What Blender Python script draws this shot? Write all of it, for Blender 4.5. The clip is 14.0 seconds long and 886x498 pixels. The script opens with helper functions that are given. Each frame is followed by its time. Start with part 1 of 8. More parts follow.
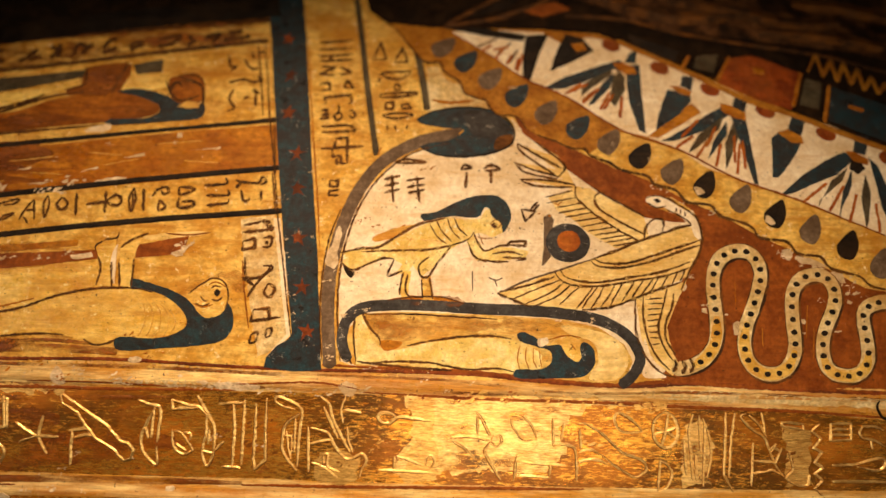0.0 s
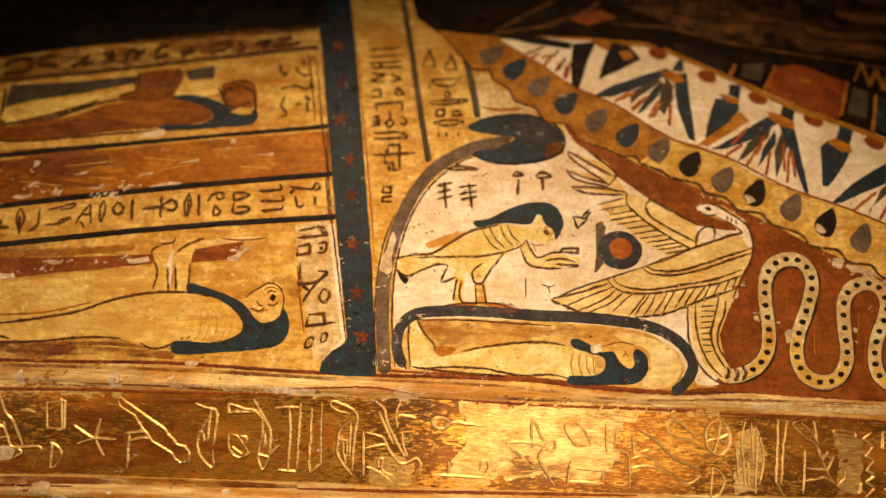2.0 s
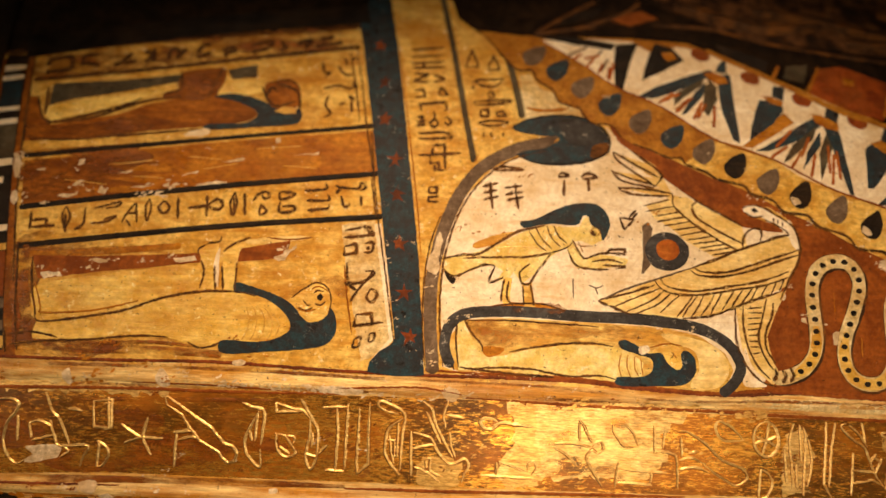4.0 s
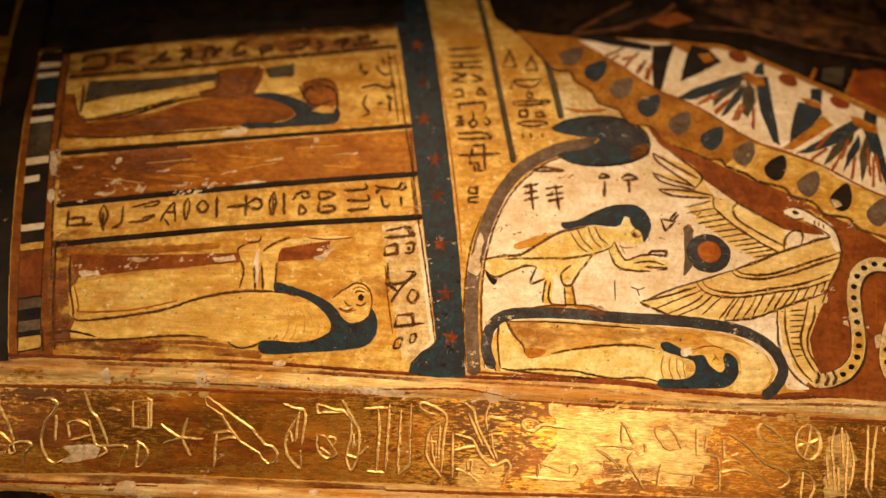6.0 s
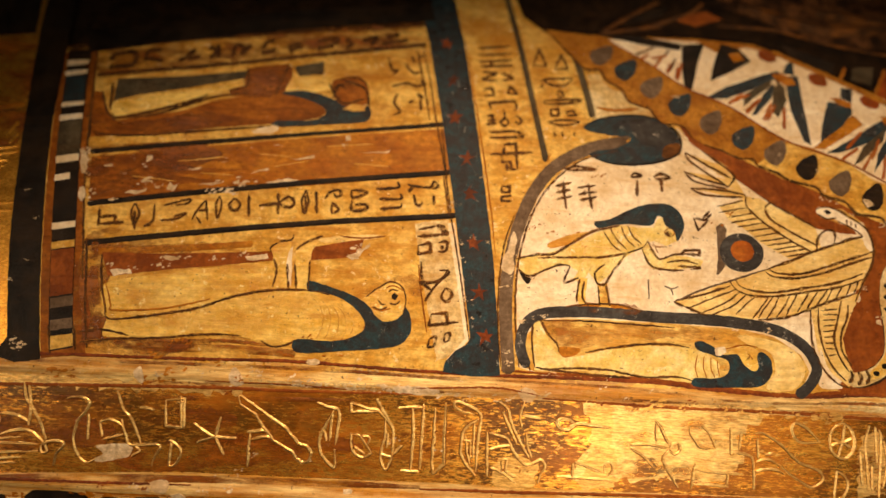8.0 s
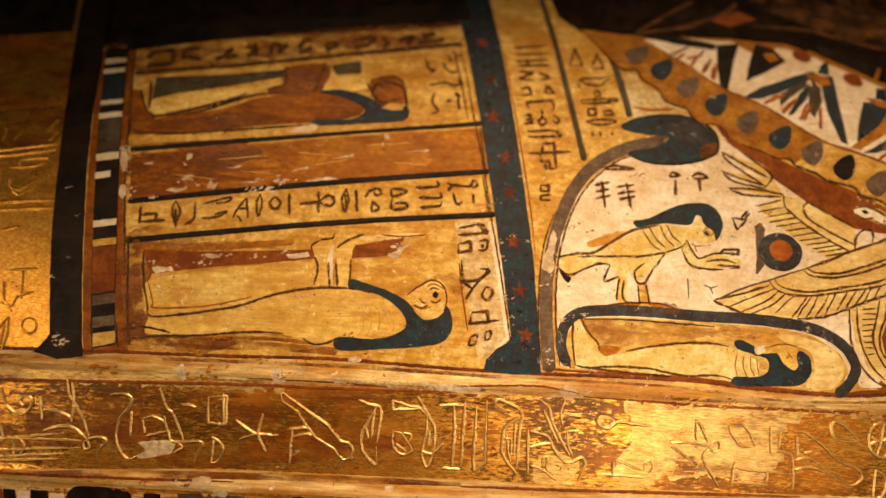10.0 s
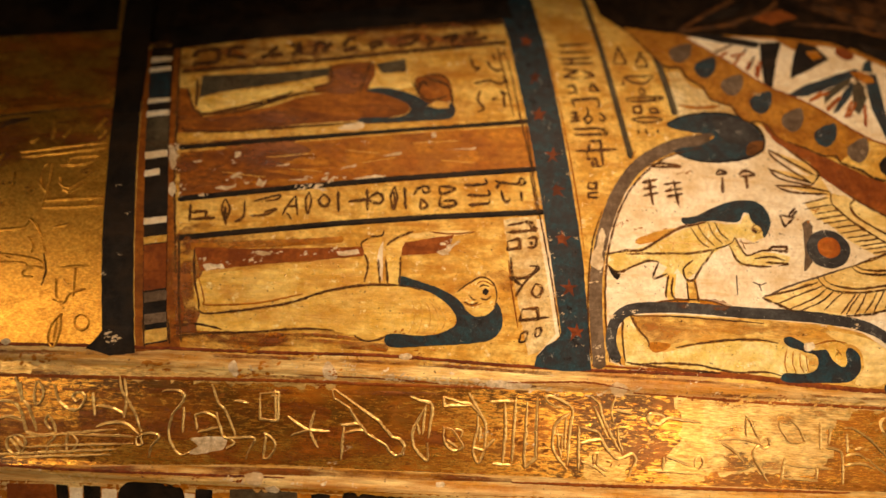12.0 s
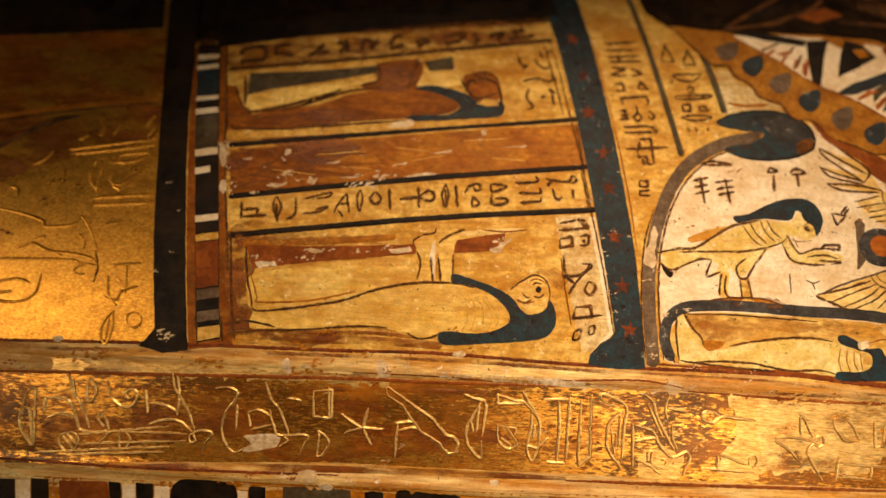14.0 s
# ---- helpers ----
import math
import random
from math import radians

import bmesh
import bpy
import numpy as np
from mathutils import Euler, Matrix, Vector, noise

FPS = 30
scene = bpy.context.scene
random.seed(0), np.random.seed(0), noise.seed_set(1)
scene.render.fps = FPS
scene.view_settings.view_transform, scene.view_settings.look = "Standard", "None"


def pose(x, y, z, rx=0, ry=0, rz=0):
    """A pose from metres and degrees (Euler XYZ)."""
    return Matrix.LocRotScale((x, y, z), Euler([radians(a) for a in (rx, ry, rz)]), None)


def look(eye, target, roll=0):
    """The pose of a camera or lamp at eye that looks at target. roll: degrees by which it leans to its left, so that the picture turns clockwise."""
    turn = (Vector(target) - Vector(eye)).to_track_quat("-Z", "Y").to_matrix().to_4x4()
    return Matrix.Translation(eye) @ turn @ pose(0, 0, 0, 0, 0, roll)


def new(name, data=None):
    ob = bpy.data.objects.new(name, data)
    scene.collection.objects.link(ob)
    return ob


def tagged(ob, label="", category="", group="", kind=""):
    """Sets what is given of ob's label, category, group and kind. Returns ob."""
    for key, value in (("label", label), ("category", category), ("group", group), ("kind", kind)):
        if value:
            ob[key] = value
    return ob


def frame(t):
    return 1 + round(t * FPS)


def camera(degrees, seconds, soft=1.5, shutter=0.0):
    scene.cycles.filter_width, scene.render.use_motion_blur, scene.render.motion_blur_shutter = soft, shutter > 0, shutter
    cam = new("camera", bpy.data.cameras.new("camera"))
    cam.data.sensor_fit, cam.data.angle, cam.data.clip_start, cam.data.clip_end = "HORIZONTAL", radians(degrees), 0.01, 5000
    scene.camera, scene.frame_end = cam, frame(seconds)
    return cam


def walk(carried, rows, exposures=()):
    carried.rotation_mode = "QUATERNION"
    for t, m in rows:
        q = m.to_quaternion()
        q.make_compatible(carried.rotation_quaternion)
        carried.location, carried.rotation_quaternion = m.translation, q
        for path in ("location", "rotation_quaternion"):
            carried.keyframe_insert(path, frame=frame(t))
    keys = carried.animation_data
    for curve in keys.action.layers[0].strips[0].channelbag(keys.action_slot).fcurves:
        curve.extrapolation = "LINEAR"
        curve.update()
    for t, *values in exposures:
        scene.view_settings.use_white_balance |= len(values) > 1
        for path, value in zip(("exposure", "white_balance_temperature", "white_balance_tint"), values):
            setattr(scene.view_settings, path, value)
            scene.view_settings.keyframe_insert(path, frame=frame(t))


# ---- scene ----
from mathutils.geometry import delaunay_2d_cdt

cam = camera(88.5, 14.0)
cam.data.dof.use_dof = True
cam.data.dof.focus_distance = 0.29
cam.data.dof.aperture_fstop = 0.95
METRES, EYE, TILT, LEAN, TURN = 0.21, 1.2, -6.0, -1.5, 1.1
ROWS = [
    (0.0, 0.0, 0.0, 0.0, 0.0, 0.0, -0.0),
    (0.5, -0.043, -0.0028, 0.0028, 0.02, 0.05, -0.13),
    (1.0, -0.0835, -0.0061, 0.0075, 0.08, 0.05, -0.24),
    (1.5, -0.1247, -0.0091, 0.0131, 0.14, 0.1, -0.25),
    (2.0, -0.163, -0.0118, 0.0167, 0.17, 0.12, -0.33),
    (2.5, -0.2021, -0.0137, 0.017, 0.19, 0.17, -0.5),
    (3.0, -0.24, -0.0136, 0.0161, 0.18, 0.16, -0.54),
    (5.5, -0.4122, -0.007, 0.0166, 0.02, 0.17, -0.83),
    (6.0, -0.4447, -0.0053, 0.017, -0.04, 0.12, -0.89),
    (6.5, -0.4751, -0.0031, 0.0168, -0.1, 0.08, -0.89),
    (7.0, -0.5034, -0.0018, 0.0153, -0.17, 0.07, -0.93),
    (7.5, -0.5289, -0.0019, 0.0136, -0.22, 0.1, -0.96),
    (10.0, -0.6809, -0.0083, 0.0077, -0.25, -0.0, -1.14),
    (10.5, -0.7204, -0.0105, 0.0054, -0.21, -0.01, -1.18),
    (11.0, -0.758, -0.0123, 0.0012, -0.18, -0.04, -1.14),
    (11.5, -0.7952, -0.0137, -0.0018, -0.14, -0.05, -1.13),
    (12.0, -0.833, -0.0144, -0.003, -0.13, -0.04, -1.12),
    (12.5, -0.8718, -0.0149, -0.0042, -0.11, -0.03, -1.09),
    (13.0, -0.9123, -0.0151, -0.0074, -0.11, -0.03, -1.12),
    (13.5, -0.9548, -0.0143, -0.0107, -0.1, -0.02, -1.17),
    (14.0, -0.997, -0.013, -0.0132, -0.09, -0.05, -1.21),
]
walk(cam, [(t, pose(0, 0, EYE, TILT, LEAN, TURN) @ pose(METRES * x, METRES * y, METRES * z, 90 + pitch, roll, yaw)) for t, x, y, z, yaw, pitch, roll in ROWS])

# ---- world and lamps: a dark gallery, warm case lights low in front of the coffin ----
scene.view_settings.exposure = -0.08
world = bpy.data.worlds.new("gallery_dark")
world.use_nodes = True
world.node_tree.nodes["Background"].inputs["Color"].default_value = (1.0, 0.72, 0.45, 1)
world.node_tree.nodes["Background"].inputs["Strength"].default_value = 0.02
scene.world = world


def lamp(name, eye, target, size, size_y, watts, spread=180, color=(1.0, 0.67, 0.405)):
    data = bpy.data.lights.new(name, "AREA")
    data.shape, data.size, data.size_y, data.energy, data.color = "RECTANGLE", size, size_y, watts, color
    data.spread = radians(spread)
    ob = new(name, data)
    ob.matrix_world = look(eye, target)
    return ob


def spot(name, eye, target, watts, degrees, blend, color=(1.0, 0.67, 0.405)):
    data = bpy.data.lights.new(name, "SPOT")
    data.energy, data.color, data.spot_size, data.spot_blend, data.shadow_soft_size = watts, color, radians(degrees), blend, 0.035
    ob = new(name, data)
    ob.matrix_world = look(eye, target)
    return ob


spot("ceiling_spot", (0.22, -0.50, 2.10), (0.05, 0.27, 1.065), 45, 33, 0.9)
spot("ceiling_spot", (-0.30, -0.50, 2.10), (-0.19, 0.27, 1.020), 51, 30, 0.95)
lamp("case_light_panel", (0.14, -0.14, 1.04), (0.12, 0.28, 1.06), 0.40, 0.36, 1.15, 180, (1.0, 0.77, 0.53))
lamp("case_light_strip", (0.040, 0.120, 1.012), (0.040, 0.28, 1.07), 0.15, 0.08, 0.10, 180, (1.0, 0.77, 0.53))
lamp("case_light_panel", (-0.95, -0.12, 1.13), (-0.50, 0.28, 1.11), 0.50, 0.15, 1.25, 180, (1.0, 0.75, 0.48))
lamp("case_light_strip", (-0.62, 0.125, 1.012), (-0.62, 0.28, 1.07), 0.20, 0.08, 0.06, 180, (1.0, 0.75, 0.48))


# ---- materials ----
def nodes_of(name):
    m = bpy.data.materials.new(name)
    m.use_nodes = True
    return m, m.node_tree, m.node_tree.nodes["Principled BSDF"]


def noise_of(nt, scale, detail=6.0, rough=0.6, stretch=None):
    co = nt.nodes.new("ShaderNodeTexCoord")
    mp = nt.nodes.new("ShaderNodeMapping")
    if stretch:
        mp.inputs["Scale"].default_value = stretch
    nz = nt.nodes.new("ShaderNodeTexNoise")
    nz.inputs["Scale"].default_value = scale
    nz.inputs["Detail"].default_value = detail
    nz.inputs["Roughness"].default_value = rough
    nt.links.new(co.outputs["Object"], mp.inputs["Vector"])
    nt.links.new(mp.outputs["Vector"], nz.inputs["Vector"])
    return nz.outputs["Fac"]


def ramp_of(nt, fac, a, b, ca=(0, 0, 0, 1), cb=(1, 1, 1, 1)):
    r = nt.nodes.new("ShaderNodeValToRGB")
    r.color_ramp.elements[0].position, r.color_ramp.elements[1].position = a, b
    r.color_ramp.elements[0].color, r.color_ramp.elements[1].color = ca, cb
    nt.links.new(fac, r.inputs["Fac"])
    return r.outputs["Color"]


def mix_of(nt, fac, a, b, mode="MIX"):
    mx = nt.nodes.new("ShaderNodeMix")
    mx.data_type, mx.blend_type = "RGBA", mode
    for sock, val in ((mx.inputs[0], fac), (mx.inputs[6], a), (mx.inputs[7], b)):
        if isinstance(val, (float, int)):
            sock.default_value = val
        elif isinstance(val, tuple):
            sock.default_value = (*val[:3], 1)
        else:
            nt.links.new(val, sock)
    return mx.outputs[2]


def bump_of(nt, bsdf, height, strength, distance):
    b = nt.nodes.new("ShaderNodeBump")
    b.inputs["Strength"].default_value, b.inputs["Distance"].default_value = strength, distance
    nt.links.new(height, b.inputs["Height"])
    nt.links.new(b.outputs["Normal"], bsdf.inputs["Normal"])


def paint(name, dark, light, rough=0.42, chips=(0.75, 0.60, 0.42), chip_at=0.655, stain=(0.30, 0.11, 0.02), stain_amount=0.6, stretch=(1, 1, 1), metal=0.0, grain=0.0008, gloss=0.1, fine_low=0.5, brushed=0.4):
    """Old tempera under yellowed varnish: mottling at three scales, brown varnish stains, dirt specks, small chips to the gesso."""
    m, nt, b = nodes_of(name)
    base = mix_of(nt, ramp_of(nt, noise_of(nt, 75, 7, 0.66, stretch), 0.41, 0.60), dark, light)
    fine = mix_of(nt, 0.8, base, ramp_of(nt, noise_of(nt, 330, 6, 0.7, stretch), 0.34, 0.64, (fine_low, fine_low * 0.92, fine_low * 0.84, 1), (1.2, 1.2, 1.2, 1)), "MULTIPLY")
    amount = (stain_amount,) * 3 + (1,)
    stained = mix_of(nt, ramp_of(nt, noise_of(nt, 38, 8, 0.64, stretch), 0.46, 0.66, (0, 0, 0, 1), amount), fine, stain)
    streak = mix_of(nt, ramp_of(nt, noise_of(nt, 120, 6, 0.66, (0.22 * stretch[0], 1, 1.3)), 0.54, 0.66, (0, 0, 0, 1), amount), stained, stain)
    streak = mix_of(nt, brushed, streak, ramp_of(nt, noise_of(nt, 230, 8, 0.72, (0.16 * stretch[0], 1, 1.5)), 0.42, 0.60, (0.74, 0.66, 0.56, 1), (1.08, 1.08, 1.06, 1)), "MULTIPLY")
    dirt = mix_of(nt, ramp_of(nt, noise_of(nt, 520, 3, 0.6), 0.66, 0.72), streak, (0.05, 0.022, 0.008))
    chip = ramp_of(nt, noise_of(nt, 125, 8, 0.82), chip_at, chip_at + 0.012)
    nt.links.new(mix_of(nt, chip, dirt, chips), b.inputs["Base Color"])
    rr = ramp_of(nt, noise_of(nt, 90, 6, 0.7), 0.3, 0.7, (rough - 0.14,) * 3 + (1,), (rough + 0.16,) * 3 + (1,))
    nt.links.new(rr, b.inputs["Roughness"])
    b.inputs["Specular IOR Level"].default_value = gloss
    b.inputs["Metallic"].default_value = metal
    bump_of(nt, b, noise_of(nt, 260, 12, 0.8, stretch), 0.75, grain)
    return m


def patchy(m, scale, lo, hi, least, most, stretch=None):
    """Lets the coat below show through where this one is worn thin."""
    nt = m.node_tree
    nt.links.new(ramp_of(nt, noise_of(nt, scale, 8, 0.65, stretch), lo, hi, (least,) * 3 + (1,), (most,) * 3 + (1,)), nt.nodes["Principled BSDF"].inputs["Alpha"])


def gilt(name, bright, worn, rough=0.26, grime_most=0.85, grime_from=0.44, run=1.0):
    """Gold leaf over gesso, scratched, with brown varnish and worn patches."""
    m, nt, b = nodes_of(name)
    col = mix_of(nt, ramp_of(nt, noise_of(nt, 330, 11, 0.78, (0.34 * run, 1, 1.3)), 0.38, 0.62), worn, bright)
    hatch = mix_of(nt, 0.85, col, ramp_of(nt, noise_of(nt, 800, 7, 0.75, (0.2 * run, 1, 1.3)), 0.38, 0.60, (0.55, 0.36, 0.20, 1), (1.15, 1.15, 1.15, 1)), "MULTIPLY")
    worn_at = mix_of(nt, 0.30, noise_of(nt, 520, 9, 0.78, (0.30 * run, 1, 1.2)), noise_of(nt, 22, 4, 0.6, (0.5, 1, 1.3)))
    grime = ramp_of(nt, worn_at, grime_from, grime_from + 0.035, (0, 0, 0, 1), (grime_most,) * 3 + (1,))
    glaze = mix_of(nt, ramp_of(nt, noise_of(nt, 20, 9, 0.7, (0.6, 1, 1.2)), 0.44, 0.60), (0.042, 0.012, 0.002), (0.36, 0.110, 0.008))
    nt.links.new(mix_of(nt, grime, hatch, glaze), b.inputs["Base Color"])
    nt.links.new(ramp_of(nt, worn_at, grime_from, grime_from + 0.04, (0.80,) * 3 + (1,), (0.15,) * 3 + (1,)), b.inputs["Metallic"])
    b.inputs["Specular IOR Level"].default_value = 0.2
    rr = ramp_of(nt, noise_of(nt, 150, 8, 0.75, (0.4, 1, 1)), 0.3, 0.72, (rough - 0.09,) * 3 + (1,), (rough + 0.16,) * 3 + (1,))
    nt.links.new(rr, b.inputs["Roughness"])
    bump_of(nt, b, noise_of(nt, 420, 10, 0.78, (0.4 * run, 1, 1.1)), 0.5, 0.0003)
    return m


def plain(name, dark, light, scale, rough):
    m, nt, b = nodes_of(name)
    nt.links.new(mix_of(nt, ramp_of(nt, noise_of(nt, scale), 0.3, 0.7), dark, light), b.inputs["Base Color"])
    b.inputs["Roughness"].default_value = rough
    bump_of(nt, b, noise_of(nt, scale * 8), 0.2, 0.002)
    return m


MAT = {
    "ochre": paint("ochre_paint", (0.63, 0.345, 0.050), (0.88, 0.615, 0.165), 0.38, stain=(0.46, 0.175, 0.014), stain_amount=0.65, fine_low=0.62, chips=(0.86, 0.68, 0.36), chip_at=0.605, stretch=(0.7, 1, 1)),
    "orange": paint("orange_ochre_paint", (0.39, 0.125, 0.008), (0.58, 0.240, 0.020), 0.32, stain=(0.24, 0.080, 0.010), stain_amount=0.6, stretch=(0.6, 1, 1)),
    "white": paint("cream_white_paint", (0.78, 0.655, 0.45), (0.91, 0.82, 0.635), 0.5, stain=(0.66, 0.43, 0.17), stain_amount=0.55, chips=(0.5, 0.30, 0.10), fine_low=0.88, brushed=0.12),
    "red": paint("red_brown_paint", (0.215, 0.053, 0.008), (0.335, 0.095, 0.014), 0.42, stain=(0.13, 0.032, 0.007), stain_amount=0.45, chips=(0.62, 0.42, 0.24), chip_at=0.66, fine_low=0.62, brushed=0.2),
    "blue": paint("dark_blue_paint", (0.020, 0.019, 0.021), (0.014, 0.055, 0.078), 0.36, stretch=(2.4, 2.4, 2.4), chips=(0.30, 0.29, 0.26), chip_at=0.615, stain=(0.022, 0.017, 0.018), stain_amount=0.65, gloss=0.25, fine_low=0.3),
    "black": paint("black_paint", (0.008, 0.006, 0.005), (0.020, 0.015, 0.012), 0.4, chips=(0.30, 0.24, 0.18), chip_at=0.72, stain=(0.04, 0.022, 0.010)),
    "ink": paint("brown_black_ink", (0.030, 0.015, 0.007), (0.105, 0.048, 0.016), 0.45, chip_at=0.66, chips=(0.5, 0.30, 0.10), stain=(0.16, 0.06, 0.012), stain_amount=0.5),
    "grey": paint("grey_paint", (0.13, 0.086, 0.054), (0.22, 0.157, 0.105), 0.48, chip_at=0.67, stain=(0.10, 0.06, 0.03), stain_amount=0.4),
    "olive": paint("olive_grey_paint", (0.060, 0.050, 0.030), (0.12, 0.10, 0.06), 0.5, chip_at=0.74, stain=(0.08, 0.04, 0.015), stain_amount=0.5),
    "star": paint("rust_red_paint", (0.17, 0.036, 0.010), (0.30, 0.075, 0.018), 0.5, chip_at=0.74, stain=(0.05, 0.02, 0.012), stain_amount=0.7),
    "rustdisc": paint("deep_rust_paint", (0.20, 0.036, 0.006), (0.36, 0.075, 0.010), 0.4, chip_at=0.70, stain_amount=0.3),
    "sun": paint("orange_red_paint", (0.34, 0.07, 0.008), (0.54, 0.16, 0.02), 0.4, chip_at=0.78),
    "goldpaint": paint("yellow_gilt_paint", (0.74, 0.445, 0.062), (0.94, 0.70, 0.185), 0.28, stain=(0.56, 0.235, 0.018), stain_amount=0.65, metal=0.04, grain=0.0010, chips=(0.95, 0.79, 0.36), chip_at=0.60, gloss=0.4, fine_low=0.72, stretch=(0.5, 1, 1)),
    "ridge": paint("cream_streaked_paint", (0.66, 0.33, 0.042), (0.96, 0.77, 0.34), 0.32, brushed=0.7, stretch=(0.2, 1, 1.6), stain=(0.44, 0.15, 0.016), stain_amount=0.5, chip_at=0.64, grain=0.0014, gloss=0.35, fine_low=0.6),
    "umber": paint("dark_umber_paint", (0.035, 0.017, 0.008), (0.085, 0.042, 0.018), 0.6, chip_at=0.75),
    "slate": paint("slate_blue_paint", (0.044, 0.040, 0.040), (0.082, 0.080, 0.080), 0.45, chips=(0.4, 0.36, 0.3), chip_at=0.61, stain=(0.02, 0.017, 0.015)),
    "brown": paint("warm_brown_paint", (0.25, 0.070, 0.006), (0.40, 0.135, 0.013), 0.4, chips=(0.62, 0.42, 0.2), stain=(0.12, 0.035, 0.008), stretch=(0.6, 1, 1)),
    "amber": paint("amber_varnished_paint", (0.70, 0.41, 0.070), (0.91, 0.68, 0.22), 0.34, stain=(0.50, 0.19, 0.016), stain_amount=0.7, stretch=(0.45, 1, 1)),
    "shine": paint("gilded_yellow_paint", (0.84, 0.63, 0.16), (0.97, 0.83, 0.36), 0.22, stain=(0.70, 0.40, 0.06), stain_amount=0.4, metal=0.05, grain=0.0018, gloss=0.7, fine_low=0.78, brushed=0.15, chip_at=0.60, chips=(0.97, 0.88, 0.55)),
    "honey": paint("honey_ochre_paint", (0.37, 0.142, 0.011), (0.54, 0.245, 0.026), 0.38, stain=(0.27, 0.09, 0.009), stain_amount=0.6),
    "pale": paint("pale_yellow_paint", (0.72, 0.53, 0.22), (0.88, 0.74, 0.42), 0.42, stain=(0.50, 0.26, 0.06), stain_amount=0.55),
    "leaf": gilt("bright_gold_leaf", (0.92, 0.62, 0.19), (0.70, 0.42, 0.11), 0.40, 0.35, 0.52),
    "gesso": paint("bare_gesso", (0.68, 0.53, 0.33), (0.85, 0.72, 0.51), 0.6, stain=(0.5, 0.32, 0.14)),
    "gold": gilt("gold_leaf", (1.0, 0.60, 0.115), (0.84, 0.35, 0.034), 0.28, 0.90, 0.468),
    # Paler leaf that carries part of the band's highlight in its colour.
    "gleamleaf": gilt("pale_gold_leaf_with_gleam", (0.97, 0.73, 0.30), (0.86, 0.55, 0.15), 0.44, 0.25, 0.54),
    "goldpanel": gilt("varnished_gold_leaf", (0.91, 0.525, 0.085), (0.75, 0.350, 0.038), 0.36, 0.25, 0.56, 2.6),
    "goldline": gilt("raised_gold_line", (1.0, 0.79, 0.34), (0.86, 0.55, 0.16), 0.32, 0.25, 0.55),
    "halo": paint("brown_varnish_bleed", (0.42, 0.17, 0.022), (0.58, 0.29, 0.055), 0.38, stain_amount=0.2, chip_at=0.8),
    "wash": paint("orange_varnish_wash", (0.50, 0.20, 0.018), (0.66, 0.33, 0.045), 0.32, stain=(0.36, 0.12, 0.012), chip_at=0.8, gloss=0.3),
    "deepwash": paint("rust_brown_varnish_wash", (0.24, 0.065, 0.006), (0.42, 0.135, 0.012), 0.34, stain=(0.14, 0.04, 0.006), chip_at=0.8, gloss=0.3, stretch=(0.4, 1, 1)),
    # Grime flecks on the gold, and the shade painted beside raised signs.
    "grime": paint("brown_grime_and_sign_shade", (0.16, 0.052, 0.007), (0.34, 0.135, 0.020), 0.5, chip_at=0.8, metal=0.3),
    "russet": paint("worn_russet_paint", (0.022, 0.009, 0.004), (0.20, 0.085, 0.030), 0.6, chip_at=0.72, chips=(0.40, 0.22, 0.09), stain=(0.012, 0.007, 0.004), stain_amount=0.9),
    "creamgold": paint("creamy_yellow_paint", (0.78, 0.55, 0.165), (0.93, 0.75, 0.33), 0.34, stain=(0.62, 0.32, 0.05), stain_amount=0.5, fine_low=0.75, gloss=0.3, chips=(0.95, 0.82, 0.5), chip_at=0.62, brushed=0.25, stretch=(0.6, 1, 1)),
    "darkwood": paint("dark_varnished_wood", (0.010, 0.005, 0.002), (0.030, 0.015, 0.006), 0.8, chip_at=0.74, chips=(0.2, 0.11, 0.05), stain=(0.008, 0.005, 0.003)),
}
patchy(MAT["ink"], 300, 0.36, 0.46, 0.25, 1.0)
patchy(MAT["halo"], 120, 0.42, 0.62, 0.0, 0.8)
patchy(MAT["gleamleaf"], 62, 0.38, 0.50, 0.10, 1.0, (0.45, 1, 1.1))
patchy(MAT["wash"], 70, 0.44, 0.64, 0.0, 0.75, (0.5, 1, 1))
patchy(MAT["deepwash"], 55, 0.44, 0.60, 0.0, 0.9, (0.4, 1, 1))
STONE = plain("dark_plinth", (0.02, 0.02, 0.02), (0.035, 0.034, 0.032), 9, 0.6)
WALL = plain("gallery_wall_paint", (0.018, 0.016, 0.015), (0.026, 0.023, 0.021), 3, 0.8)
FLOOR = plain("gallery_floor", (0.03, 0.026, 0.022), (0.05, 0.043, 0.036), 5, 0.5)


# ---- the lid's surface: u along the coffin, v the height, both in mm; lift in mm off the surface ----
def bump(v, lo, hi, tall):
    s = (v - lo) / (hi - lo)
    return tall * math.sin(math.pi * s) ** 2 if 0 < s < 1 else 0.0


def depth(u, v):
    z = v - 1.1
    y = 0.2809 + 0.1824 * z + 0.6289 * z * z + 0.2279 * z ** 3 + 0.0388 * u * u + 0.0159 * u
    y -= 0.0002 * noise.noise(Vector((u * 25, v * 25, 0.7)))
    return y - bump(v, 1.0770, 1.0875, 0.0016) - bump(v, 1.0030, 1.0160, 0.0020)


def surf(u, v, lift=0.0):
    u, v = u / 1000, v / 1000
    e = 0.0008
    y = depth(u, v)
    n = Vector(((depth(u + e, v) - depth(u - e, v)) / (2 * e), -1, (depth(u, v + e) - depth(u, v - e)) / (2 * e))).normalized()
    return Vector((u, y, v)) + n * (lift / 1000)


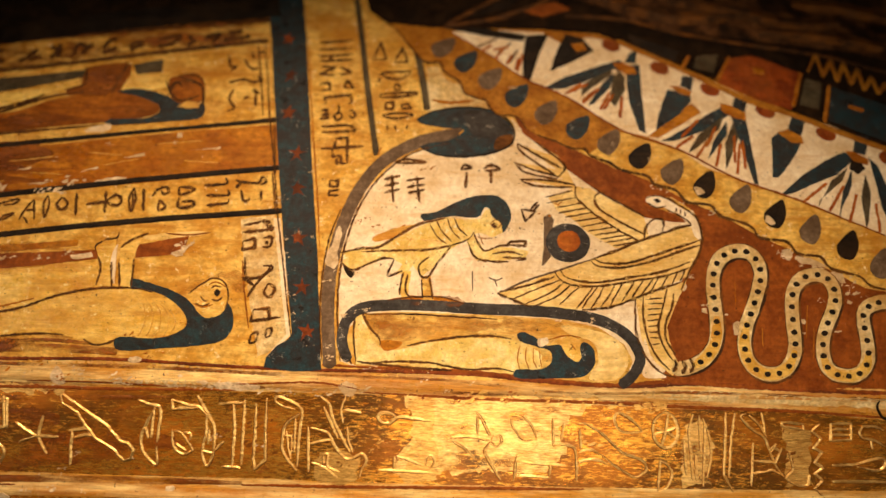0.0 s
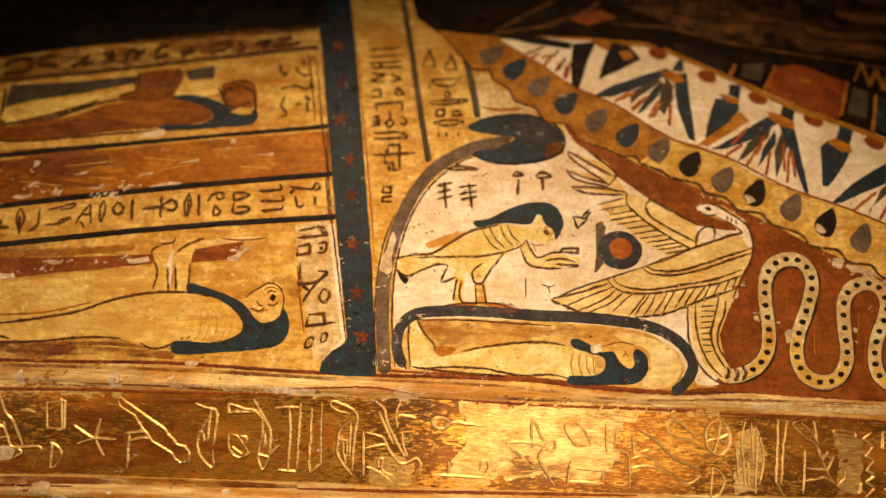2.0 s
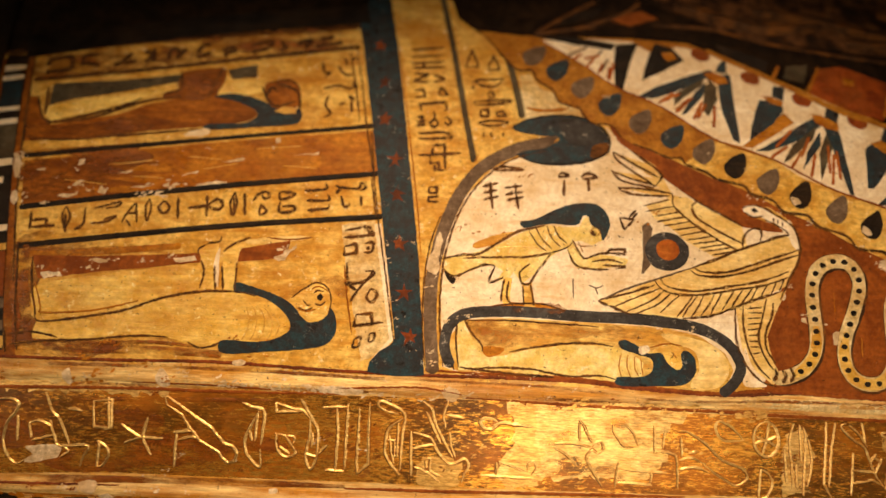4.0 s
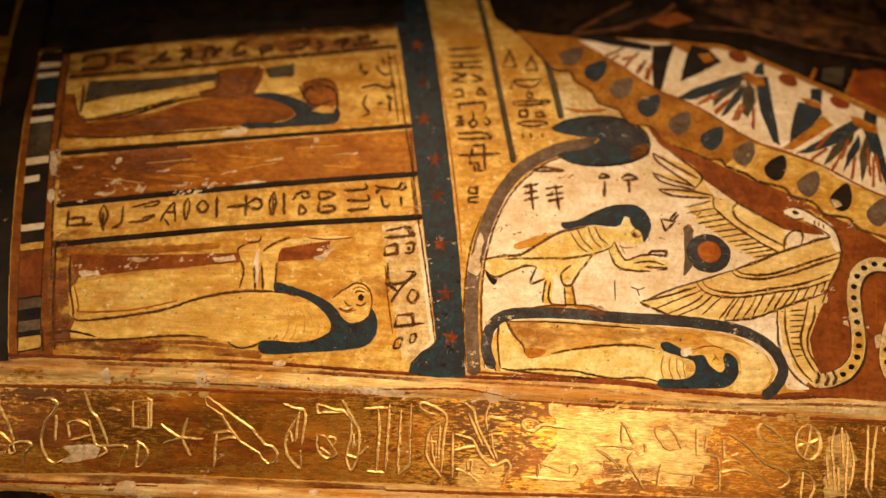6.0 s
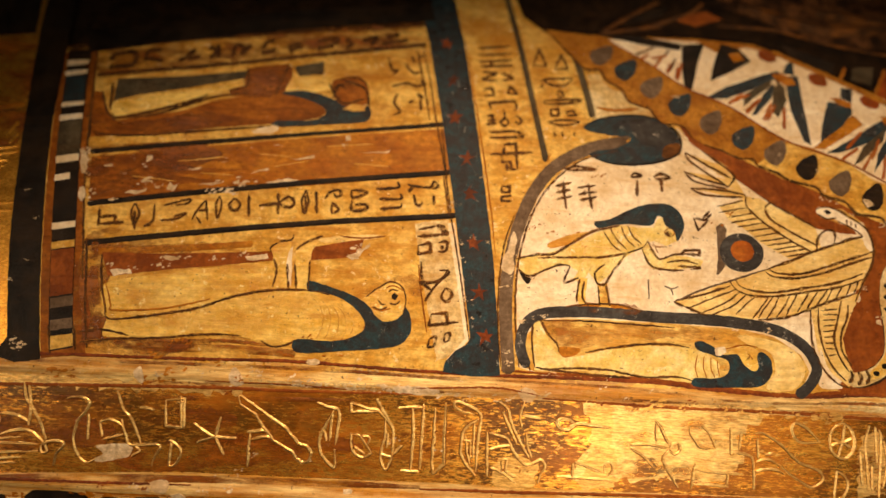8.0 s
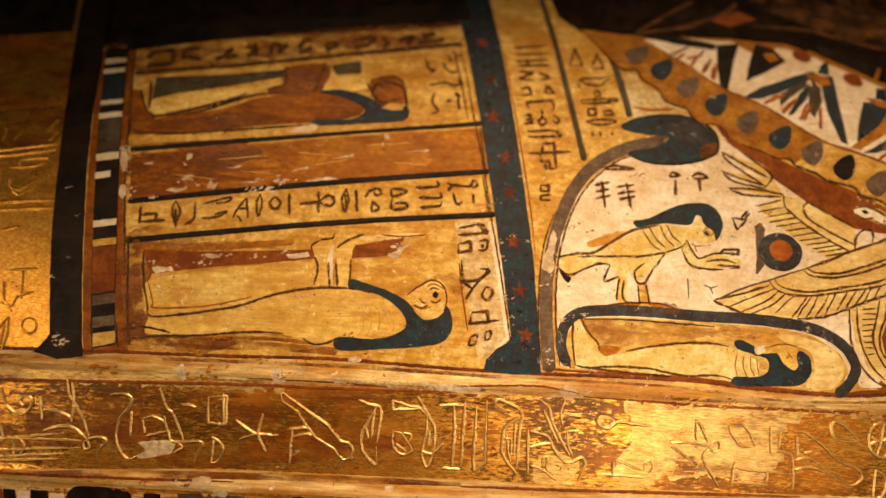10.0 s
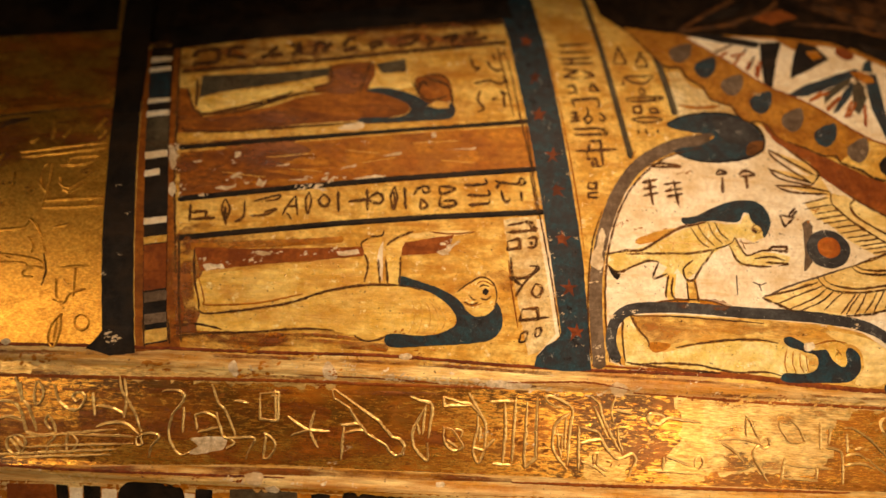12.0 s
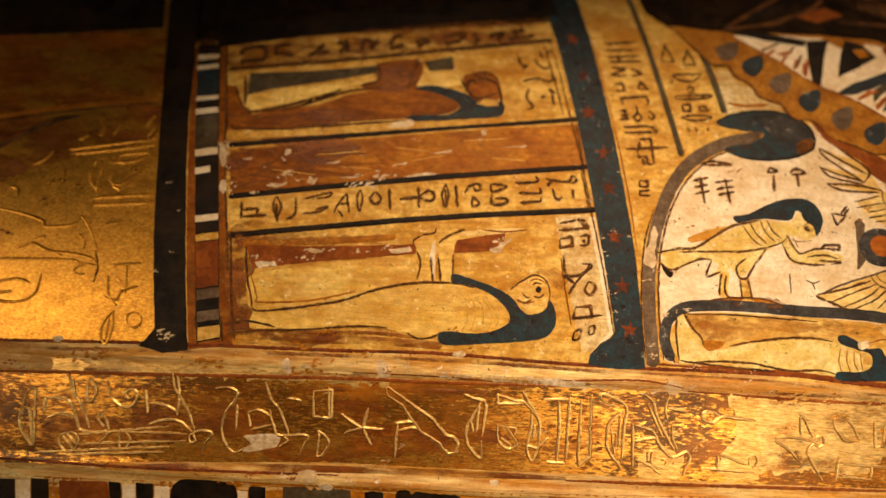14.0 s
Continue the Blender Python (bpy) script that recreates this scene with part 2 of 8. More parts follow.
LOOK = {"ochre": "yellow ochre", "orange": "orange brown", "white": "cream white", "red": "red brown", "blue": "dark blue", "black": "black", "ink": "brown black",
        "grey": "grey", "olive": "olive grey", "star": "rust red", "sun": "orange red", "goldpaint": "golden yellow", "ridge": "streaked cream", "gesso": "chipped white gesso",
        "gold": "gold leaf", "goldline": "raised gold", "darkwood": "dark varnished", "umber": "dark umber", "slate": "slate blue", "brown": "warm brown", "honey": "honey ochre",
        "pale": "pale yellow", "amber": "amber varnished", "shine": "gilded yellow", "leaf": "bright gold", "grime": "brown grimy", "halo": "brown", "wash": "orange varnished", "deepwash": "rust brown varnished", "goldpanel": "varnished gold", "gleamleaf": "pale gold leaf with painted gleam", "russet": "worn russet", "rustdisc": "deep rust red", "creamgold": "creamy yellow"}


def link(name, bm, mat, parent, label=""):
    if not label and parent is not None and isinstance(mat, str):
        label = "%s painted %s" % (LOOK[mat], name.replace("_", " ")) if "gold" not in mat else "%s %s on the coffin" % (LOOK[mat], name.replace("_", " "))
    me = bpy.data.meshes.new(name)
    bm.to_mesh(me)
    bm.free()
    me.materials.append(MAT[mat] if isinstance(mat, str) else mat)
    ob = new(name, me)
    ob.parent = parent
    return tagged(ob, label)


def rounded(pts, step=1.6, closed=True):
    """A smooth line through the given points."""
    n, out = len(pts), []
    for i in range(n if closed else n - 1):
        p = [pts[(i + k) % n] if closed else pts[min(max(i + k, 0), n - 1)] for k in (-1, 0, 1, 2)]
        m = max(1, int(math.dist(p[1], p[2]) / step))
        for j in range(m):
            s = j / m
            out.append(tuple(0.5 * (2 * p[1][k] + (p[2][k] - p[0][k]) * s + (2 * p[0][k] - 5 * p[1][k] + 4 * p[2][k] - p[3][k]) * s * s
                                    + (3 * p[1][k] - p[0][k] - 3 * p[2][k] + p[3][k]) * s ** 3) for k in (0, 1)))
    if not closed:
        out.append(tuple(pts[-1]))
    return out


def straight(pts, step=2.5, closed=True):
    out = []
    for i in range(len(pts) if closed else len(pts) - 1):
        a, b = pts[i], pts[(i + 1) % len(pts)]
        m = max(1, int(math.dist(a, b) / step))
        out += [(a[0] + (b[0] - a[0]) * j / m, a[1] + (b[1] - a[1]) * j / m) for j in range(m)]
    if not closed:
        out.append(tuple(pts[-1]))
    return out


def unsteady(p, much):
    """The brush's unsteady edge."""
    w = noise.noise_vector(Vector((p[0] * 0.21, p[1] * 0.21, 3.1))) + 0.7 * noise.noise_vector(Vector((p[0] * 0.8, p[1] * 0.8, 9.7)))
    return (p[0] + w.x * much, p[1] + w.y * much)


def inside(p, ring):
    c = False
    for i in range(len(ring)):
        a, b = ring[i - 1], ring[i]
        if (a[1] > p[1]) != (b[1] > p[1]) and p[0] < (b[0] - a[0]) * (p[1] - a[1]) / (b[1] - a[1]) + a[0]:
            c = not c
    return c


def area_mesh(bm, ring, lift, cell=6.0, cell_v=6.0):
    """A coat of paint over the area inside ring, with its edge."""
    us, vs = [p[0] for p in ring], [p[1] for p in ring]
    grid = []
    if max(vs) - min(vs) > cell_v * 1.5:
        for i in range(int((max(us) - min(us)) / cell) + 1):
            for j in range(int((max(vs) - min(vs)) / cell_v) + 1):
                q = (min(us) + (i + 0.5) * cell, min(vs) + (j + 0.5) * cell_v)
                if inside(q, ring):
                    grid.append(q)
    pts = [Vector(p) for p in ring + grid]
    n = len(ring)
    vo, eo, fo, *_ = delaunay_2d_cdt(pts, [(i, (i + 1) % n) for i in range(n)], [list(range(n))], 1, 1e-4)
    vv = [bm.verts.new(surf(p.x, p.y, lift)) for p in vo]
    for f in fo:
        try:
            bm.faces.new([vv[i] for i in f])
        except ValueError:
            pass
    rim = [bm.verts.new(surf(p[0], p[1], lift)) for p in ring]
    low = [bm.verts.new(surf(p[0], p[1], -0.05)) for p in ring]
    for i in range(n):
        bm.faces.new((rim[i], low[i], low[(i + 1) % n], rim[(i + 1) % n]))


LAYER = 0.11


def fill(name, mat, parent, layer, pts, smooth=0, label="", rough_edge=0.35, cell_v=6.0):
    if name == "gesso_chip":
        rough_edge = max(rough_edge, 1.0)
    elif name in ("painted_star", "varnish_stain"):
        rough_edge = 1.9
    elif name == "leaf_patch":
        rough_edge = 3.2
    ring = [unsteady(p, rough_edge) for p in (rounded(pts) if smooth else straight(pts))]
    if min(p[1] for p in ring) < 1092:
        cell_v = min(cell_v, 2.0)
    bm = bmesh.new()
    area_mesh(bm, ring, 0.1 + layer * LAYER, 6.0, cell_v)
    bmesh.ops.recalc_face_normals(bm, faces=bm.faces)
    return link(name, bm, mat, parent, label)


def ribbon(bm, pts, width, lift, tall, taper, smooth, bleed=False):
    step = max(0.9, 0.28 * width)
    line = [unsteady(p, 0.30 if width < 3 else 0.16) for p in (rounded(pts, step, False) if smooth else straight(pts, step, False))]
    rows = []
    for i, p in enumerate(line):
        a, b = line[max(i - 1, 0)], line[min(i + 1, len(line) - 1)]
        d = Vector((b[0] - a[0], b[1] - a[1]))
        d = d.normalized() if d.length > 1e-6 else Vector((1, 0))
        s = i / max(len(line) - 1, 1)
        w = 0.5 * width * (1 + (0.34 if width < 3 else 0.08) * noise.noise(Vector((p[0] * 0.5, p[1] * 0.5, width))) + (0.30 if width < 3 else 0.05) * noise.noise(Vector((p[0] * 1.9, p[1] * 1.9, width))))
        if taper:
            w *= 0.45 + 0.55 * min(1, 5 * s, 5 * (1 - s))
        else:
            e = min(i, len(line) - 1 - i) * step / (0.5 * width)
            w *= max(0.3, math.sqrt(1 - (1 - e) ** 2)) if e < 1 else 1.0
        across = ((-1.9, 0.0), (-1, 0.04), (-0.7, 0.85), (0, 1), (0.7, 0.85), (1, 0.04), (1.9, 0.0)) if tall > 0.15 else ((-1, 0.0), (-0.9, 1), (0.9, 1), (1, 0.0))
        if bleed and tall < 0.2:
            across = ((-1.7, 0.35), (-1, 0.6), (-0.9, 1), (0.9, 1), (1, 0.6), (1.7, 0.35))
        rows.append([bm.verts.new(surf(p[0] - d.y * w * k, p[1] + d.x * w * k, lift + tall * h)) for k, h in across])
    for r, q in zip(rows, rows[1:]):
        for k in range(len(r) - 1):
            f = bm.faces.new((r[k], r[k + 1], q[k + 1], q[k]))
            # Outer strips take slot 1: ink bleed, and painted shade beside raised signs.
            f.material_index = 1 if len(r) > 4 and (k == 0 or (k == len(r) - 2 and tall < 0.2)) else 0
    for r in (rows[0], rows[-1]):
        if len(r) > 2:
            bm.faces.new(r)


def stroke(name, mat, parent, layer, width, *lines, tall=0.08, taper=1, smooth=1, label=""):
    if len(lines) > 1 and name != "hieroglyph":
        return [stroke(name, mat, parent, layer, width, line, tall=tall, taper=taper, smooth=smooth, label=label) for line in lines]
    bm = bmesh.new()
    for pts in lines:
        ribbon(bm, pts, width * (0.95 if mat == "ink" and tall < 0.15 else 1.0), layer * LAYER + (0.14 if tall > 0.15 else 0.0), tall + 0.06, taper, smooth, mat == "ink")
    bleeds = mat == "ink" and tall < 0.15
    bmesh.ops.recalc_face_normals(bm, faces=bm.faces)
    ob = link(name, bm, mat, parent, label)
    if bleeds:
        ob.data.materials.append(MAT["halo"])
    # Slot 1 runs along one flank of each line, a shadow in colour.
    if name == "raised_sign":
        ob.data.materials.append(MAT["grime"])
    for f in ob.data.polygons:
        f.use_smooth = True
    return ob


def flakes(parent, mat, layer, count, spread, size, line, label="small losses of paint showing the white gesso"):
    """A scatter of tiny irregular paint losses along a line."""
    rnd = random.Random(int(abs(line[0][0]) * 10 + count))
    path = straight(line, 1.0, False)
    bm = bmesh.new()
    knots = [rnd.choice(path) for _ in range(max(4, count // 6))]
    knots = [(p[0] + rnd.gauss(0, spread), p[1] + rnd.gauss(0, spread)) for p in knots]
    for _ in range(count):
        u, v = rnd.choice(knots)
        u, v = u + rnd.gauss(0, size * 2.2), v + rnd.gauss(0, size * 1.1)
        r, turn, n = size * rnd.uniform(0.35, 1.0) ** 1.5, rnd.uniform(0, 6.3), rnd.randint(5, 8)
        ring = []
        for k in range(n):
            a, q = 2 * math.pi * k / n, r * rnd.uniform(0.55, 1.2)
            x, y = q * math.cos(a) * 2.0, q * math.sin(a) * 0.85
            ring.append((u + x * math.cos(turn * 0.2), v + y + x * math.sin(turn * 0.2) * 0.4))
        hub = bm.verts.new(surf(u, v, 0.16 + layer * LAYER))
        rim = [bm.verts.new(surf(p[0], p[1], 0.12 + layer * LAYER)) for p in ring]
        for k in range(n):
            bm.faces.new((hub, rim[k], rim[(k + 1) % n]))
    bmesh.ops.recalc_face_normals(bm, faces=bm.faces)
    return tagged(link("paint_loss", bm, mat, parent, label), kind="stuff")


def empty(name, parent=None, place=(0, 0, 0)):
    ob = new(name)
    ob.parent, ob.location = parent, place
    return ob


def box(bm, lo, hi, bevel=0.0):
    r = bmesh.ops.create_cube(bm, size=1)
    for v in r["verts"]:
        v.co = Vector([lo[k] + (hi[k] - lo[k]) * (v.co[k] + 0.5) for k in range(3)])
    if bevel:
        bmesh.ops.bevel(bm, geom=[e for e in bm.edges if all(v in r["verts"] for v in e.verts)], offset=bevel, segments=3, affect="EDGES", profile=0.5)


# ---- the gallery round the coffin ----
def slab(name, lo, hi, mat, label):
    bm = bmesh.new()
    box(bm, lo, hi)
    return tagged(link(name, bm, mat, None, label), category=name.split("_")[0], kind="structure")


slab("floor", (-4, -3.5, -0.1), (4, 4, 0), FLOOR, "dark stone gallery floor under the plinth")
slab("wall_north", (-4, 4, 0), (4, 4.2, 3.2), WALL, "unlit dark gallery wall behind the coffin")
slab("wall_south", (-4, -3.7, 0), (4, -3.5, 3.2), WALL, "unlit dark gallery wall facing the coffin")
slab("wall_east", (4, -3.7, 0), (4.2, 4.2, 3.2), WALL, "unlit dark gallery wall at the head end")
slab("wall_west", (-4.2, -3.7, 0), (-4, 4.2, 3.2), WALL, "unlit dark gallery wall at the foot end")
slab("ceiling", (-4.2, -3.7, 3.2), (4.2, 4.2, 3.3), WALL, "black painted gallery ceiling")

bm = bmesh.new()
box(bm, (-1.35, 0.12, 0), (0.85, 0.98, 0.70), 0.01)
tagged(link("display_plinth", bm, STONE, None, "dark grey plinth carrying the painted coffin"), category="plinth")

# ---- the coffin: trough below, lid above ----
coffin = tagged(empty("coffin"), "ancient painted and gilded wooden coffin lying on a dark plinth", "coffin")
bm = bmesh.new()
US = [-1200 + 40 * i for i in range(49)]
rows = []
for u in US:
    y0 = depth(u / 1000, 0.985) + 0.002
    rows.append([bm.verts.new(p) for p in ((u / 1000, y0 + 0.012, 0.70), (u / 1000, y0, 0.76), (u / 1000, y0 - 0.002, 0.90), (u / 1000, y0, 0.980),
                                           (u / 1000, 1.1 - y0, 0.980), (u / 1000, 1.1 - y0, 0.70))])
for r, q in zip(rows, rows[1:]):
    for k in range(6):
        bm.faces.new((r[k], r[(k + 1) % 6], q[(k + 1) % 6], q[k]))
bm.faces.new(rows[0])
bm.faces.new(rows[-1])
bmesh.ops.recalc_face_normals(bm, faces=bm.faces)
link("trough", bm, "orange", coffin, "painted wooden trough below the lid")

bm = bmesh.new()
VS = [981 + 2.0 * i for i in range(62)] + [1105 + 5.0 * i for i in range(53)]
rows = []
for u in US:
    side = [surf(u, v, -0.8) for v in VS]
    top = side[-1]
    crown = [Vector((u / 1000, top.y + (0.55 - top.y) * math.sin(a), top.z + 0.085 * (1 - math.cos(a)) * 0.0 + 0.075 * math.sin(a * 0.98))) for a in (0.2, 0.45, 0.75, 1.1, 1.57)]
    half = side + crown
    rows.append([bm.verts.new(p) for p in half] + [bm.verts.new((p.x, 1.1 - p.y, p.z)) for p in reversed(half[:-1])])
for r, q in zip(rows, rows[1:]):
    for k in range(len(r)):
        bm.faces.new((r[k], r[(k + 1) % len(r)], q[(k + 1) % len(r)], q[k]))
bm.faces.new(rows[0])
bm.faces.new(rows[-1])
bmesh.ops.recalc_face_normals(bm, faces=bm.faces)
shell = link("lid_shell", bm, "darkwood", coffin, "dark varnished wood body of the lid")
for f in shell.data.polygons:
    f.use_smooth = len(f.vertices) == 4


def ground(name, mat, layer, pts, label, owner=coffin, smooth=0):
    """A painted field of the lid, on which its figures and signs lie."""
    return fill(name, mat, owner, layer, pts, smooth, label, cell_v=1.8 if name in ("moulding", "gilded_band") else 6.0)


STARS_AT = [(-124.4, 1316.9), (-118.1, 1286.9), (-116.1, 1259), (-106.7, 1229.7), (-103.6, 1205.8), (-99.5, 1173.6), (-95.9, 1142), (-90.4, 1114.7)]
PENDANTS = [(-9.3, 1312.9, "grey", 0), (7.7, 1301.7, "blue", 0), (25.4, 1288.6, "grey", 0), (44.3, 1276, "blue", 0), (64.9, 1263.8, "grey", 0), (86.6, 1253.6, "blue", 0), (107.7, 1243.6, "grey", 0), (128.5, 1234.2, "black", 0), (149.8, 1224.2, "grey", 0), (171.1, 1215.5, "black", 1), (194.8, 1206.5, "grey", 0), (217.1, 1196.9, "black", 1), (239.7, 1187.4, "grey", 0), (263.7, 1177.7, "black", 0), (284.3, 1166.1, "grey", 0)]
DISCS = [(114.9, 1318.2), (148.8, 1300.5), (183.2, 1284.6), (220.6, 1269.3), (260.9, 1253.8), (302.3, 1237.2)]
u0, v0 = 77.1, 1174.9

# mouldings, gilded band and the painted fields
frieze = ground("frieze", "orange", 0, [(-787.4, 977.4), (-498.5, 999), (-414.3, 1000.7), (-346.9, 1005.2), (-200.1, 1008.2), (-55.5, 1012.3), (77.7, 1015.6), (351.5, 1017.8), (354, 997.2), (-53.3, 981.1), (-499.5, 951.5), (-795.1, 924.5)], "ochre frieze with black and red blocks along the rim", coffin)
lower_moulding = ground("moulding", "ridge", 0, [(-679.5, 998.4), (-473.8, 1009.6), (-283.9, 1021), (-192.4, 1021.6), (-102.2, 1022.5), (76.7, 1022.4), (282.3, 1023.9), (523.3, 1021.1), (525.3, 998.5), (283.3, 1004.9), (77.3, 1005.7), (-101.9, 1005.8), (-283.9, 1002), (-474.5, 992.3), (-681.7, 977.5)], "streaked cream and ochre moulding below the gilded band")
gilded_band = ground("gilded_band", "gold", 1, [(-680, 1057.7), (-475.7, 1066.7), (-286.1, 1073.9), (-176.3, 1076.1), (-104, 1076.9), (3.6, 1077.1), (75.4, 1074.6), (147.4, 1072.7), (219.9, 1072), (281.5, 1068.2), (522.5, 1061.5), (523.3, 1021.1), (282.3, 1023.5), (76.7, 1022.4), (-30.5, 1021.8), (-102.2, 1022.5), (-192.4, 1022), (-283.9, 1021), (-473.8, 1009.3), (-679.6, 997.3)], "worn gold leaf band with raised hieroglyphs")
upper_moulding = ground("moulding", "ridge", 0, [(-682.8, 1079.3), (-478.1, 1087.6), (-287.8, 1093.6), (-195.7, 1094.5), (-104.8, 1092.3), (-50.7, 1092.4), (3.2, 1091.7), (75.2, 1086.5), (165.5, 1089.2), (281.9, 1087.2), (523.6, 1083.2), (522.5, 1058.9), (281.5, 1067.5), (219.9, 1071.7), (147.4, 1072.4), (75.4, 1074.3), (3.6, 1076.7), (-104, 1076.5), (-176.3, 1075.8), (-286.1, 1073.5), (-475.7, 1066), (-679.8, 1056.2)], "streaked cream and ochre rounded moulding with chipped gesso")
gilded_panel = ground("gilded_panel", "goldpanel", 0, [(-821.7, 1337.4), (-579.3, 1344.2), (-439.4, 1349.4), (-416.5, 1244.9), (-406.2, 1166.2), (-397.8, 1093.3), (-408.1, 1089.8), (-503.8, 1087.3), (-704.8, 1079)], "gold leaf panel with raised signs, darkened towards the top")
panel = ground("offering_panel", "ochre", 0, [(-414.1, 1300.8), (-300.6, 1314.5), (-133.8, 1334.2), (-125.6, 1279.9), (-115.4, 1226.1), (-104.9, 1169.5), (-98.3, 1108.7), (-116.7, 1088.4), (-240.7, 1090.3), (-377.9, 1090)], "yellow ochre panel of painted figures and rows of signs")
vignette = ground("vignette_panel", "ochre", 0, [(-126.8, 1375.1), (-77.1, 1376.5), (-66.8, 1343.6), (-43.7, 1326.5), (-19.6, 1310.2), (78, 1264.2), (299.8, 1162.1), (301.1, 1084), (161.8, 1088.4), (111.2, 1085.2), (-83, 1089.4), (-86.3, 1145.5), (-102.7, 1259.2)], "yellow ochre panel with arched tomb scene and serpent")
column = ground("star_column", "blue", 3, [(-149.6, 1363), (-122, 1363.7), (-112.5, 1322.1), (-104.9, 1280.6), (-95.1, 1219.2), (-86.8, 1163.4), (-81.6, 1110.4), (-80.2, 1091.2), (-97.5, 1089.7), (-116.7, 1091.9), (-115.3, 1098.3), (-109.2, 1105.4), (-101.5, 1109.8), (-99.9, 1113.4), (-106.3, 1152.1), (-114.4, 1199.6), (-125.3, 1258.6), (-136.2, 1311.8)], "dark blue painted column with rust red stars")
second_column = ground("star_column", "black", 3, [(-439.4, 1349.4), (-416.3, 1350.3), (-403.8, 1285.2), (-399, 1245.7), (-393.2, 1205.2), (-387.3, 1167.1), (-381.6, 1123.1), (-376.9, 1087.2), (-392.5, 1084.9), (-409.8, 1088.3), (-404, 1094.4), (-399.7, 1100.4), (-407.8, 1158.6), (-413.3, 1204.3), (-420.1, 1253.3), (-427.7, 1293.5)], "nearly black painted column between gold leaf and chequered border")
collar = ground("collar", "honey", 5, [(-50.6, 1332.8), (-25.5, 1303), (-17.1, 1300), (-13, 1301.1), (-8.6, 1293), (-0.2, 1287.9), (3.9, 1283.5), (6.9, 1277.1), (14.2, 1273.8), (22.2, 1271), (25.4, 1265.6), (30.2, 1261.1), (40.1, 1260.6), (46.1, 1258.2), (49.9, 1251.7), (57.7, 1247.1), (71.2, 1242.6), (80.8, 1238.4), (90.6, 1237.9), (94.2, 1233.6), (105.7, 1229.6), (109.4, 1226.6), (115, 1223.2), (126.4, 1221.2), (131, 1220.6), (137.5, 1214.6), (144.9, 1210.9), (150.6, 1211.1), (157.7, 1203.7), (167, 1200.9), (172.8, 1201.8), (179.8, 1194.9), (192.6, 1189.6), (198.3, 1189), (205.1, 1181.1), (214.5, 1180.2), (222, 1179.3), (229.5, 1171.4), (243.7, 1169.9), (250.5, 1162.5), (268.9, 1157.8), (277.7, 1151.5), (305.7, 1147.8), (334.5, 1134.1), (352.5, 1231.4), (302.3, 1244), (239.7, 1269.1), (155.5, 1306.3), (107.4, 1327.7), (64.8, 1330.3), (22.1, 1329.9), (-20.5, 1329.6)], "broad floral collar of petals and drop pendants")

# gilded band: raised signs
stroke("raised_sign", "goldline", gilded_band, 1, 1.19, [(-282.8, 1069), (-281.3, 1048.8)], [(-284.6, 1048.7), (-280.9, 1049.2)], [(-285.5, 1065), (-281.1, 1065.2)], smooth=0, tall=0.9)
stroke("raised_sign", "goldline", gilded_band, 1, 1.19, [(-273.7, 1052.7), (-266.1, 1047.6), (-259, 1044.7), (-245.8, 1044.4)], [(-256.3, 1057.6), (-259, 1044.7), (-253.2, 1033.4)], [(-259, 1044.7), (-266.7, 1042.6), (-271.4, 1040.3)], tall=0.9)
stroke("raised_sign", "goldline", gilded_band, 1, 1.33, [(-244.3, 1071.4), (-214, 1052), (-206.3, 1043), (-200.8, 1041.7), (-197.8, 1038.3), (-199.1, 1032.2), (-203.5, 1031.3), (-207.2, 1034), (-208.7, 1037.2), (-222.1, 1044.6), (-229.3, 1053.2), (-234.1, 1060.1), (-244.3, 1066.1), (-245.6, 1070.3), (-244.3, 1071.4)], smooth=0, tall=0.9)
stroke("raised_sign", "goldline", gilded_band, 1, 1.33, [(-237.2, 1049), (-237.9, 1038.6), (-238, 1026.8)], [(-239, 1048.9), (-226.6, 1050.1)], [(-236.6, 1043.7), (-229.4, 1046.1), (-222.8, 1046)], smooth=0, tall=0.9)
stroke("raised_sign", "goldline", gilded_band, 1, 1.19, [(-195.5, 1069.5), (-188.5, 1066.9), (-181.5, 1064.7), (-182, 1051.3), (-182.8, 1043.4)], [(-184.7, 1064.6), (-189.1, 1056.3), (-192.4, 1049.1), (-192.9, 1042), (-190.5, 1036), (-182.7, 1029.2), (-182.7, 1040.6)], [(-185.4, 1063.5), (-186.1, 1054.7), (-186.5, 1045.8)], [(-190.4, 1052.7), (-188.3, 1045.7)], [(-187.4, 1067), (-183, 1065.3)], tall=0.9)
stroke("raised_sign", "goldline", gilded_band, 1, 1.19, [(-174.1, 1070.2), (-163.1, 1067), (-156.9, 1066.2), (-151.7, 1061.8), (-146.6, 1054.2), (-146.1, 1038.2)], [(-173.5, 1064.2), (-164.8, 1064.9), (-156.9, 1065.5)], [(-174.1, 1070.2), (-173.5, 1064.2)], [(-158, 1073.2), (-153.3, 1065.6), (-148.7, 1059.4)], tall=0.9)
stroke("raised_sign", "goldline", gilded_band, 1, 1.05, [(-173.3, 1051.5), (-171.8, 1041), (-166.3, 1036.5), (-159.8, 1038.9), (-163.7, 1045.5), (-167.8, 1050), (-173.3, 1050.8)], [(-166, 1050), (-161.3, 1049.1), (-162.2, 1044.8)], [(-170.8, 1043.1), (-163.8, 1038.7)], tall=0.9)
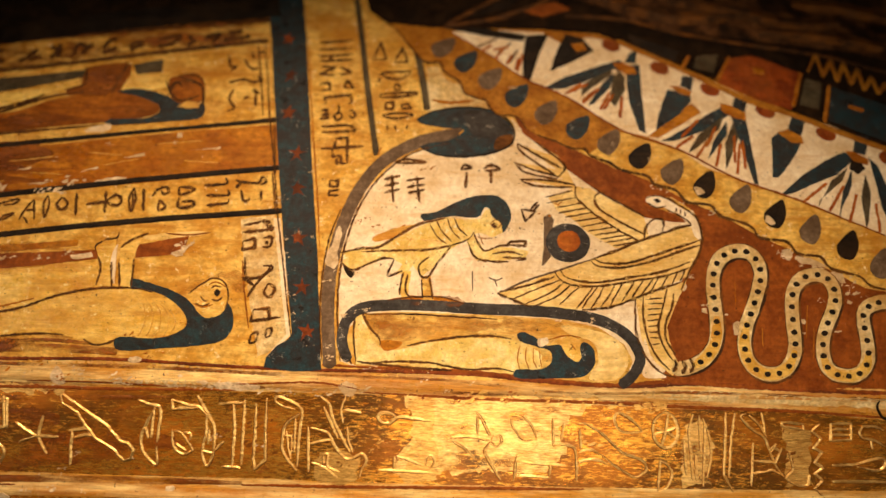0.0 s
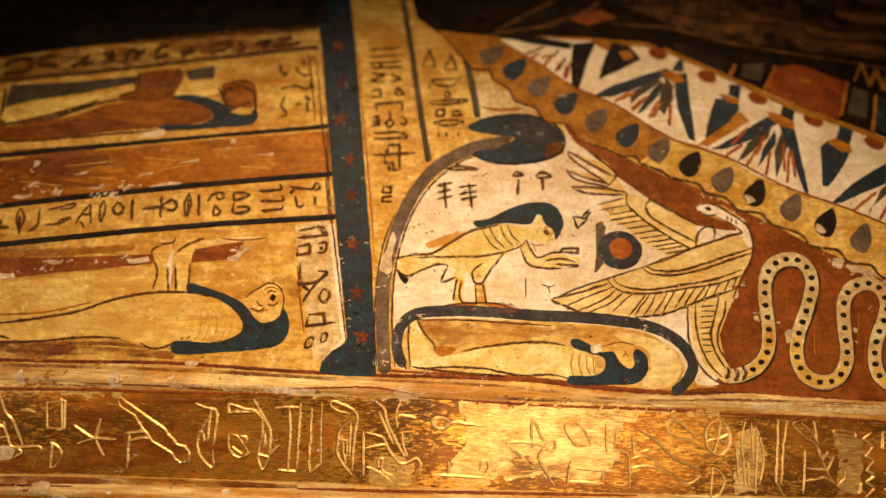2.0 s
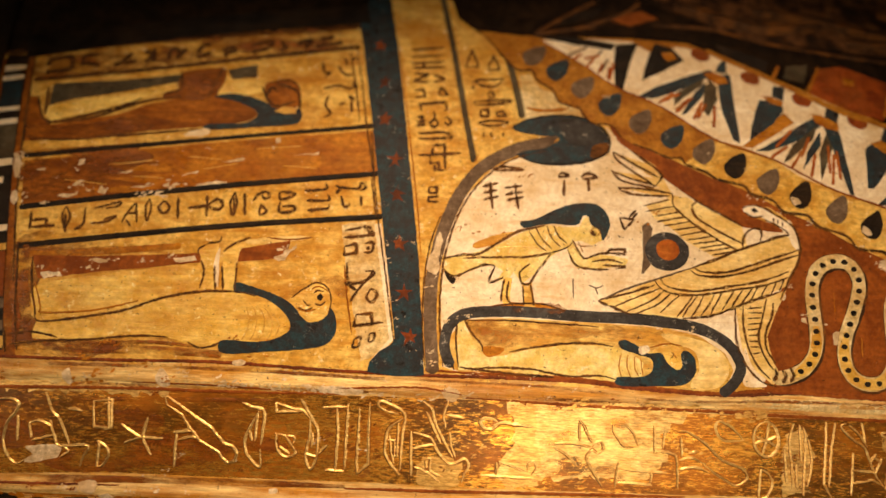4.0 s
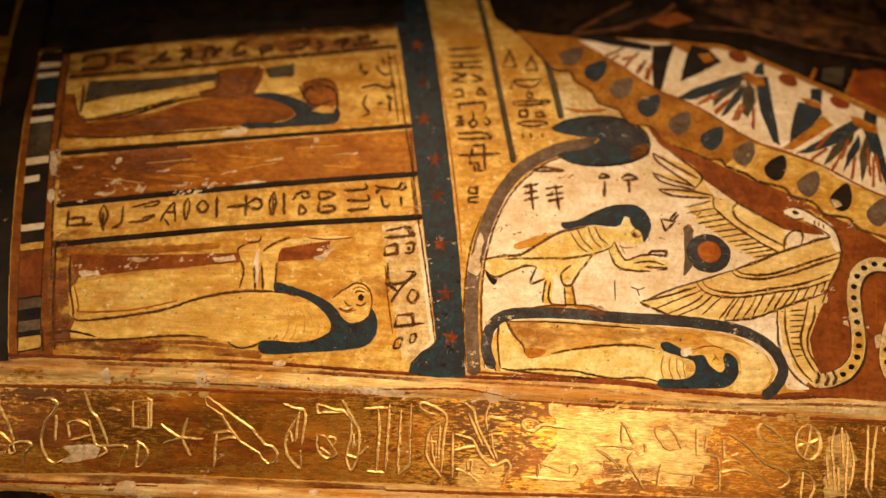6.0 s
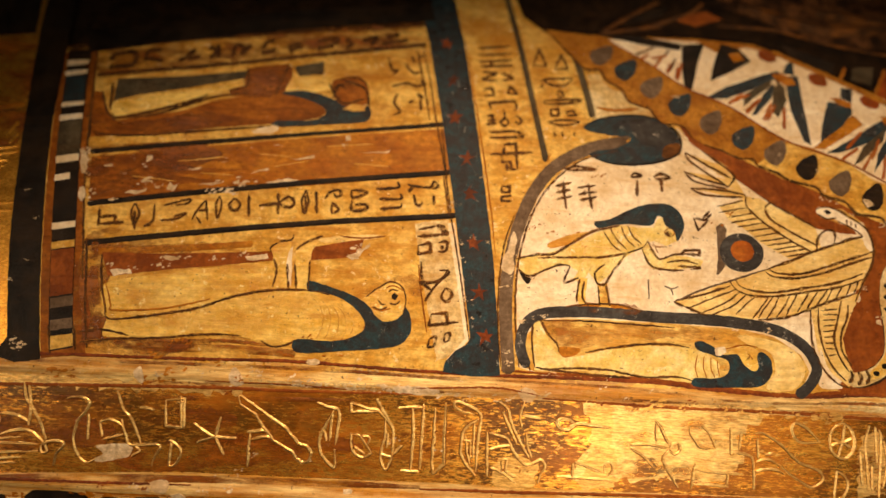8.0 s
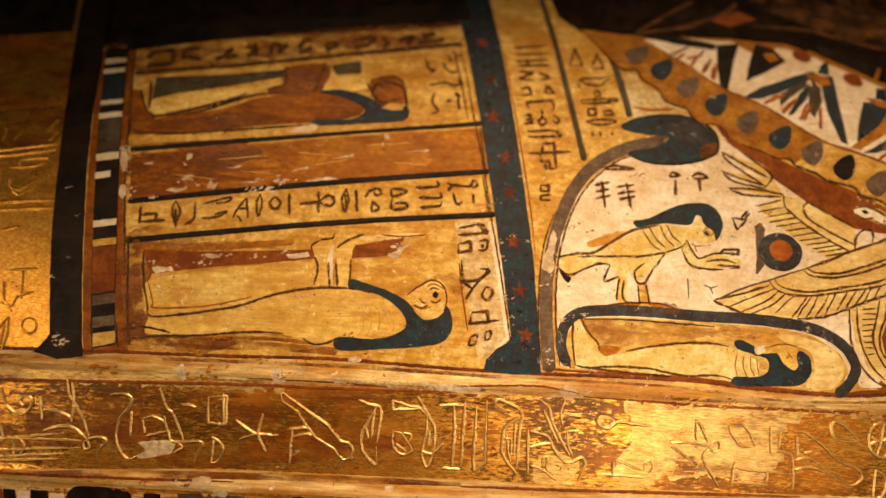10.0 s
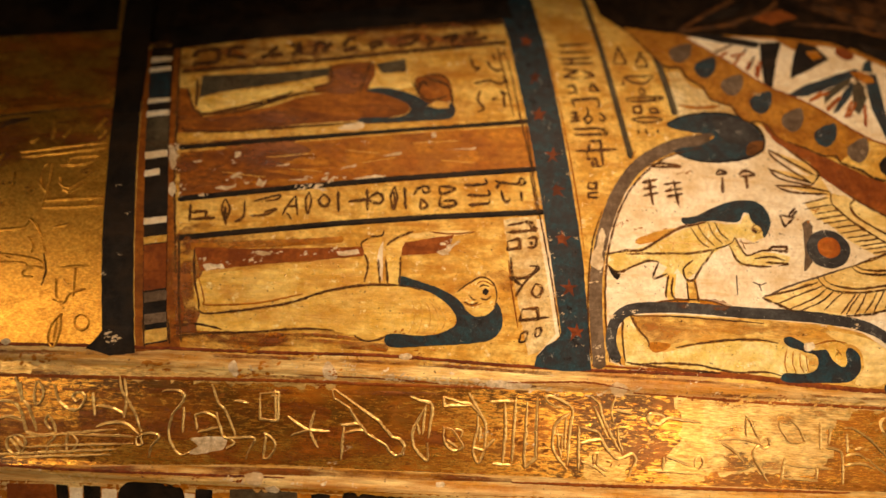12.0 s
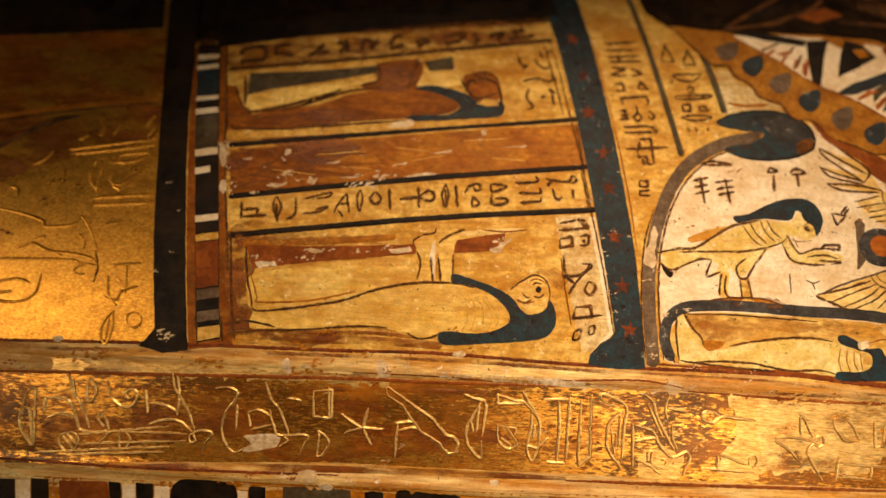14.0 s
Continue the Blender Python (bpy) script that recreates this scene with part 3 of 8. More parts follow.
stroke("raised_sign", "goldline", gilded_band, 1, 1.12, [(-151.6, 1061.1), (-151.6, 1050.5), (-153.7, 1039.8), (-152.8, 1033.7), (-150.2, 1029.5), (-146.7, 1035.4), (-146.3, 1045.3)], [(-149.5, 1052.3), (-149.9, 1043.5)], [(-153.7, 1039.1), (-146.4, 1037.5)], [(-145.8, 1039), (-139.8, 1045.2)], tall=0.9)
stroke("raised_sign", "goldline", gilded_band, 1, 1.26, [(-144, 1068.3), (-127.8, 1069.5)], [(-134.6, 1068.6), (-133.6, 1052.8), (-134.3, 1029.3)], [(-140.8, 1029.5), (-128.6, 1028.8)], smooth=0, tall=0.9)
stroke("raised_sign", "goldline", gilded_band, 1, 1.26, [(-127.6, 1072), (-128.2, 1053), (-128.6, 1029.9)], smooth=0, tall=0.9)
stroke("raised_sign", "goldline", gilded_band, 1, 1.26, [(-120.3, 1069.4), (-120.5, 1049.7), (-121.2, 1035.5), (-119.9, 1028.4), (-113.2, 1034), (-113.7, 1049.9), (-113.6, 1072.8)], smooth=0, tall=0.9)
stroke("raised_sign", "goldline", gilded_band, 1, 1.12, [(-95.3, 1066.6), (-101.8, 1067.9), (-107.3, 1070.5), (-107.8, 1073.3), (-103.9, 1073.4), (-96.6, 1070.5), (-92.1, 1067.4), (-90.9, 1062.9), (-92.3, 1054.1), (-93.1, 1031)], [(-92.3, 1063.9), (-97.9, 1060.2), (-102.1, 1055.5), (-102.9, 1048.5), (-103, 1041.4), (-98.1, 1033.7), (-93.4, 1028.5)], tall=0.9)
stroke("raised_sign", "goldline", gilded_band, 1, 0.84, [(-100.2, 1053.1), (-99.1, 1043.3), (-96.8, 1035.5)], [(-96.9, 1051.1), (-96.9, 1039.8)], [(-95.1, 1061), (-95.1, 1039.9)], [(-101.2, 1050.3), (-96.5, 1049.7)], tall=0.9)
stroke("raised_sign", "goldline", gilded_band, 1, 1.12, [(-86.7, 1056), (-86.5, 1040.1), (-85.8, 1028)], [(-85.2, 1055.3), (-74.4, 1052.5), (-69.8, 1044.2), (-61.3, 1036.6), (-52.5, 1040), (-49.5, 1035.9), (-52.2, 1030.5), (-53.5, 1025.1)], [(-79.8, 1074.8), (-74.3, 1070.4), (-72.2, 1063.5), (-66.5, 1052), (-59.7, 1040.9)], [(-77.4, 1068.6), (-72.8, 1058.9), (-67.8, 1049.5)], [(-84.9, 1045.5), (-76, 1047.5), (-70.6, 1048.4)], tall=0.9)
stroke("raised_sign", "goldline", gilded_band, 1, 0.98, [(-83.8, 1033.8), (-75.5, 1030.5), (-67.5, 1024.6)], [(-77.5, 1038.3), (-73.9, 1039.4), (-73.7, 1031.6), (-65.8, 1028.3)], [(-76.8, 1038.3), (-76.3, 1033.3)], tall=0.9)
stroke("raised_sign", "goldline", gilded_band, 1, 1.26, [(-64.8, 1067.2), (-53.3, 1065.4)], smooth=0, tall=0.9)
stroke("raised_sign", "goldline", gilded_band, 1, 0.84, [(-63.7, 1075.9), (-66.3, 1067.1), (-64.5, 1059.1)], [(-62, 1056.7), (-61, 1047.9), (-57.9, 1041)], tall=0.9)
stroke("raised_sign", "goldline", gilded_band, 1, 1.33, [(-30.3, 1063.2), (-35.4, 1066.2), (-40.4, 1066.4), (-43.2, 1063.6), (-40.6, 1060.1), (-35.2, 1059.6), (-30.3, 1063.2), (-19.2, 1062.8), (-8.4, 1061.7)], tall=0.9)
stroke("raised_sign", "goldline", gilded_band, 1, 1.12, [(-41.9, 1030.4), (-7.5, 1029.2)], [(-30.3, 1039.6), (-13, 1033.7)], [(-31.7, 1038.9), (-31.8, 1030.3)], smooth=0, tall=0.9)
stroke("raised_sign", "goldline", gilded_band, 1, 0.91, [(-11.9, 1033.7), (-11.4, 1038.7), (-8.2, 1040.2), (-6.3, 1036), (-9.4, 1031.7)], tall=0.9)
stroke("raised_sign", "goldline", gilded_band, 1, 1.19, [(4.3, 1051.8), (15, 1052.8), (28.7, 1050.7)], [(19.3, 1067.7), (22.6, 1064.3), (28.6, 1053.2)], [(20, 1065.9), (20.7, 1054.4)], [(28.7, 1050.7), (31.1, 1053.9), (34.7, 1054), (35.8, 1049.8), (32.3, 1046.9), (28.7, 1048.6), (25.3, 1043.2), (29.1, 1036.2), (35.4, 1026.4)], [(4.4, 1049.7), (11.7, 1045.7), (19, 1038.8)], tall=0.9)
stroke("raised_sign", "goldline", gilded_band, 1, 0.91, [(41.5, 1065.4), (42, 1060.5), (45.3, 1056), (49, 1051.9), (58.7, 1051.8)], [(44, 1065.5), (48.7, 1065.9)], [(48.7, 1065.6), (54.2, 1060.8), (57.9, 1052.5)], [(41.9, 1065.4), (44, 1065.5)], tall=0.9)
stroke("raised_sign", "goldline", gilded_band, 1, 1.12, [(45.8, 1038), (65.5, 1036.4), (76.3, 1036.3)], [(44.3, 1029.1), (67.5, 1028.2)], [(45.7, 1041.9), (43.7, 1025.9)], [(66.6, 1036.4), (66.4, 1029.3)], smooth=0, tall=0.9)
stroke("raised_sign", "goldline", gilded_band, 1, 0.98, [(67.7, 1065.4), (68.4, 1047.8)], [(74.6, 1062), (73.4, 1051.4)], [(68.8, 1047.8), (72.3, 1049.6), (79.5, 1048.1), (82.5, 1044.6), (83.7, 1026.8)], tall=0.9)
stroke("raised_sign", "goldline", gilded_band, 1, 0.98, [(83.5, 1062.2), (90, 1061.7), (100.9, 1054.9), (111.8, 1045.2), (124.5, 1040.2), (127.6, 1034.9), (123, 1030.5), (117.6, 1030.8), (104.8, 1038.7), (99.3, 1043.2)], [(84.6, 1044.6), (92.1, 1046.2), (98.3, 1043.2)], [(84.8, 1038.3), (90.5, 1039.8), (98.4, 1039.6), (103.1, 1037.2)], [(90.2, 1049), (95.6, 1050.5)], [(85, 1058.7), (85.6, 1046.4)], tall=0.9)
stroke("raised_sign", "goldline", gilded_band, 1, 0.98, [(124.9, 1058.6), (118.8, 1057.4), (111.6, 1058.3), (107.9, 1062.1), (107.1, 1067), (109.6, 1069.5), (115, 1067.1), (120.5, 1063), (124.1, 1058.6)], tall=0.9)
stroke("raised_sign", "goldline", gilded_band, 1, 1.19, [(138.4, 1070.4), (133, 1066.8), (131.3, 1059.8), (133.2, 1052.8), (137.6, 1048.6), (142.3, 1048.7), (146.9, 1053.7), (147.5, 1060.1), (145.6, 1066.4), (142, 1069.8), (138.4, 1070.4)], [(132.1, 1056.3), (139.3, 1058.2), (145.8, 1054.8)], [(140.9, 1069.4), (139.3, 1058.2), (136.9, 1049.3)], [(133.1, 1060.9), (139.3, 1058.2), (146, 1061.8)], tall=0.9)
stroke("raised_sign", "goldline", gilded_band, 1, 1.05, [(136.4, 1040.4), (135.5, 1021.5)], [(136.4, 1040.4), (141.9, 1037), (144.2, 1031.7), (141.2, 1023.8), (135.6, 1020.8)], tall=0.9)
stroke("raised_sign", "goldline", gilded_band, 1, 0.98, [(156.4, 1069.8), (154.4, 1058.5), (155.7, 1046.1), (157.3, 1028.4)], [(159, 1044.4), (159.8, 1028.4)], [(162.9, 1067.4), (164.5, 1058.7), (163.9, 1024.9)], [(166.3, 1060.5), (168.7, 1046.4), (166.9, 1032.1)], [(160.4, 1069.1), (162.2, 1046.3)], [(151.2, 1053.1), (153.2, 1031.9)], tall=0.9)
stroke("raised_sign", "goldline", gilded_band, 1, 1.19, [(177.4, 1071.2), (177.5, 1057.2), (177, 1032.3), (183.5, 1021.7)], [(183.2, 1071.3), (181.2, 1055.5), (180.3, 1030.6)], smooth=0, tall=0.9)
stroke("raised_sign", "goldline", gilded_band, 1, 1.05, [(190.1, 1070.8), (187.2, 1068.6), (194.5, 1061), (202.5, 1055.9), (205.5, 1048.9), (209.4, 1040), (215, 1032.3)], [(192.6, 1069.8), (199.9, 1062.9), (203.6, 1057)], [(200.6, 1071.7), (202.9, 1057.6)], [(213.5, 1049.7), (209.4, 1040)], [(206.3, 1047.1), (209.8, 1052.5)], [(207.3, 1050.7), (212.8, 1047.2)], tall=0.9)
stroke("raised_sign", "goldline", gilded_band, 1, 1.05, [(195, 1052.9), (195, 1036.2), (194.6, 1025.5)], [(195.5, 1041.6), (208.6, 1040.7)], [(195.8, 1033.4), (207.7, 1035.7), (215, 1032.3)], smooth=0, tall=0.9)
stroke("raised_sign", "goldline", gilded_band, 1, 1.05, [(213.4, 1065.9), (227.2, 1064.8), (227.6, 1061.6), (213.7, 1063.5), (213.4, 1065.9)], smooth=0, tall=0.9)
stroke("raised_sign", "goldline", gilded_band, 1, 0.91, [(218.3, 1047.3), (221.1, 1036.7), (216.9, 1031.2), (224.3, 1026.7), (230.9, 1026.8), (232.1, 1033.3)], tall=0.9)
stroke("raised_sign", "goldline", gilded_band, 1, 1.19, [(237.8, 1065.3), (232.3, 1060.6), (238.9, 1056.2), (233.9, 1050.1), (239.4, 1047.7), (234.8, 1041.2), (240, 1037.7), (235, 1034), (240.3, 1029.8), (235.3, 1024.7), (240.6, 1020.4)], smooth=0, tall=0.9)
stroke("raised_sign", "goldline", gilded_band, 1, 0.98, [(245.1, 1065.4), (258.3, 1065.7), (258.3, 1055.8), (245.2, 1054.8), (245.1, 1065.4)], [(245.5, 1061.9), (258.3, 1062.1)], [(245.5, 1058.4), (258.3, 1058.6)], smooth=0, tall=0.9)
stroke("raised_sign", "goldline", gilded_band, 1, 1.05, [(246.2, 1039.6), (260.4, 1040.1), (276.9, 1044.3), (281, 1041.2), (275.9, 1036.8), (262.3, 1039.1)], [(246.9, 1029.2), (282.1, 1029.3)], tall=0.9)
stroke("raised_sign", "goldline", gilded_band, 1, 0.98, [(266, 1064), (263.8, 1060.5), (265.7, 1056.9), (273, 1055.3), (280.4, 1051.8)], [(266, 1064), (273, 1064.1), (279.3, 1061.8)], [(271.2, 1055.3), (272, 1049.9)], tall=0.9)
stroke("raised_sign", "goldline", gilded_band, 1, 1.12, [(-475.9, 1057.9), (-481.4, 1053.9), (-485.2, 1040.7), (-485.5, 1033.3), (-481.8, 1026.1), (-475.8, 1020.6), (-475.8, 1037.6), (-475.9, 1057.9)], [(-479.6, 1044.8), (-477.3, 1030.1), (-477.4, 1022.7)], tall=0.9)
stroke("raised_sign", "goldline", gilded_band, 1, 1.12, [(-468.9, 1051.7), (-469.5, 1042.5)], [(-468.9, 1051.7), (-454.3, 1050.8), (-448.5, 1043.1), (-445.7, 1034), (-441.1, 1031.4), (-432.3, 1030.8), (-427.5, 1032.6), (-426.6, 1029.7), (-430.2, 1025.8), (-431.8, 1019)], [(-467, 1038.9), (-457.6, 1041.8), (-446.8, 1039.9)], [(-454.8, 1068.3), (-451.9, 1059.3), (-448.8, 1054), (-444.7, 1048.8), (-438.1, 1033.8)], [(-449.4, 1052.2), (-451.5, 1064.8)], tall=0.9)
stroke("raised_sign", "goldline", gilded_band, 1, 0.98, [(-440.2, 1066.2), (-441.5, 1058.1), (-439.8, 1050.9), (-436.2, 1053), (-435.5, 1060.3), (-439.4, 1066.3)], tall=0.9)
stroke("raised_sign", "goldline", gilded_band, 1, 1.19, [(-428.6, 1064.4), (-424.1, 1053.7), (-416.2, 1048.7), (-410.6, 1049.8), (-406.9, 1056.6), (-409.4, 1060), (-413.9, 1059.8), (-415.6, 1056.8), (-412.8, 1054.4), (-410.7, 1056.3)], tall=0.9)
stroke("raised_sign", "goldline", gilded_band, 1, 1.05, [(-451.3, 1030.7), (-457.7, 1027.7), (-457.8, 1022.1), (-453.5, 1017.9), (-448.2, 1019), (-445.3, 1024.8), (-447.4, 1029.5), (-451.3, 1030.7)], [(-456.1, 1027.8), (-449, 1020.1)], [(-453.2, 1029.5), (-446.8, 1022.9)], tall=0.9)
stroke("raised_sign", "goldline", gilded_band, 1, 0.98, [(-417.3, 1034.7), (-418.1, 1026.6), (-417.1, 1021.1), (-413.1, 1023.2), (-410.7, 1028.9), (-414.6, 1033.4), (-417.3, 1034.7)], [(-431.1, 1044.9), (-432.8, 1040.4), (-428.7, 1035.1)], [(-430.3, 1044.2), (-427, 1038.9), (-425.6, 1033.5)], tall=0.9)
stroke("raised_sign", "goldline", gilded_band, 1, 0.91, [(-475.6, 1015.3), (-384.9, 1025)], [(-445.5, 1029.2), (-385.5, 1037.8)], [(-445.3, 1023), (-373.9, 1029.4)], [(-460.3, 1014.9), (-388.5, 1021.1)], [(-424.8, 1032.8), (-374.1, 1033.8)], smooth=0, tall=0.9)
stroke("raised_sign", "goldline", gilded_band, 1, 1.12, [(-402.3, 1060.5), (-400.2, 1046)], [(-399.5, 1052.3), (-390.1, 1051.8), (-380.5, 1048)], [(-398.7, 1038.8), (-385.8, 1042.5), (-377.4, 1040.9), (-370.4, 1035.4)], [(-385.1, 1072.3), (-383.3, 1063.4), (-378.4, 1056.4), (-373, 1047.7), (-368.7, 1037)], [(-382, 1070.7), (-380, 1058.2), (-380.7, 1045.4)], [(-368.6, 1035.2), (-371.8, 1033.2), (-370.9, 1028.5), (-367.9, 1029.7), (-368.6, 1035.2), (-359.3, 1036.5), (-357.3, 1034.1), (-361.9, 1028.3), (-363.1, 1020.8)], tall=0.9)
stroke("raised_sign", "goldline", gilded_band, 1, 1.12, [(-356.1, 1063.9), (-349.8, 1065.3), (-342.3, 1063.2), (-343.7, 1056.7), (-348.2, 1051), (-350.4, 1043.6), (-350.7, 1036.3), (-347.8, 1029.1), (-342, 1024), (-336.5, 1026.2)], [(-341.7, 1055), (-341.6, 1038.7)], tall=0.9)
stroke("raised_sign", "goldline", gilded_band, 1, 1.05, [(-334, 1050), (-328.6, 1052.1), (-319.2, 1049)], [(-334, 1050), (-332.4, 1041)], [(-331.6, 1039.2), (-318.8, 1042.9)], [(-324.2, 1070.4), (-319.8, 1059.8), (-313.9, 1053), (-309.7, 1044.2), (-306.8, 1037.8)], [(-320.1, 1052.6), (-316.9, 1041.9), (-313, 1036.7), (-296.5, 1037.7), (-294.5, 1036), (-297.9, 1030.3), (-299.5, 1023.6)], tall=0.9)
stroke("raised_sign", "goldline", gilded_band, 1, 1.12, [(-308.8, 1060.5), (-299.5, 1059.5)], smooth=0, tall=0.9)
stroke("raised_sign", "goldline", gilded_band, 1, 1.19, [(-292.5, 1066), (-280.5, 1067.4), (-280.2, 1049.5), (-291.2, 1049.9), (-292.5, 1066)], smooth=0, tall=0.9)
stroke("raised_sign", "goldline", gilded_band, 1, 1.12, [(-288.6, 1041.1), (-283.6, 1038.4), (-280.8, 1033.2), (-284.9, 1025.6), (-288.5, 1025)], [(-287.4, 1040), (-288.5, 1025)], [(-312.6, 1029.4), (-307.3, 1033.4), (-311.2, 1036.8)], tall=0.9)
fill("bare_patch", "gesso", gilded_band, 1.4, [(-336.2, 1034.6), (-322.2, 1036.9), (-313, 1036), (-314.5, 1029.3), (-321.8, 1027.1), (-332.8, 1024.6), (-337.3, 1026.1), (-331.2, 1030.2)], 1)
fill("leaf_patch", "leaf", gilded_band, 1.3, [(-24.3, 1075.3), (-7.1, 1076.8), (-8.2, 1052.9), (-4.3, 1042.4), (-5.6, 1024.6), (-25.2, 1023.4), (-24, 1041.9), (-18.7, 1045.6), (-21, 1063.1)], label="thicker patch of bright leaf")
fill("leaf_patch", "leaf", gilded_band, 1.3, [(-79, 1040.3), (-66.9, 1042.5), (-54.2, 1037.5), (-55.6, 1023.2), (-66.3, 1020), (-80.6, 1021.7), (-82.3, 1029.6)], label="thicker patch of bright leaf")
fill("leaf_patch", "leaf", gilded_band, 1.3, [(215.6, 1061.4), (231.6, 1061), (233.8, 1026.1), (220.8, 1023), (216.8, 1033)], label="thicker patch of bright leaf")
# Bright middle of the band: its highlight is put into this pale fill.
fill("leaf_patch", "gleamleaf", gilded_band, 1.25, [(-26.8, 1077.0), (3.6, 1077.1), (60.9, 1079.5), (96.9, 1078.6), (82.7, 1067.5), (70.3, 1058.4), (76.0, 1044.4), (62.1, 1030.6), (26.3, 1031.9), (-2.1, 1027.6), (-34.3, 1028.8), (-23.4, 1049.0), (-20.3, 1063.1)], label="smoother pale gold leaf, gleam partly in the colour")
fill("leaf_patch", "gleamleaf", gilded_band, 1.3, [(151.8, 1063.0), (163.7, 1065.7), (170.0, 1050.0), (168.1, 1027.9), (151.3, 1024.7), (149.6, 1046.0)], label="smoother pale gold leaf, gleam partly in the colour")
fill("leaf_patch", "gleamleaf", gilded_band, 1.3, [(-466.2, 1071.3), (-420.4, 1072.1), (-390.0, 1070.9), (-352.5, 1070.5), (-307.9, 1071.1), (-241.6, 1071.7), (-245.6, 1077.2), (-315.7, 1077.1), (-390.6, 1077.4), (-466.8, 1076.7)], label="smoother pale gold leaf, gleam partly in the colour")
fill("cream_streak", "pale", upper_moulding, 0.8, [(122.0, 1084.8), (154.6, 1084.8), (183.6, 1084.0), (227.3, 1082.7), (293.6, 1081.8), (293.4, 1075.4), (234.6, 1076.5), (183.6, 1077.3), (147.3, 1078.3), (127.5, 1080.0)], label="bare cream streak along the moulding", rough_edge=1.2)
fill("cream_streak", "pale", upper_moulding, 0.8, [(-246.6, 1083.1), (-217.4, 1082.4), (-181.0, 1082.0), (-130.5, 1082.9), (-133.9, 1079.2), (-180.8, 1078.5), (-220.8, 1078.7), (-244.6, 1079.7)], label="bare cream streak along the moulding", rough_edge=1.2)
stroke("red_line", "star", upper_moulding, 2.2, 2.1, [(-517.6, 1086.1), (-400.7, 1090.4), (-287.7, 1092.2), (-214, 1093.9), (-141, 1091.9), (-83.1, 1091.1), (-32.7, 1091.5), (21.2, 1090.8), (57.2, 1087.8), (111.2, 1085.9), (165.5, 1088.5), (220.1, 1086.1), (281.8, 1085.1), (368.5, 1084.3)], taper=0, label="rust red painted border line")
stroke("red_line", "red", upper_moulding, 2.2, 2.11, [(-515.3, 1066.2), (-286.2, 1074.6), (-212.7, 1075.6), (-132.9, 1077.4)], [(-53.8, 1078.3), (-3.5, 1076.9), (39.5, 1075.9), (93.3, 1075.7), (147.4, 1074.1), (219.9, 1072.7), (293.3, 1069)])
stroke("red_line", "red", upper_moulding, 2.2, 1.05, [(-268, 1079.5), (-212.9, 1079.9), (-165.5, 1077.8)], [(-133.1, 1081.6), (-82.8, 1083.8), (-53.9, 1080.4)])
fill("gesso_chip", "gesso", upper_moulding, 2.8, [(-252.9, 1084.2), (-250.3, 1088.5), (-246.4, 1086.2), (-243.2, 1082.7), (-246.6, 1079.5), (-251.1, 1080)], 1)
fill("gesso_chip", "gesso", upper_moulding, 2.8, [(-203.1, 1095.6), (-197.7, 1096.2), (-195, 1093.8), (-199.9, 1092.2), (-203.7, 1093.5)], 1)
fill("gesso_chip", "gesso", upper_moulding, 2.8, [(-147.6, 1081.2), (-133.2, 1083), (-118.6, 1080.7), (-122.1, 1077.8), (-140.2, 1077.9)], 1)
fill("gesso_chip", "gesso", upper_moulding, 2.8, [(-68.3, 1082.8), (-61.9, 1084.7), (-56.8, 1081.7), (-59.1, 1076.1), (-63.7, 1075.2), (-66, 1078.7)], 1)
fill("gesso_chip", "gesso", upper_moulding, 2.8, [(-314, 1083.5), (-310.4, 1085.8), (-307.2, 1082.1), (-308.3, 1076.6), (-312.1, 1077.9)], 1)
fill("gesso_chip", "gesso", upper_moulding, 2.8, [(-252.8, 1083.9), (-249.3, 1087), (-244, 1083), (-243, 1078.7), (-248.7, 1077), (-251.8, 1079.7)], 1)
fill("gesso_chip", "gesso", upper_moulding, 2.8, [(-467.3, 1090.1), (-464, 1091.8), (-460.7, 1089.8), (-463.5, 1087.4)], 1)
stroke("red_line", "star", lower_moulding, 2.2, 1.40, [(-537.7, 1011), (-475.5, 1010.8), (-422.1, 1010.7), (-347.1, 1011.8), (-273.3, 1013.5)])
stroke("red_line", "red", lower_moulding, 2.2, 2.11, [(-128.1, 1018.1), (-55.9, 1018.9), (16.3, 1020.2), (88.9, 1021.2)])
fill("gesso_chip", "gesso", lower_moulding, 2.8, [(-299.1, 1013.7), (-292.5, 1016), (-287.3, 1013.4), (-289.6, 1008), (-295.9, 1008.4)], 1)
fill("gesso_chip", "gesso", lower_moulding, 2.8, [(-285.9, 1006), (-280.4, 1008.2), (-276.7, 1005.8), (-279.5, 1002.7), (-284.6, 1003.1)], 1)
fill("gesso_chip", "gesso", lower_moulding, 2.8, [(-176.8, 1015.4), (-172.2, 1016.4), (-170.6, 1013.5), (-174.1, 1011.9)], 1)
stroke("black_mark", "black", upper_moulding, 2.4, 1.75, [(276.2, 1080.8), (275.7, 1075.8), (278.6, 1070.2), (284.1, 1068.9)])

# frieze blocks
fill("frieze_block", "black", frieze, 1, [(-498.5, 996.3), (-488.1, 996.3), (-488.3, 968.3), (-502.8, 967.2)])
fill("frieze_block", "black", frieze, 1, [(-477.3, 997.8), (-465.3, 997.9), (-464.7, 970.1), (-476.3, 969.3)])
fill("frieze_block", "red", frieze, 1, [(-458, 997.7), (-425.6, 999.2), (-421.7, 973.3), (-456.9, 970.7)])
fill("frieze_block", "black", frieze, 1, [(-424.9, 999.2), (-416.5, 999), (-415.6, 973.8), (-421.7, 973.3)])
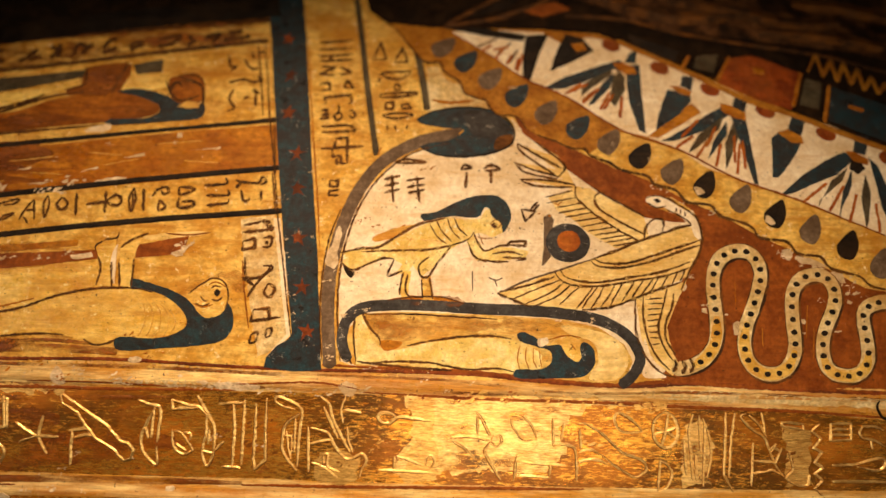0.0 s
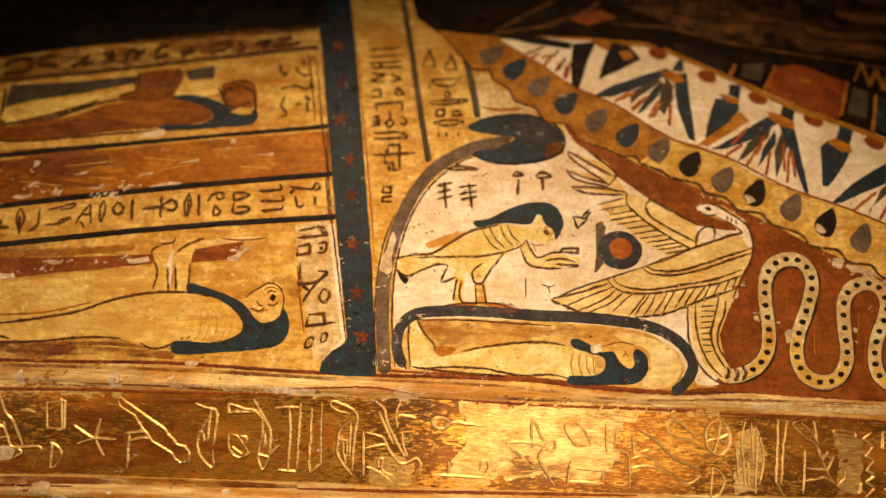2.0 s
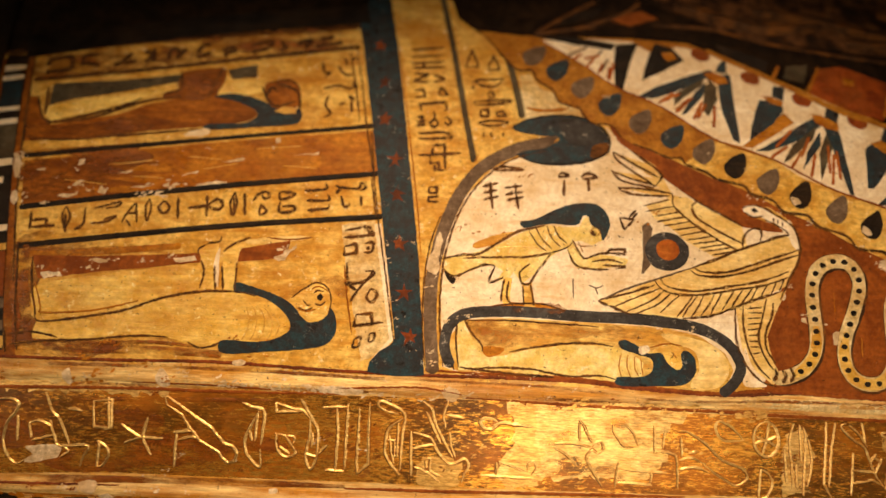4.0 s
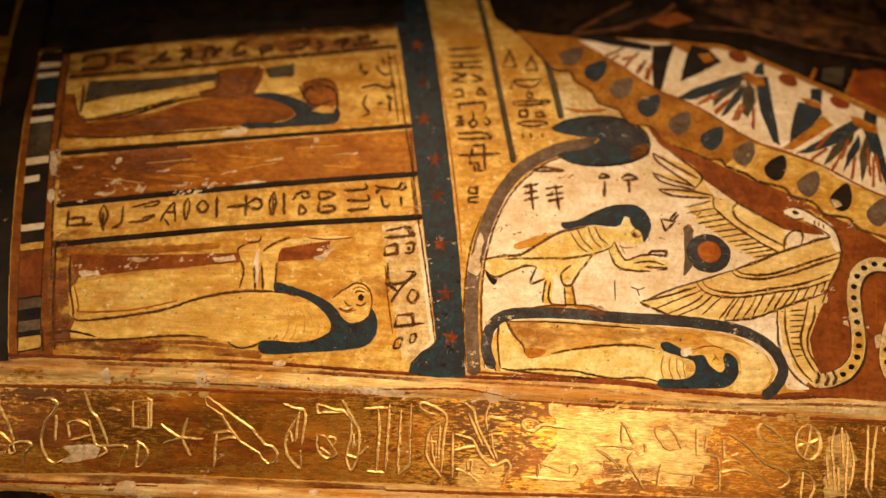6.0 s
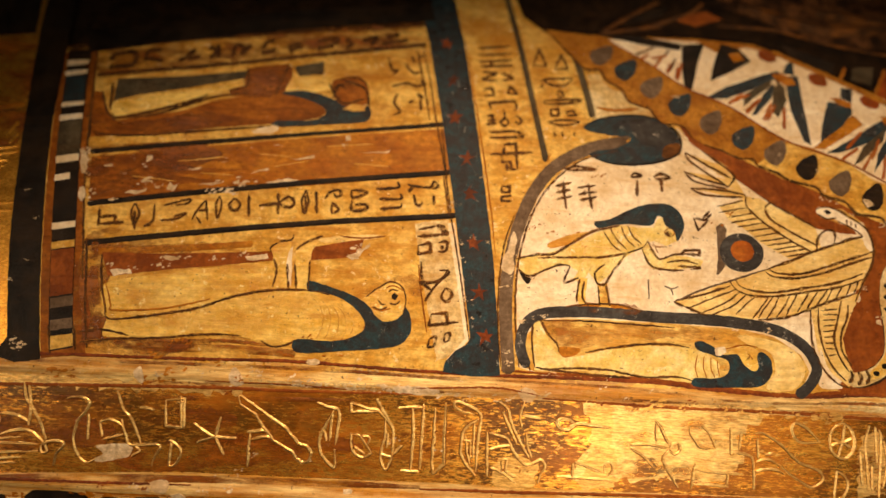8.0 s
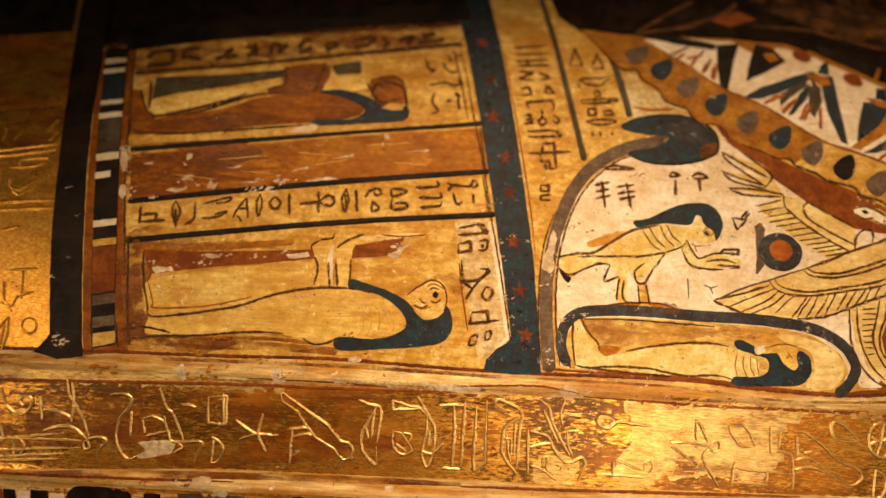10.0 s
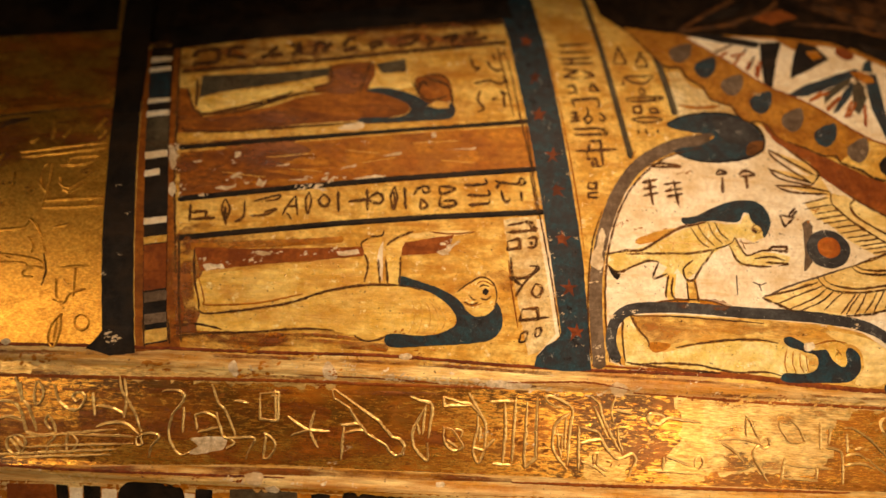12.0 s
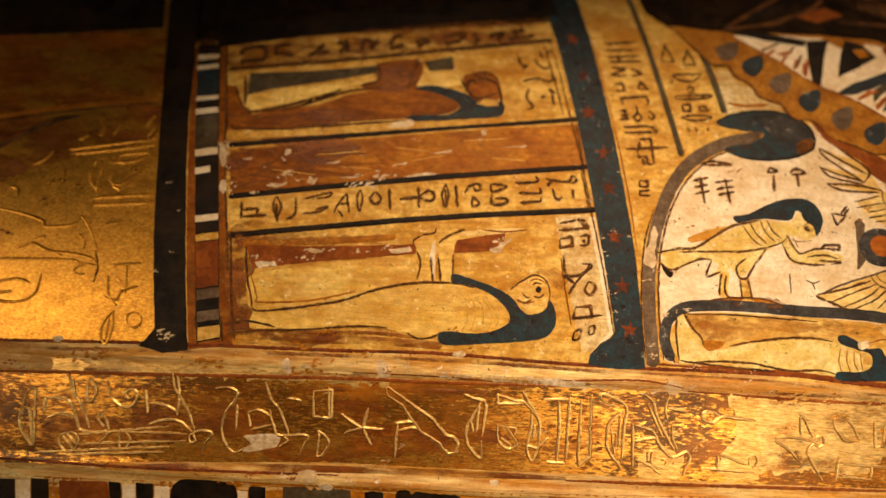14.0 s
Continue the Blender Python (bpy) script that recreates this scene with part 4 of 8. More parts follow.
fill("frieze_block", "black", frieze, 1, [(-406.3, 999.7), (-394.6, 999.8), (-394.3, 975.3), (-405.3, 974.5)])
fill("frieze_block", "black", frieze, 1, [(-382.9, 995.3), (-378.5, 1002.3), (-373, 1004.2), (-354.3, 1004.7), (-342.3, 1002.5), (-339.1, 994.4), (-340.6, 977.1), (-380, 974.4)], 1)
fill("frieze_block", "black", frieze, 1, [(-331.9, 1001.6), (-327.5, 1002.7), (-320.8, 1002), (-320.1, 978.5), (-330.5, 977.8)])
fill("frieze_block", "olive", frieze, 1, [(-309.7, 1003), (-291.3, 1004.9), (-265.6, 1004.3), (-263.9, 980.3), (-308.2, 977.4)])
fill("frieze_block", "black", frieze, 1, [(-256.4, 1002.6), (-250.9, 1004.4), (-244.3, 1003.4), (-243.4, 981.6), (-254.4, 980.9)])
fill("frieze_block", "black", frieze, 1, [(-236.2, 1000.9), (-232.8, 1006.3), (-214.5, 1005.1), (-195.5, 1004), (-192.9, 996), (-194.3, 980.8), (-233.4, 978.4)], 1)
fill("frieze_block", "black", frieze, 1, [(-179.8, 1003.4), (-169, 1004), (-167.8, 982.4), (-177.6, 981.8)])
fill("frieze_block", "red", frieze, 1, [(-521.9, 995.4), (-508.2, 995.6), (-508.7, 966.8), (-522.5, 965.7)])
fill("frieze_block", "white", frieze, 1, [(-487.7, 995.6), (-478, 996.3), (-477.1, 969.2), (-488, 968.4)])
fill("frieze_block", "white", frieze, 1, [(-415.7, 997.6), (-406.7, 998.2), (-406.1, 974.5), (-414.8, 973.8)])
fill("frieze_block", "white", frieze, 1, [(-393.9, 998.3), (-384.1, 998.2), (-382.6, 976.1), (-393.6, 975.4)])
fill("frieze_block", "white", frieze, 1, [(-339.2, 998.9), (-332.5, 998.6), (-331.3, 977.8), (-337.2, 977.4)])

# gilded panel: softly raised signs
stroke("relief_band", "orange", gilded_panel, 0.7, 3.6, [(-559.7, 1232.0), (-500.3, 1244.3), (-423.1, 1255.8)], tall=0.12, taper=0)
stroke("relief_band", "umber", gilded_panel, 0.7, 1.3, [(-558.3, 1227.9), (-499.3, 1240.9), (-422.3, 1252.3)])
stroke("relief_sign", "goldpanel", gilded_panel, 0, 1.5, [(-477.8, 1215.4), (-452.4, 1219.7), (-419.1, 1225.3)], [(-475.8, 1212.2), (-447.5, 1216.3), (-418.3, 1221.3)], tall=0.75)
stroke("relief_sign", "goldpanel", gilded_panel, 0, 1.9, [(-461.6, 1242.1), (-458.4, 1232.6), (-457.9, 1225.6)], [(-450.0, 1226.8), (-445.5, 1235.3)], [(-428.9, 1232.7), (-422.9, 1242.5)], [(-472.8, 1222.9), (-467.4, 1226.0)], [(-424.8, 1227.1), (-420.7, 1234.3)], tall=0.75)
stroke("relief_sign", "goldpanel", gilded_panel, 0, 1.6, [(-447.2, 1207.5), (-429.9, 1209.5), (-422.2, 1215.0), (-440.7, 1213.0), (-441.1, 1209.4)], [(-445.5, 1199.7), (-444.1, 1195.0), (-436.6, 1193.0), (-420.1, 1204.8)], [(-436.2, 1189.2), (-427.2, 1195.8)], [(-442.2, 1191.6), (-436.2, 1189.2)], tall=0.75)
stroke("relief_sign", "goldpanel", gilded_panel, 0, 1.6, [(-457.0, 1208.3), (-459.3, 1202.2), (-458.0, 1194.4), (-452.4, 1188.4), (-453.2, 1183.0), (-453.5, 1178.3)], [(-454.3, 1182.5), (-433.0, 1185.1), (-411.6, 1186.8)], [(-453.4, 1178.0), (-432.0, 1179.7), (-411.9, 1181.8)], [(-453.0, 1208.4), (-453.3, 1202.5), (-452.8, 1188.8)], tall=0.75)
stroke("relief_sign", "goldpanel", gilded_panel, 0, 1.5, [(-488.9, 1213.7), (-496.0, 1206.5), (-501.4, 1203.5)], [(-478.5, 1201.3), (-477.7, 1192.7)], [(-513.8, 1187.9), (-508.5, 1186.2), (-507.9, 1180.4)], tall=0.75)
stroke("relief_sign", "goldpanel", gilded_panel, 0, 1.3, [(-522.4, 1173.1), (-501.6, 1169.9), (-486.8, 1166.0), (-482.9, 1162.1), (-464.6, 1164.1), (-459.8, 1169.6), (-452.4, 1162.0), (-445.6, 1149.3)], [(-459.6, 1158.3), (-454.8, 1153.3), (-455.1, 1148.0)], [(-443.2, 1165.1), (-431.9, 1168.0)], tall=0.75)
stroke("relief_sign", "goldpanel", gilded_panel, 0, 1.4, [(-484.0, 1145.1), (-469.2, 1145.5), (-449.3, 1143.1), (-444.0, 1139.0)], [(-515.4, 1139.0), (-487.9, 1140.1), (-460.6, 1141.1), (-456.4, 1139.1)], [(-490.2, 1152.7), (-482.8, 1155.7)], [(-500.9, 1146.5), (-489.7, 1150.1), (-482.1, 1147.4), (-468.9, 1143.6)], tall=0.75)
stroke("relief_sign", "goldpanel", gilded_panel, 0, 1.3, [(-443.8, 1138.2), (-452.4, 1138.5), (-458.9, 1135.2), (-457.7, 1132.4), (-451.5, 1132.3)], [(-433.1, 1139.2), (-414.1, 1141.2)], [(-430.2, 1131.9), (-426.3, 1128.8)], tall=0.75)
stroke("relief_sign", "goldpanel", gilded_panel, 0, 1.3, [(-515.0, 1113.1), (-503.0, 1111.5), (-491.5, 1112.9), (-483.7, 1118.5), (-481.2, 1130.8)], [(-512.7, 1123.6), (-497.4, 1126.6), (-488.5, 1124.8)], [(-511.5, 1116.2), (-500.1, 1118.7)], tall=0.75)
stroke("relief_sign", "goldpanel", gilded_panel, 0, 1.3, [(-435.6, 1132.0), (-433.6, 1120.4), (-427.3, 1113.1)], [(-436.1, 1118.4), (-428.2, 1116.7), (-424.7, 1122.7), (-414.1, 1126.5)], tall=0.75)
stroke("relief_sign", "goldpanel", gilded_panel, 0, 1.2, [(-428.8, 1109.7), (-434.5, 1102.1), (-435.8, 1093.3), (-431.5, 1088.1), (-428.7, 1098.1), (-428.5, 1109.7)], [(-431.4, 1105.2), (-432.2, 1091.4)], tall=0.75)
stroke("relief_sign", "goldpanel", gilded_panel, 0, 1.2, [(-415.1, 1109.7), (-419.0, 1107.3), (-418.5, 1102.3), (-414.0, 1100.0), (-410.1, 1102.4), (-410.3, 1107.4), (-415.1, 1109.7)], [(-423.5, 1139.3), (-422.2, 1121.0)], tall=0.75)
stroke("varnish_stain", "umber", gilded_panel, 0.4, 4.5, [(-536.5, 1211.5), (-515.4, 1224.8), (-495.6, 1235.6), (-478.1, 1240.1)])
# Varnish washes; the panel's dim upper reflection is put into their colour too.
fill("varnish_stain", "deepwash", gilded_panel, 0.5, [(-563.5, 1243.0), (-506.8, 1251.8), (-429.6, 1261.6), (-419.3, 1228.1), (-466.8, 1211.8), (-500.6, 1200.3), (-546.0, 1186.4)], 1)
fill("varnish_stain", "deepwash", gilded_panel, 0.6, [(-587.1, 1301.9), (-518.1, 1309.4), (-437.7, 1315.0), (-424.4, 1257.4), (-488.2, 1246.1), (-560.5, 1234.5)], 1)
stroke("crack", "ink", gilded_panel, 0.5, 1.05, [(-446.4, 1147.4), (-443.7, 1140.1), (-443.3, 1134.6), (-444.9, 1127.1)])
fill("varnish_stain", "red", gilded_panel, 0.2, [(-553.7, 1213.2), (-530.4, 1219.2), (-515.6, 1225.6), (-497.9, 1236.3), (-516.6, 1228.8), (-531.6, 1223.2), (-555.2, 1218.1)])

# second column and the chequered border
fill("column_foot", "black", second_column, 3.5, [(-409.8, 1088.3), (-404, 1094.4), (-399.1, 1099), (-378.9, 1100.8), (-376.5, 1087.2), (-392.5, 1084.9)])
border = ground("block_border", "brown", 1, [(-407.6, 1297.2), (-382.1, 1300.2), (-375.2, 1263.9), (-366.4, 1206.5), (-358.4, 1161), (-351.9, 1124.7), (-347.3, 1091.7), (-376.2, 1088), (-380.9, 1123.2), (-386.6, 1167.1), (-392.7, 1209.2), (-399.6, 1254.2)], "rust orange border strip with chequered blocks")
fill("border_block", "black", border, 2, [(-404.2, 1299.3), (-387.4, 1300.9), (-377.5, 1246.6), (-370.4, 1206.3), (-363.7, 1160.8), (-359.4, 1124.3), (-355.5, 1095.6), (-371.4, 1092.6), (-375.2, 1123.5), (-380.8, 1167.4), (-386.9, 1205.5), (-393.7, 1245.9)])
fill("border_block", "white", border, 3, [(-402.1, 1290.8), (-386.7, 1292.4), (-386.3, 1288.7), (-401.5, 1286.2)])
fill("border_block", "white", border, 3, [(-400.9, 1282.1), (-385.4, 1284.6), (-385, 1280.9), (-400.1, 1278.5)])
fill("border_block", "blue", border, 3, [(-399.8, 1277.6), (-384.8, 1280), (-381.2, 1261.1), (-396, 1258.7)])
fill("border_block", "white", border, 3, [(-396.2, 1257.8), (-380.6, 1260.2), (-379.9, 1256.8), (-395.5, 1254.4)])
fill("border_block", "white", border, 3, [(-394.7, 1248.4), (-378.8, 1250.8), (-378, 1247), (-393.8, 1244.2)])
fill("border_block", "olive", border, 3, [(-393.6, 1243.4), (-377.9, 1246.2), (-373.8, 1222.1), (-389.4, 1219.7)])
fill("border_block", "white", border, 3, [(-389.3, 1219.3), (-373.8, 1221.7), (-372.9, 1216.9), (-388.4, 1214.2)])
fill("border_block", "white", border, 3, [(-387, 1206.3), (-376.7, 1208.7), (-376.3, 1204), (-386.3, 1202)])
fill("border_block", "white", border, 3, [(-381.8, 1174.1), (-366.2, 1176.4), (-365.6, 1172.3), (-381.1, 1169.7)])
fill("border_block", "ochre", border, 3, [(-380, 1161.5), (-364.5, 1164.1), (-363.9, 1159.6), (-379, 1157)])
fill("border_block", "red", border, 3, [(-378.9, 1156.3), (-363.8, 1158.9), (-360.4, 1129.7), (-375.2, 1126.7)])
fill("border_block", "grey", border, 3, [(-374.7, 1125.7), (-359.9, 1128.6), (-359.2, 1122.1), (-374, 1119.5)])
fill("border_block", "grey", border, 3, [(-372.8, 1112), (-358.4, 1114.6), (-357.8, 1108.1), (-372.2, 1105.2)])
fill("border_block", "ochre", border, 3, [(-371.5, 1101.9), (-357.1, 1104.5), (-356, 1096.7), (-370.7, 1093.7)])
fill("gesso_chip", "gesso", border, 3.2, [(-371.8, 1224.2), (-368.1, 1221.5), (-366.1, 1214.4), (-366.7, 1208), (-369.8, 1210.2), (-371.5, 1218.1)], 1)
fill("gesso_chip", "gesso", border, 3.2, [(-368, 1198.6), (-365.3, 1199.5), (-363.2, 1193), (-364.5, 1189.1), (-366.8, 1190.9)], 1)
stroke("border_line", "ink", border, 2.5, 1.40, [(-384.3, 1309.8), (-372.7, 1246.9), (-366.1, 1206.5), (-358.4, 1161), (-354.9, 1139.1)], [(-373.7, 1109), (-370.5, 1091.2)], [(-356.8, 1109.9), (-354.3, 1094.2)])

# offering panel: rows, lines and signs
stroke("red_line", "red", panel, 1, 1.05, [(-381.7, 1294.5), (-372.3, 1246.9)], [(-356.7, 1157.4), (-349.2, 1095.9)])
stroke("ruled_line", "ink", panel, 2, 3.16, [(-377.3, 1280.4), (-297.3, 1290.8), (-214.7, 1304), (-139.7, 1315.4)], smooth=0, taper=0)
stroke("ruled_line", "ink", panel, 2, 3.16, [(-413.9, 1299.8), (-300.6, 1314.5), (-136, 1333.6)], smooth=0, taper=0)
stroke("ruled_line", "black", panel, 2, 3.51, [(-366.5, 1223.6), (-290.2, 1233.2), (-211.7, 1243.4), (-123.7, 1253.4)], smooth=0, taper=0)
fill("brown_field", "orange", panel, 1, [(-364.7, 1220), (-289.9, 1230.3), (-211.5, 1240.1), (-122.6, 1250.1), (-116.7, 1219), (-209.9, 1206.7), (-286.4, 1197.7), (-360, 1189.7)], label="varnished orange brown field between ruled lines")
fill("brown_wash", "brown", panel, 1.5, [(-364.3, 1217.7), (-340.3, 1222), (-281.8, 1228.7), (-304.7, 1222), (-265.4, 1222.2), (-311.8, 1215.3), (-249.2, 1215.8), (-303.2, 1209.4), (-271.8, 1206.9), (-317.9, 1201.7), (-286.6, 1200), (-332.5, 1194), (-359.9, 1189.3)])
stroke("ruled_line", "black", panel, 2, 3.86, [(-360.9, 1188.1), (-286.5, 1198.9), (-210, 1209.1), (-117.5, 1219.7)], smooth=0, taper=0)
stroke("ruled_line", "black", panel, 2, 3.86, [(-357.7, 1162.2), (-321.6, 1167.3), (-246.3, 1177.3), (-189.8, 1183.7), (-112.2, 1190.8)], smooth=0, taper=0)
stroke("ruled_line", "ink", panel, 2.5, 1.05, [(-142.3, 1315.3), (-135.6, 1288.4), (-128.5, 1253.1), (-120.6, 1218.8), (-115.6, 1189.5), (-108.3, 1154.8), (-100.5, 1111.5), (-114.7, 1095.2)], [(-147.4, 1314), (-140.5, 1288.2), (-133.6, 1255.8)], [(-125.3, 1252), (-120.2, 1219.6)], [(-122.1, 1217.9), (-117.1, 1190.5)], smooth=0)
fill("sign_ground", "pale", panel, 2.05, [(-139.5, 1184.4), (-117.8, 1187.9), (-110.4, 1159.3), (-101.3, 1115.0), (-114.0, 1101.1), (-121.2, 1098.7), (-127.0, 1126.6), (-133.8, 1154.8)], label="pale cream ground of the sign column", rough_edge=1.0)
fill("white_gap", "white", panel, 3.4, [(-220.9, 1163.3), (-219.0, 1166.3), (-218.5, 1154.7), (-217.5, 1141.1), (-219.4, 1141.7), (-222.2, 1154.6)])
fill("white_margin", "white", panel, 2.2, [(-117.9, 1185.6), (-113, 1186.2), (-106.8, 1154.8), (-100.9, 1112.2), (-113.4, 1098.1), (-114.8, 1099.4), (-103.5, 1112.8), (-110.5, 1151)])
stroke("wash", "orange", panel, 1, 4.21, [(-350.9, 1156.9), (-298.1, 1161), (-245.6, 1166.5)], taper=0)
stroke("hieroglyph", "ink", panel, 3, 1.58, [(-351.6, 1185.5), (-350.3, 1173.4)], [(-351.1, 1179.4), (-340.5, 1180.7), (-340.8, 1176.9)], [(-350.2, 1174.9), (-333.4, 1176.8)])
stroke("hieroglyph", "ink", panel, 3, 1.58, [(-328.5, 1189.6), (-329.7, 1184.2), (-326.4, 1175.7), (-324.2, 1183.3), (-328.1, 1189.6)], [(-327.5, 1185.1), (-325.6, 1172.3)])
stroke("hieroglyph", "ink", panel, 3, 1.40, [(-314.9, 1189.5), (-314.4, 1178.9), (-319.4, 1174.9), (-314.9, 1175.9)])
stroke("hieroglyph", "ink", panel, 3, 1.33, [(-308.7, 1189), (-291.8, 1194), (-293.4, 1190.9), (-301, 1189.4)], [(-309.5, 1179.1), (-300, 1180.3), (-292.7, 1184.1), (-299.5, 1182.6), (-300, 1180.3)])
stroke("hieroglyph", "ink", panel, 3, 1.33, [(-280.6, 1193.8), (-285.3, 1187.1), (-288.5, 1180.1)], [(-280.6, 1193.8), (-277.8, 1180.6)], [(-284.5, 1186.4), (-278.5, 1187.4)], [(-285.7, 1182.5), (-281.4, 1178.2)])
stroke("hieroglyph", "ink", panel, 3, 1.40, [(-271.6, 1196.9), (-273.5, 1191.5), (-271.1, 1182.5), (-269.6, 1190.9), (-271.6, 1196.9)])
stroke("hieroglyph", "ink", panel, 3, 1.93, [(-261.1, 1195.9), (-264.3, 1191.9), (-260.8, 1187.5), (-256.9, 1191.5), (-261.1, 1195.9)])
stroke("hieroglyph", "ink", panel, 3, 1.93, [(-252.1, 1198.6), (-250.3, 1184.2)])
stroke("hieroglyph", "ink", panel, 3, 1.93, [(-244.7, 1191.7), (-230.3, 1193.9)], [(-232.6, 1200.7), (-231, 1186.6)], [(-231.4, 1193.8), (-225.6, 1198.3), (-221.2, 1195.4), (-223.6, 1191.5), (-231.4, 1193.4)])
stroke("hieroglyph", "ink", panel, 3, 1.58, [(-213.9, 1203.5), (-216.2, 1196.1), (-213.5, 1188.2), (-211.7, 1196.3), (-213.9, 1203.5)], [(-214.2, 1200), (-212.9, 1190.5)])
stroke("hieroglyph", "ink", panel, 3, 1.68, [(-207.4, 1203), (-205.2, 1188.2)])
stroke("hieroglyph", "ink", panel, 3, 1.75, [(-200.6, 1197.9), (-197.4, 1202.7), (-192.5, 1204.5), (-189.7, 1201.5), (-193.4, 1199.8), (-195.1, 1202)], [(-195.6, 1195.9), (-195.3, 1189.1), (-190.8, 1191.6), (-195.6, 1195.9)])
stroke("hieroglyph", "ink", panel, 3, 1.82, [(-183.6, 1204.9), (-172.9, 1203.9), (-181.6, 1199.6), (-183.6, 1204.9)], [(-182.7, 1198), (-181.7, 1191.2), (-172.6, 1192.4), (-173, 1195.4), (-180.3, 1195.1)])
stroke("hieroglyph", "ink", panel, 3, 1.82, [(-166.8, 1206.1), (-152.2, 1207.9), (-153, 1211.8)], [(-164.4, 1199.7), (-149.8, 1200.4), (-151, 1204.1)], [(-163.5, 1192.9), (-149.8, 1195), (-149.8, 1197.3)])
stroke("hieroglyph", "ink", panel, 3, 1.82, [(-146.1, 1210.5), (-141.5, 1209.2), (-130.7, 1208.9), (-128.4, 1212.9), (-125.3, 1210), (-129.2, 1207.5)], [(-145.3, 1205.2), (-141.5, 1209.2)], [(-141.5, 1203.8), (-139.1, 1197), (-135.3, 1197.6), (-135.7, 1199.1)], [(-128.1, 1203.7), (-127.7, 1197.2)])
stroke("hieroglyph", "ink", panel, 3, 1.75, [(-136.8, 1180.6), (-125.5, 1183.4)], [(-137.5, 1176.1), (-116.5, 1178.6)], smooth=0)
stroke("hieroglyph", "ink", panel, 3, 1.75, [(-119.4, 1183.7), (-121.7, 1182.8), (-121, 1179.1), (-116.4, 1180.1)], smooth=0)
stroke("hieroglyph", "ink", panel, 3, 1.75, [(-119.9, 1183.8), (-118, 1177.2)], [(-125.1, 1183.5), (-119.9, 1183.8)], smooth=0)
stroke("hieroglyph", "ink", panel, 3, 1.68, [(-136.3, 1170.6), (-128.9, 1172.3), (-127.8, 1166.6), (-136.3, 1164.8), (-136.3, 1170.6)], smooth=0)
stroke("hieroglyph", "ink", panel, 3, 1.68, [(-123.3, 1172.6), (-117.8, 1173.5), (-118.2, 1167.7), (-123.4, 1166.8)], [(-120.7, 1171.2), (-120.5, 1168.3)])
stroke("hieroglyph", "ink", panel, 3, 1.75, [(-133.8, 1160.2), (-131.9, 1147.7), (-121.3, 1148.8), (-116.1, 1156.2)], [(-121.6, 1155.3), (-115.3, 1154.1), (-123, 1146.2), (-130.4, 1135.3)], [(-134.8, 1147.5), (-126.4, 1142.5)])
stroke("hieroglyph", "ink", panel, 3, 1.68, [(-117.3, 1144), (-119.6, 1138.2), (-115.8, 1135.5), (-112.8, 1141.3), (-117.3, 1144)])
stroke("hieroglyph", "ink", panel, 3, 1.68, [(-125.6, 1127.3), (-127, 1120.2), (-115.1, 1122.1), (-116.1, 1128.4), (-125.6, 1127.3)], [(-127, 1120.2), (-107.8, 1123.1)], smooth=0)
stroke("hieroglyph", "ink", panel, 3, 1.47, [(-126.2, 1111.8), (-126.7, 1106.9), (-123.1, 1107.7), (-121.9, 1113.4), (-126.2, 1111.8)], [(-116.2, 1115.7), (-116.7, 1110.8), (-113.8, 1111.6), (-113.3, 1115.9), (-116.2, 1115.7)])

# offering panel: lower wrapped figure
fill("figure", "goldpaint", panel, 2, [(-335.7, 1115.4), (-339.6, 1122.4), (-339.7, 1136.7), (-312.4, 1143.4), (-275.5, 1149.4), (-234.9, 1154), (-227.7, 1139.2), (-205.4, 1138.8), (-184.8, 1134.7), (-171.3, 1127.5), (-168.2, 1119.5), (-172.1, 1112.2), (-182.7, 1107.9), (-211.8, 1105.2), (-226.3, 1103.8), (-248.7, 1107.7), (-278.1, 1106.4), (-329.8, 1103.2), (-337.6, 1106.4)], 1, label="painted figure wrapped in yellow")
fill("staff", "red", panel, 2.6, [(-344.8, 1156.5), (-303.1, 1157.6), (-265.6, 1160), (-231.3, 1162.5), (-231.4, 1156.4), (-264.6, 1152), (-301.6, 1147.5), (-338.6, 1141.5)], label="red brown painted band")
fill("staff", "red", panel, 2.6, [(-206.2, 1166.2), (-187.8, 1169.9), (-172.7, 1172.7), (-174, 1165.7), (-181.4, 1160.7), (-206.1, 1157.8)], label="red brown painted band")
fill("gesso_chip", "gesso", panel, 3, [(-337.2, 1145.2), (-333.7, 1146.8), (-324.2, 1146.5), (-322, 1144.4), (-329.4, 1143.4), (-334.8, 1141.7)], 1)
fill("gesso_chip", "gesso", panel, 3, [(-249.3, 1158.5), (-243, 1159.5), (-235.6, 1160.5), (-234.5, 1157.7), (-244.5, 1156.2)], 1)
fill("gesso_chip", "gesso", panel, 3, [(-302.8, 1155.4), (-298.4, 1156.4), (-292.9, 1155.1), (-297.9, 1153.5)], 1)
fill("gesso_chip", "gesso", panel, 3, [(-183.3, 1161.3), (-177.9, 1163.7), (-172.6, 1166.9), (-173.7, 1162.1), (-179.4, 1159.3)], 1)
fill("hand", "goldpaint", panel, 3, [(-233.1, 1165), (-227.1, 1168.2), (-219.8, 1170), (-220, 1161.9), (-221.5, 1154.6), (-219.1, 1138.9), (-229.5, 1139.2), (-229.3, 1154.3)])
fill("hand", "goldpaint", panel, 3, [(-216.7, 1165.7), (-208.5, 1169.7), (-202.3, 1171.8), (-205.9, 1163.3), (-207, 1155.2), (-206.2, 1138.7), (-215.4, 1139.1), (-215.9, 1151.2)])
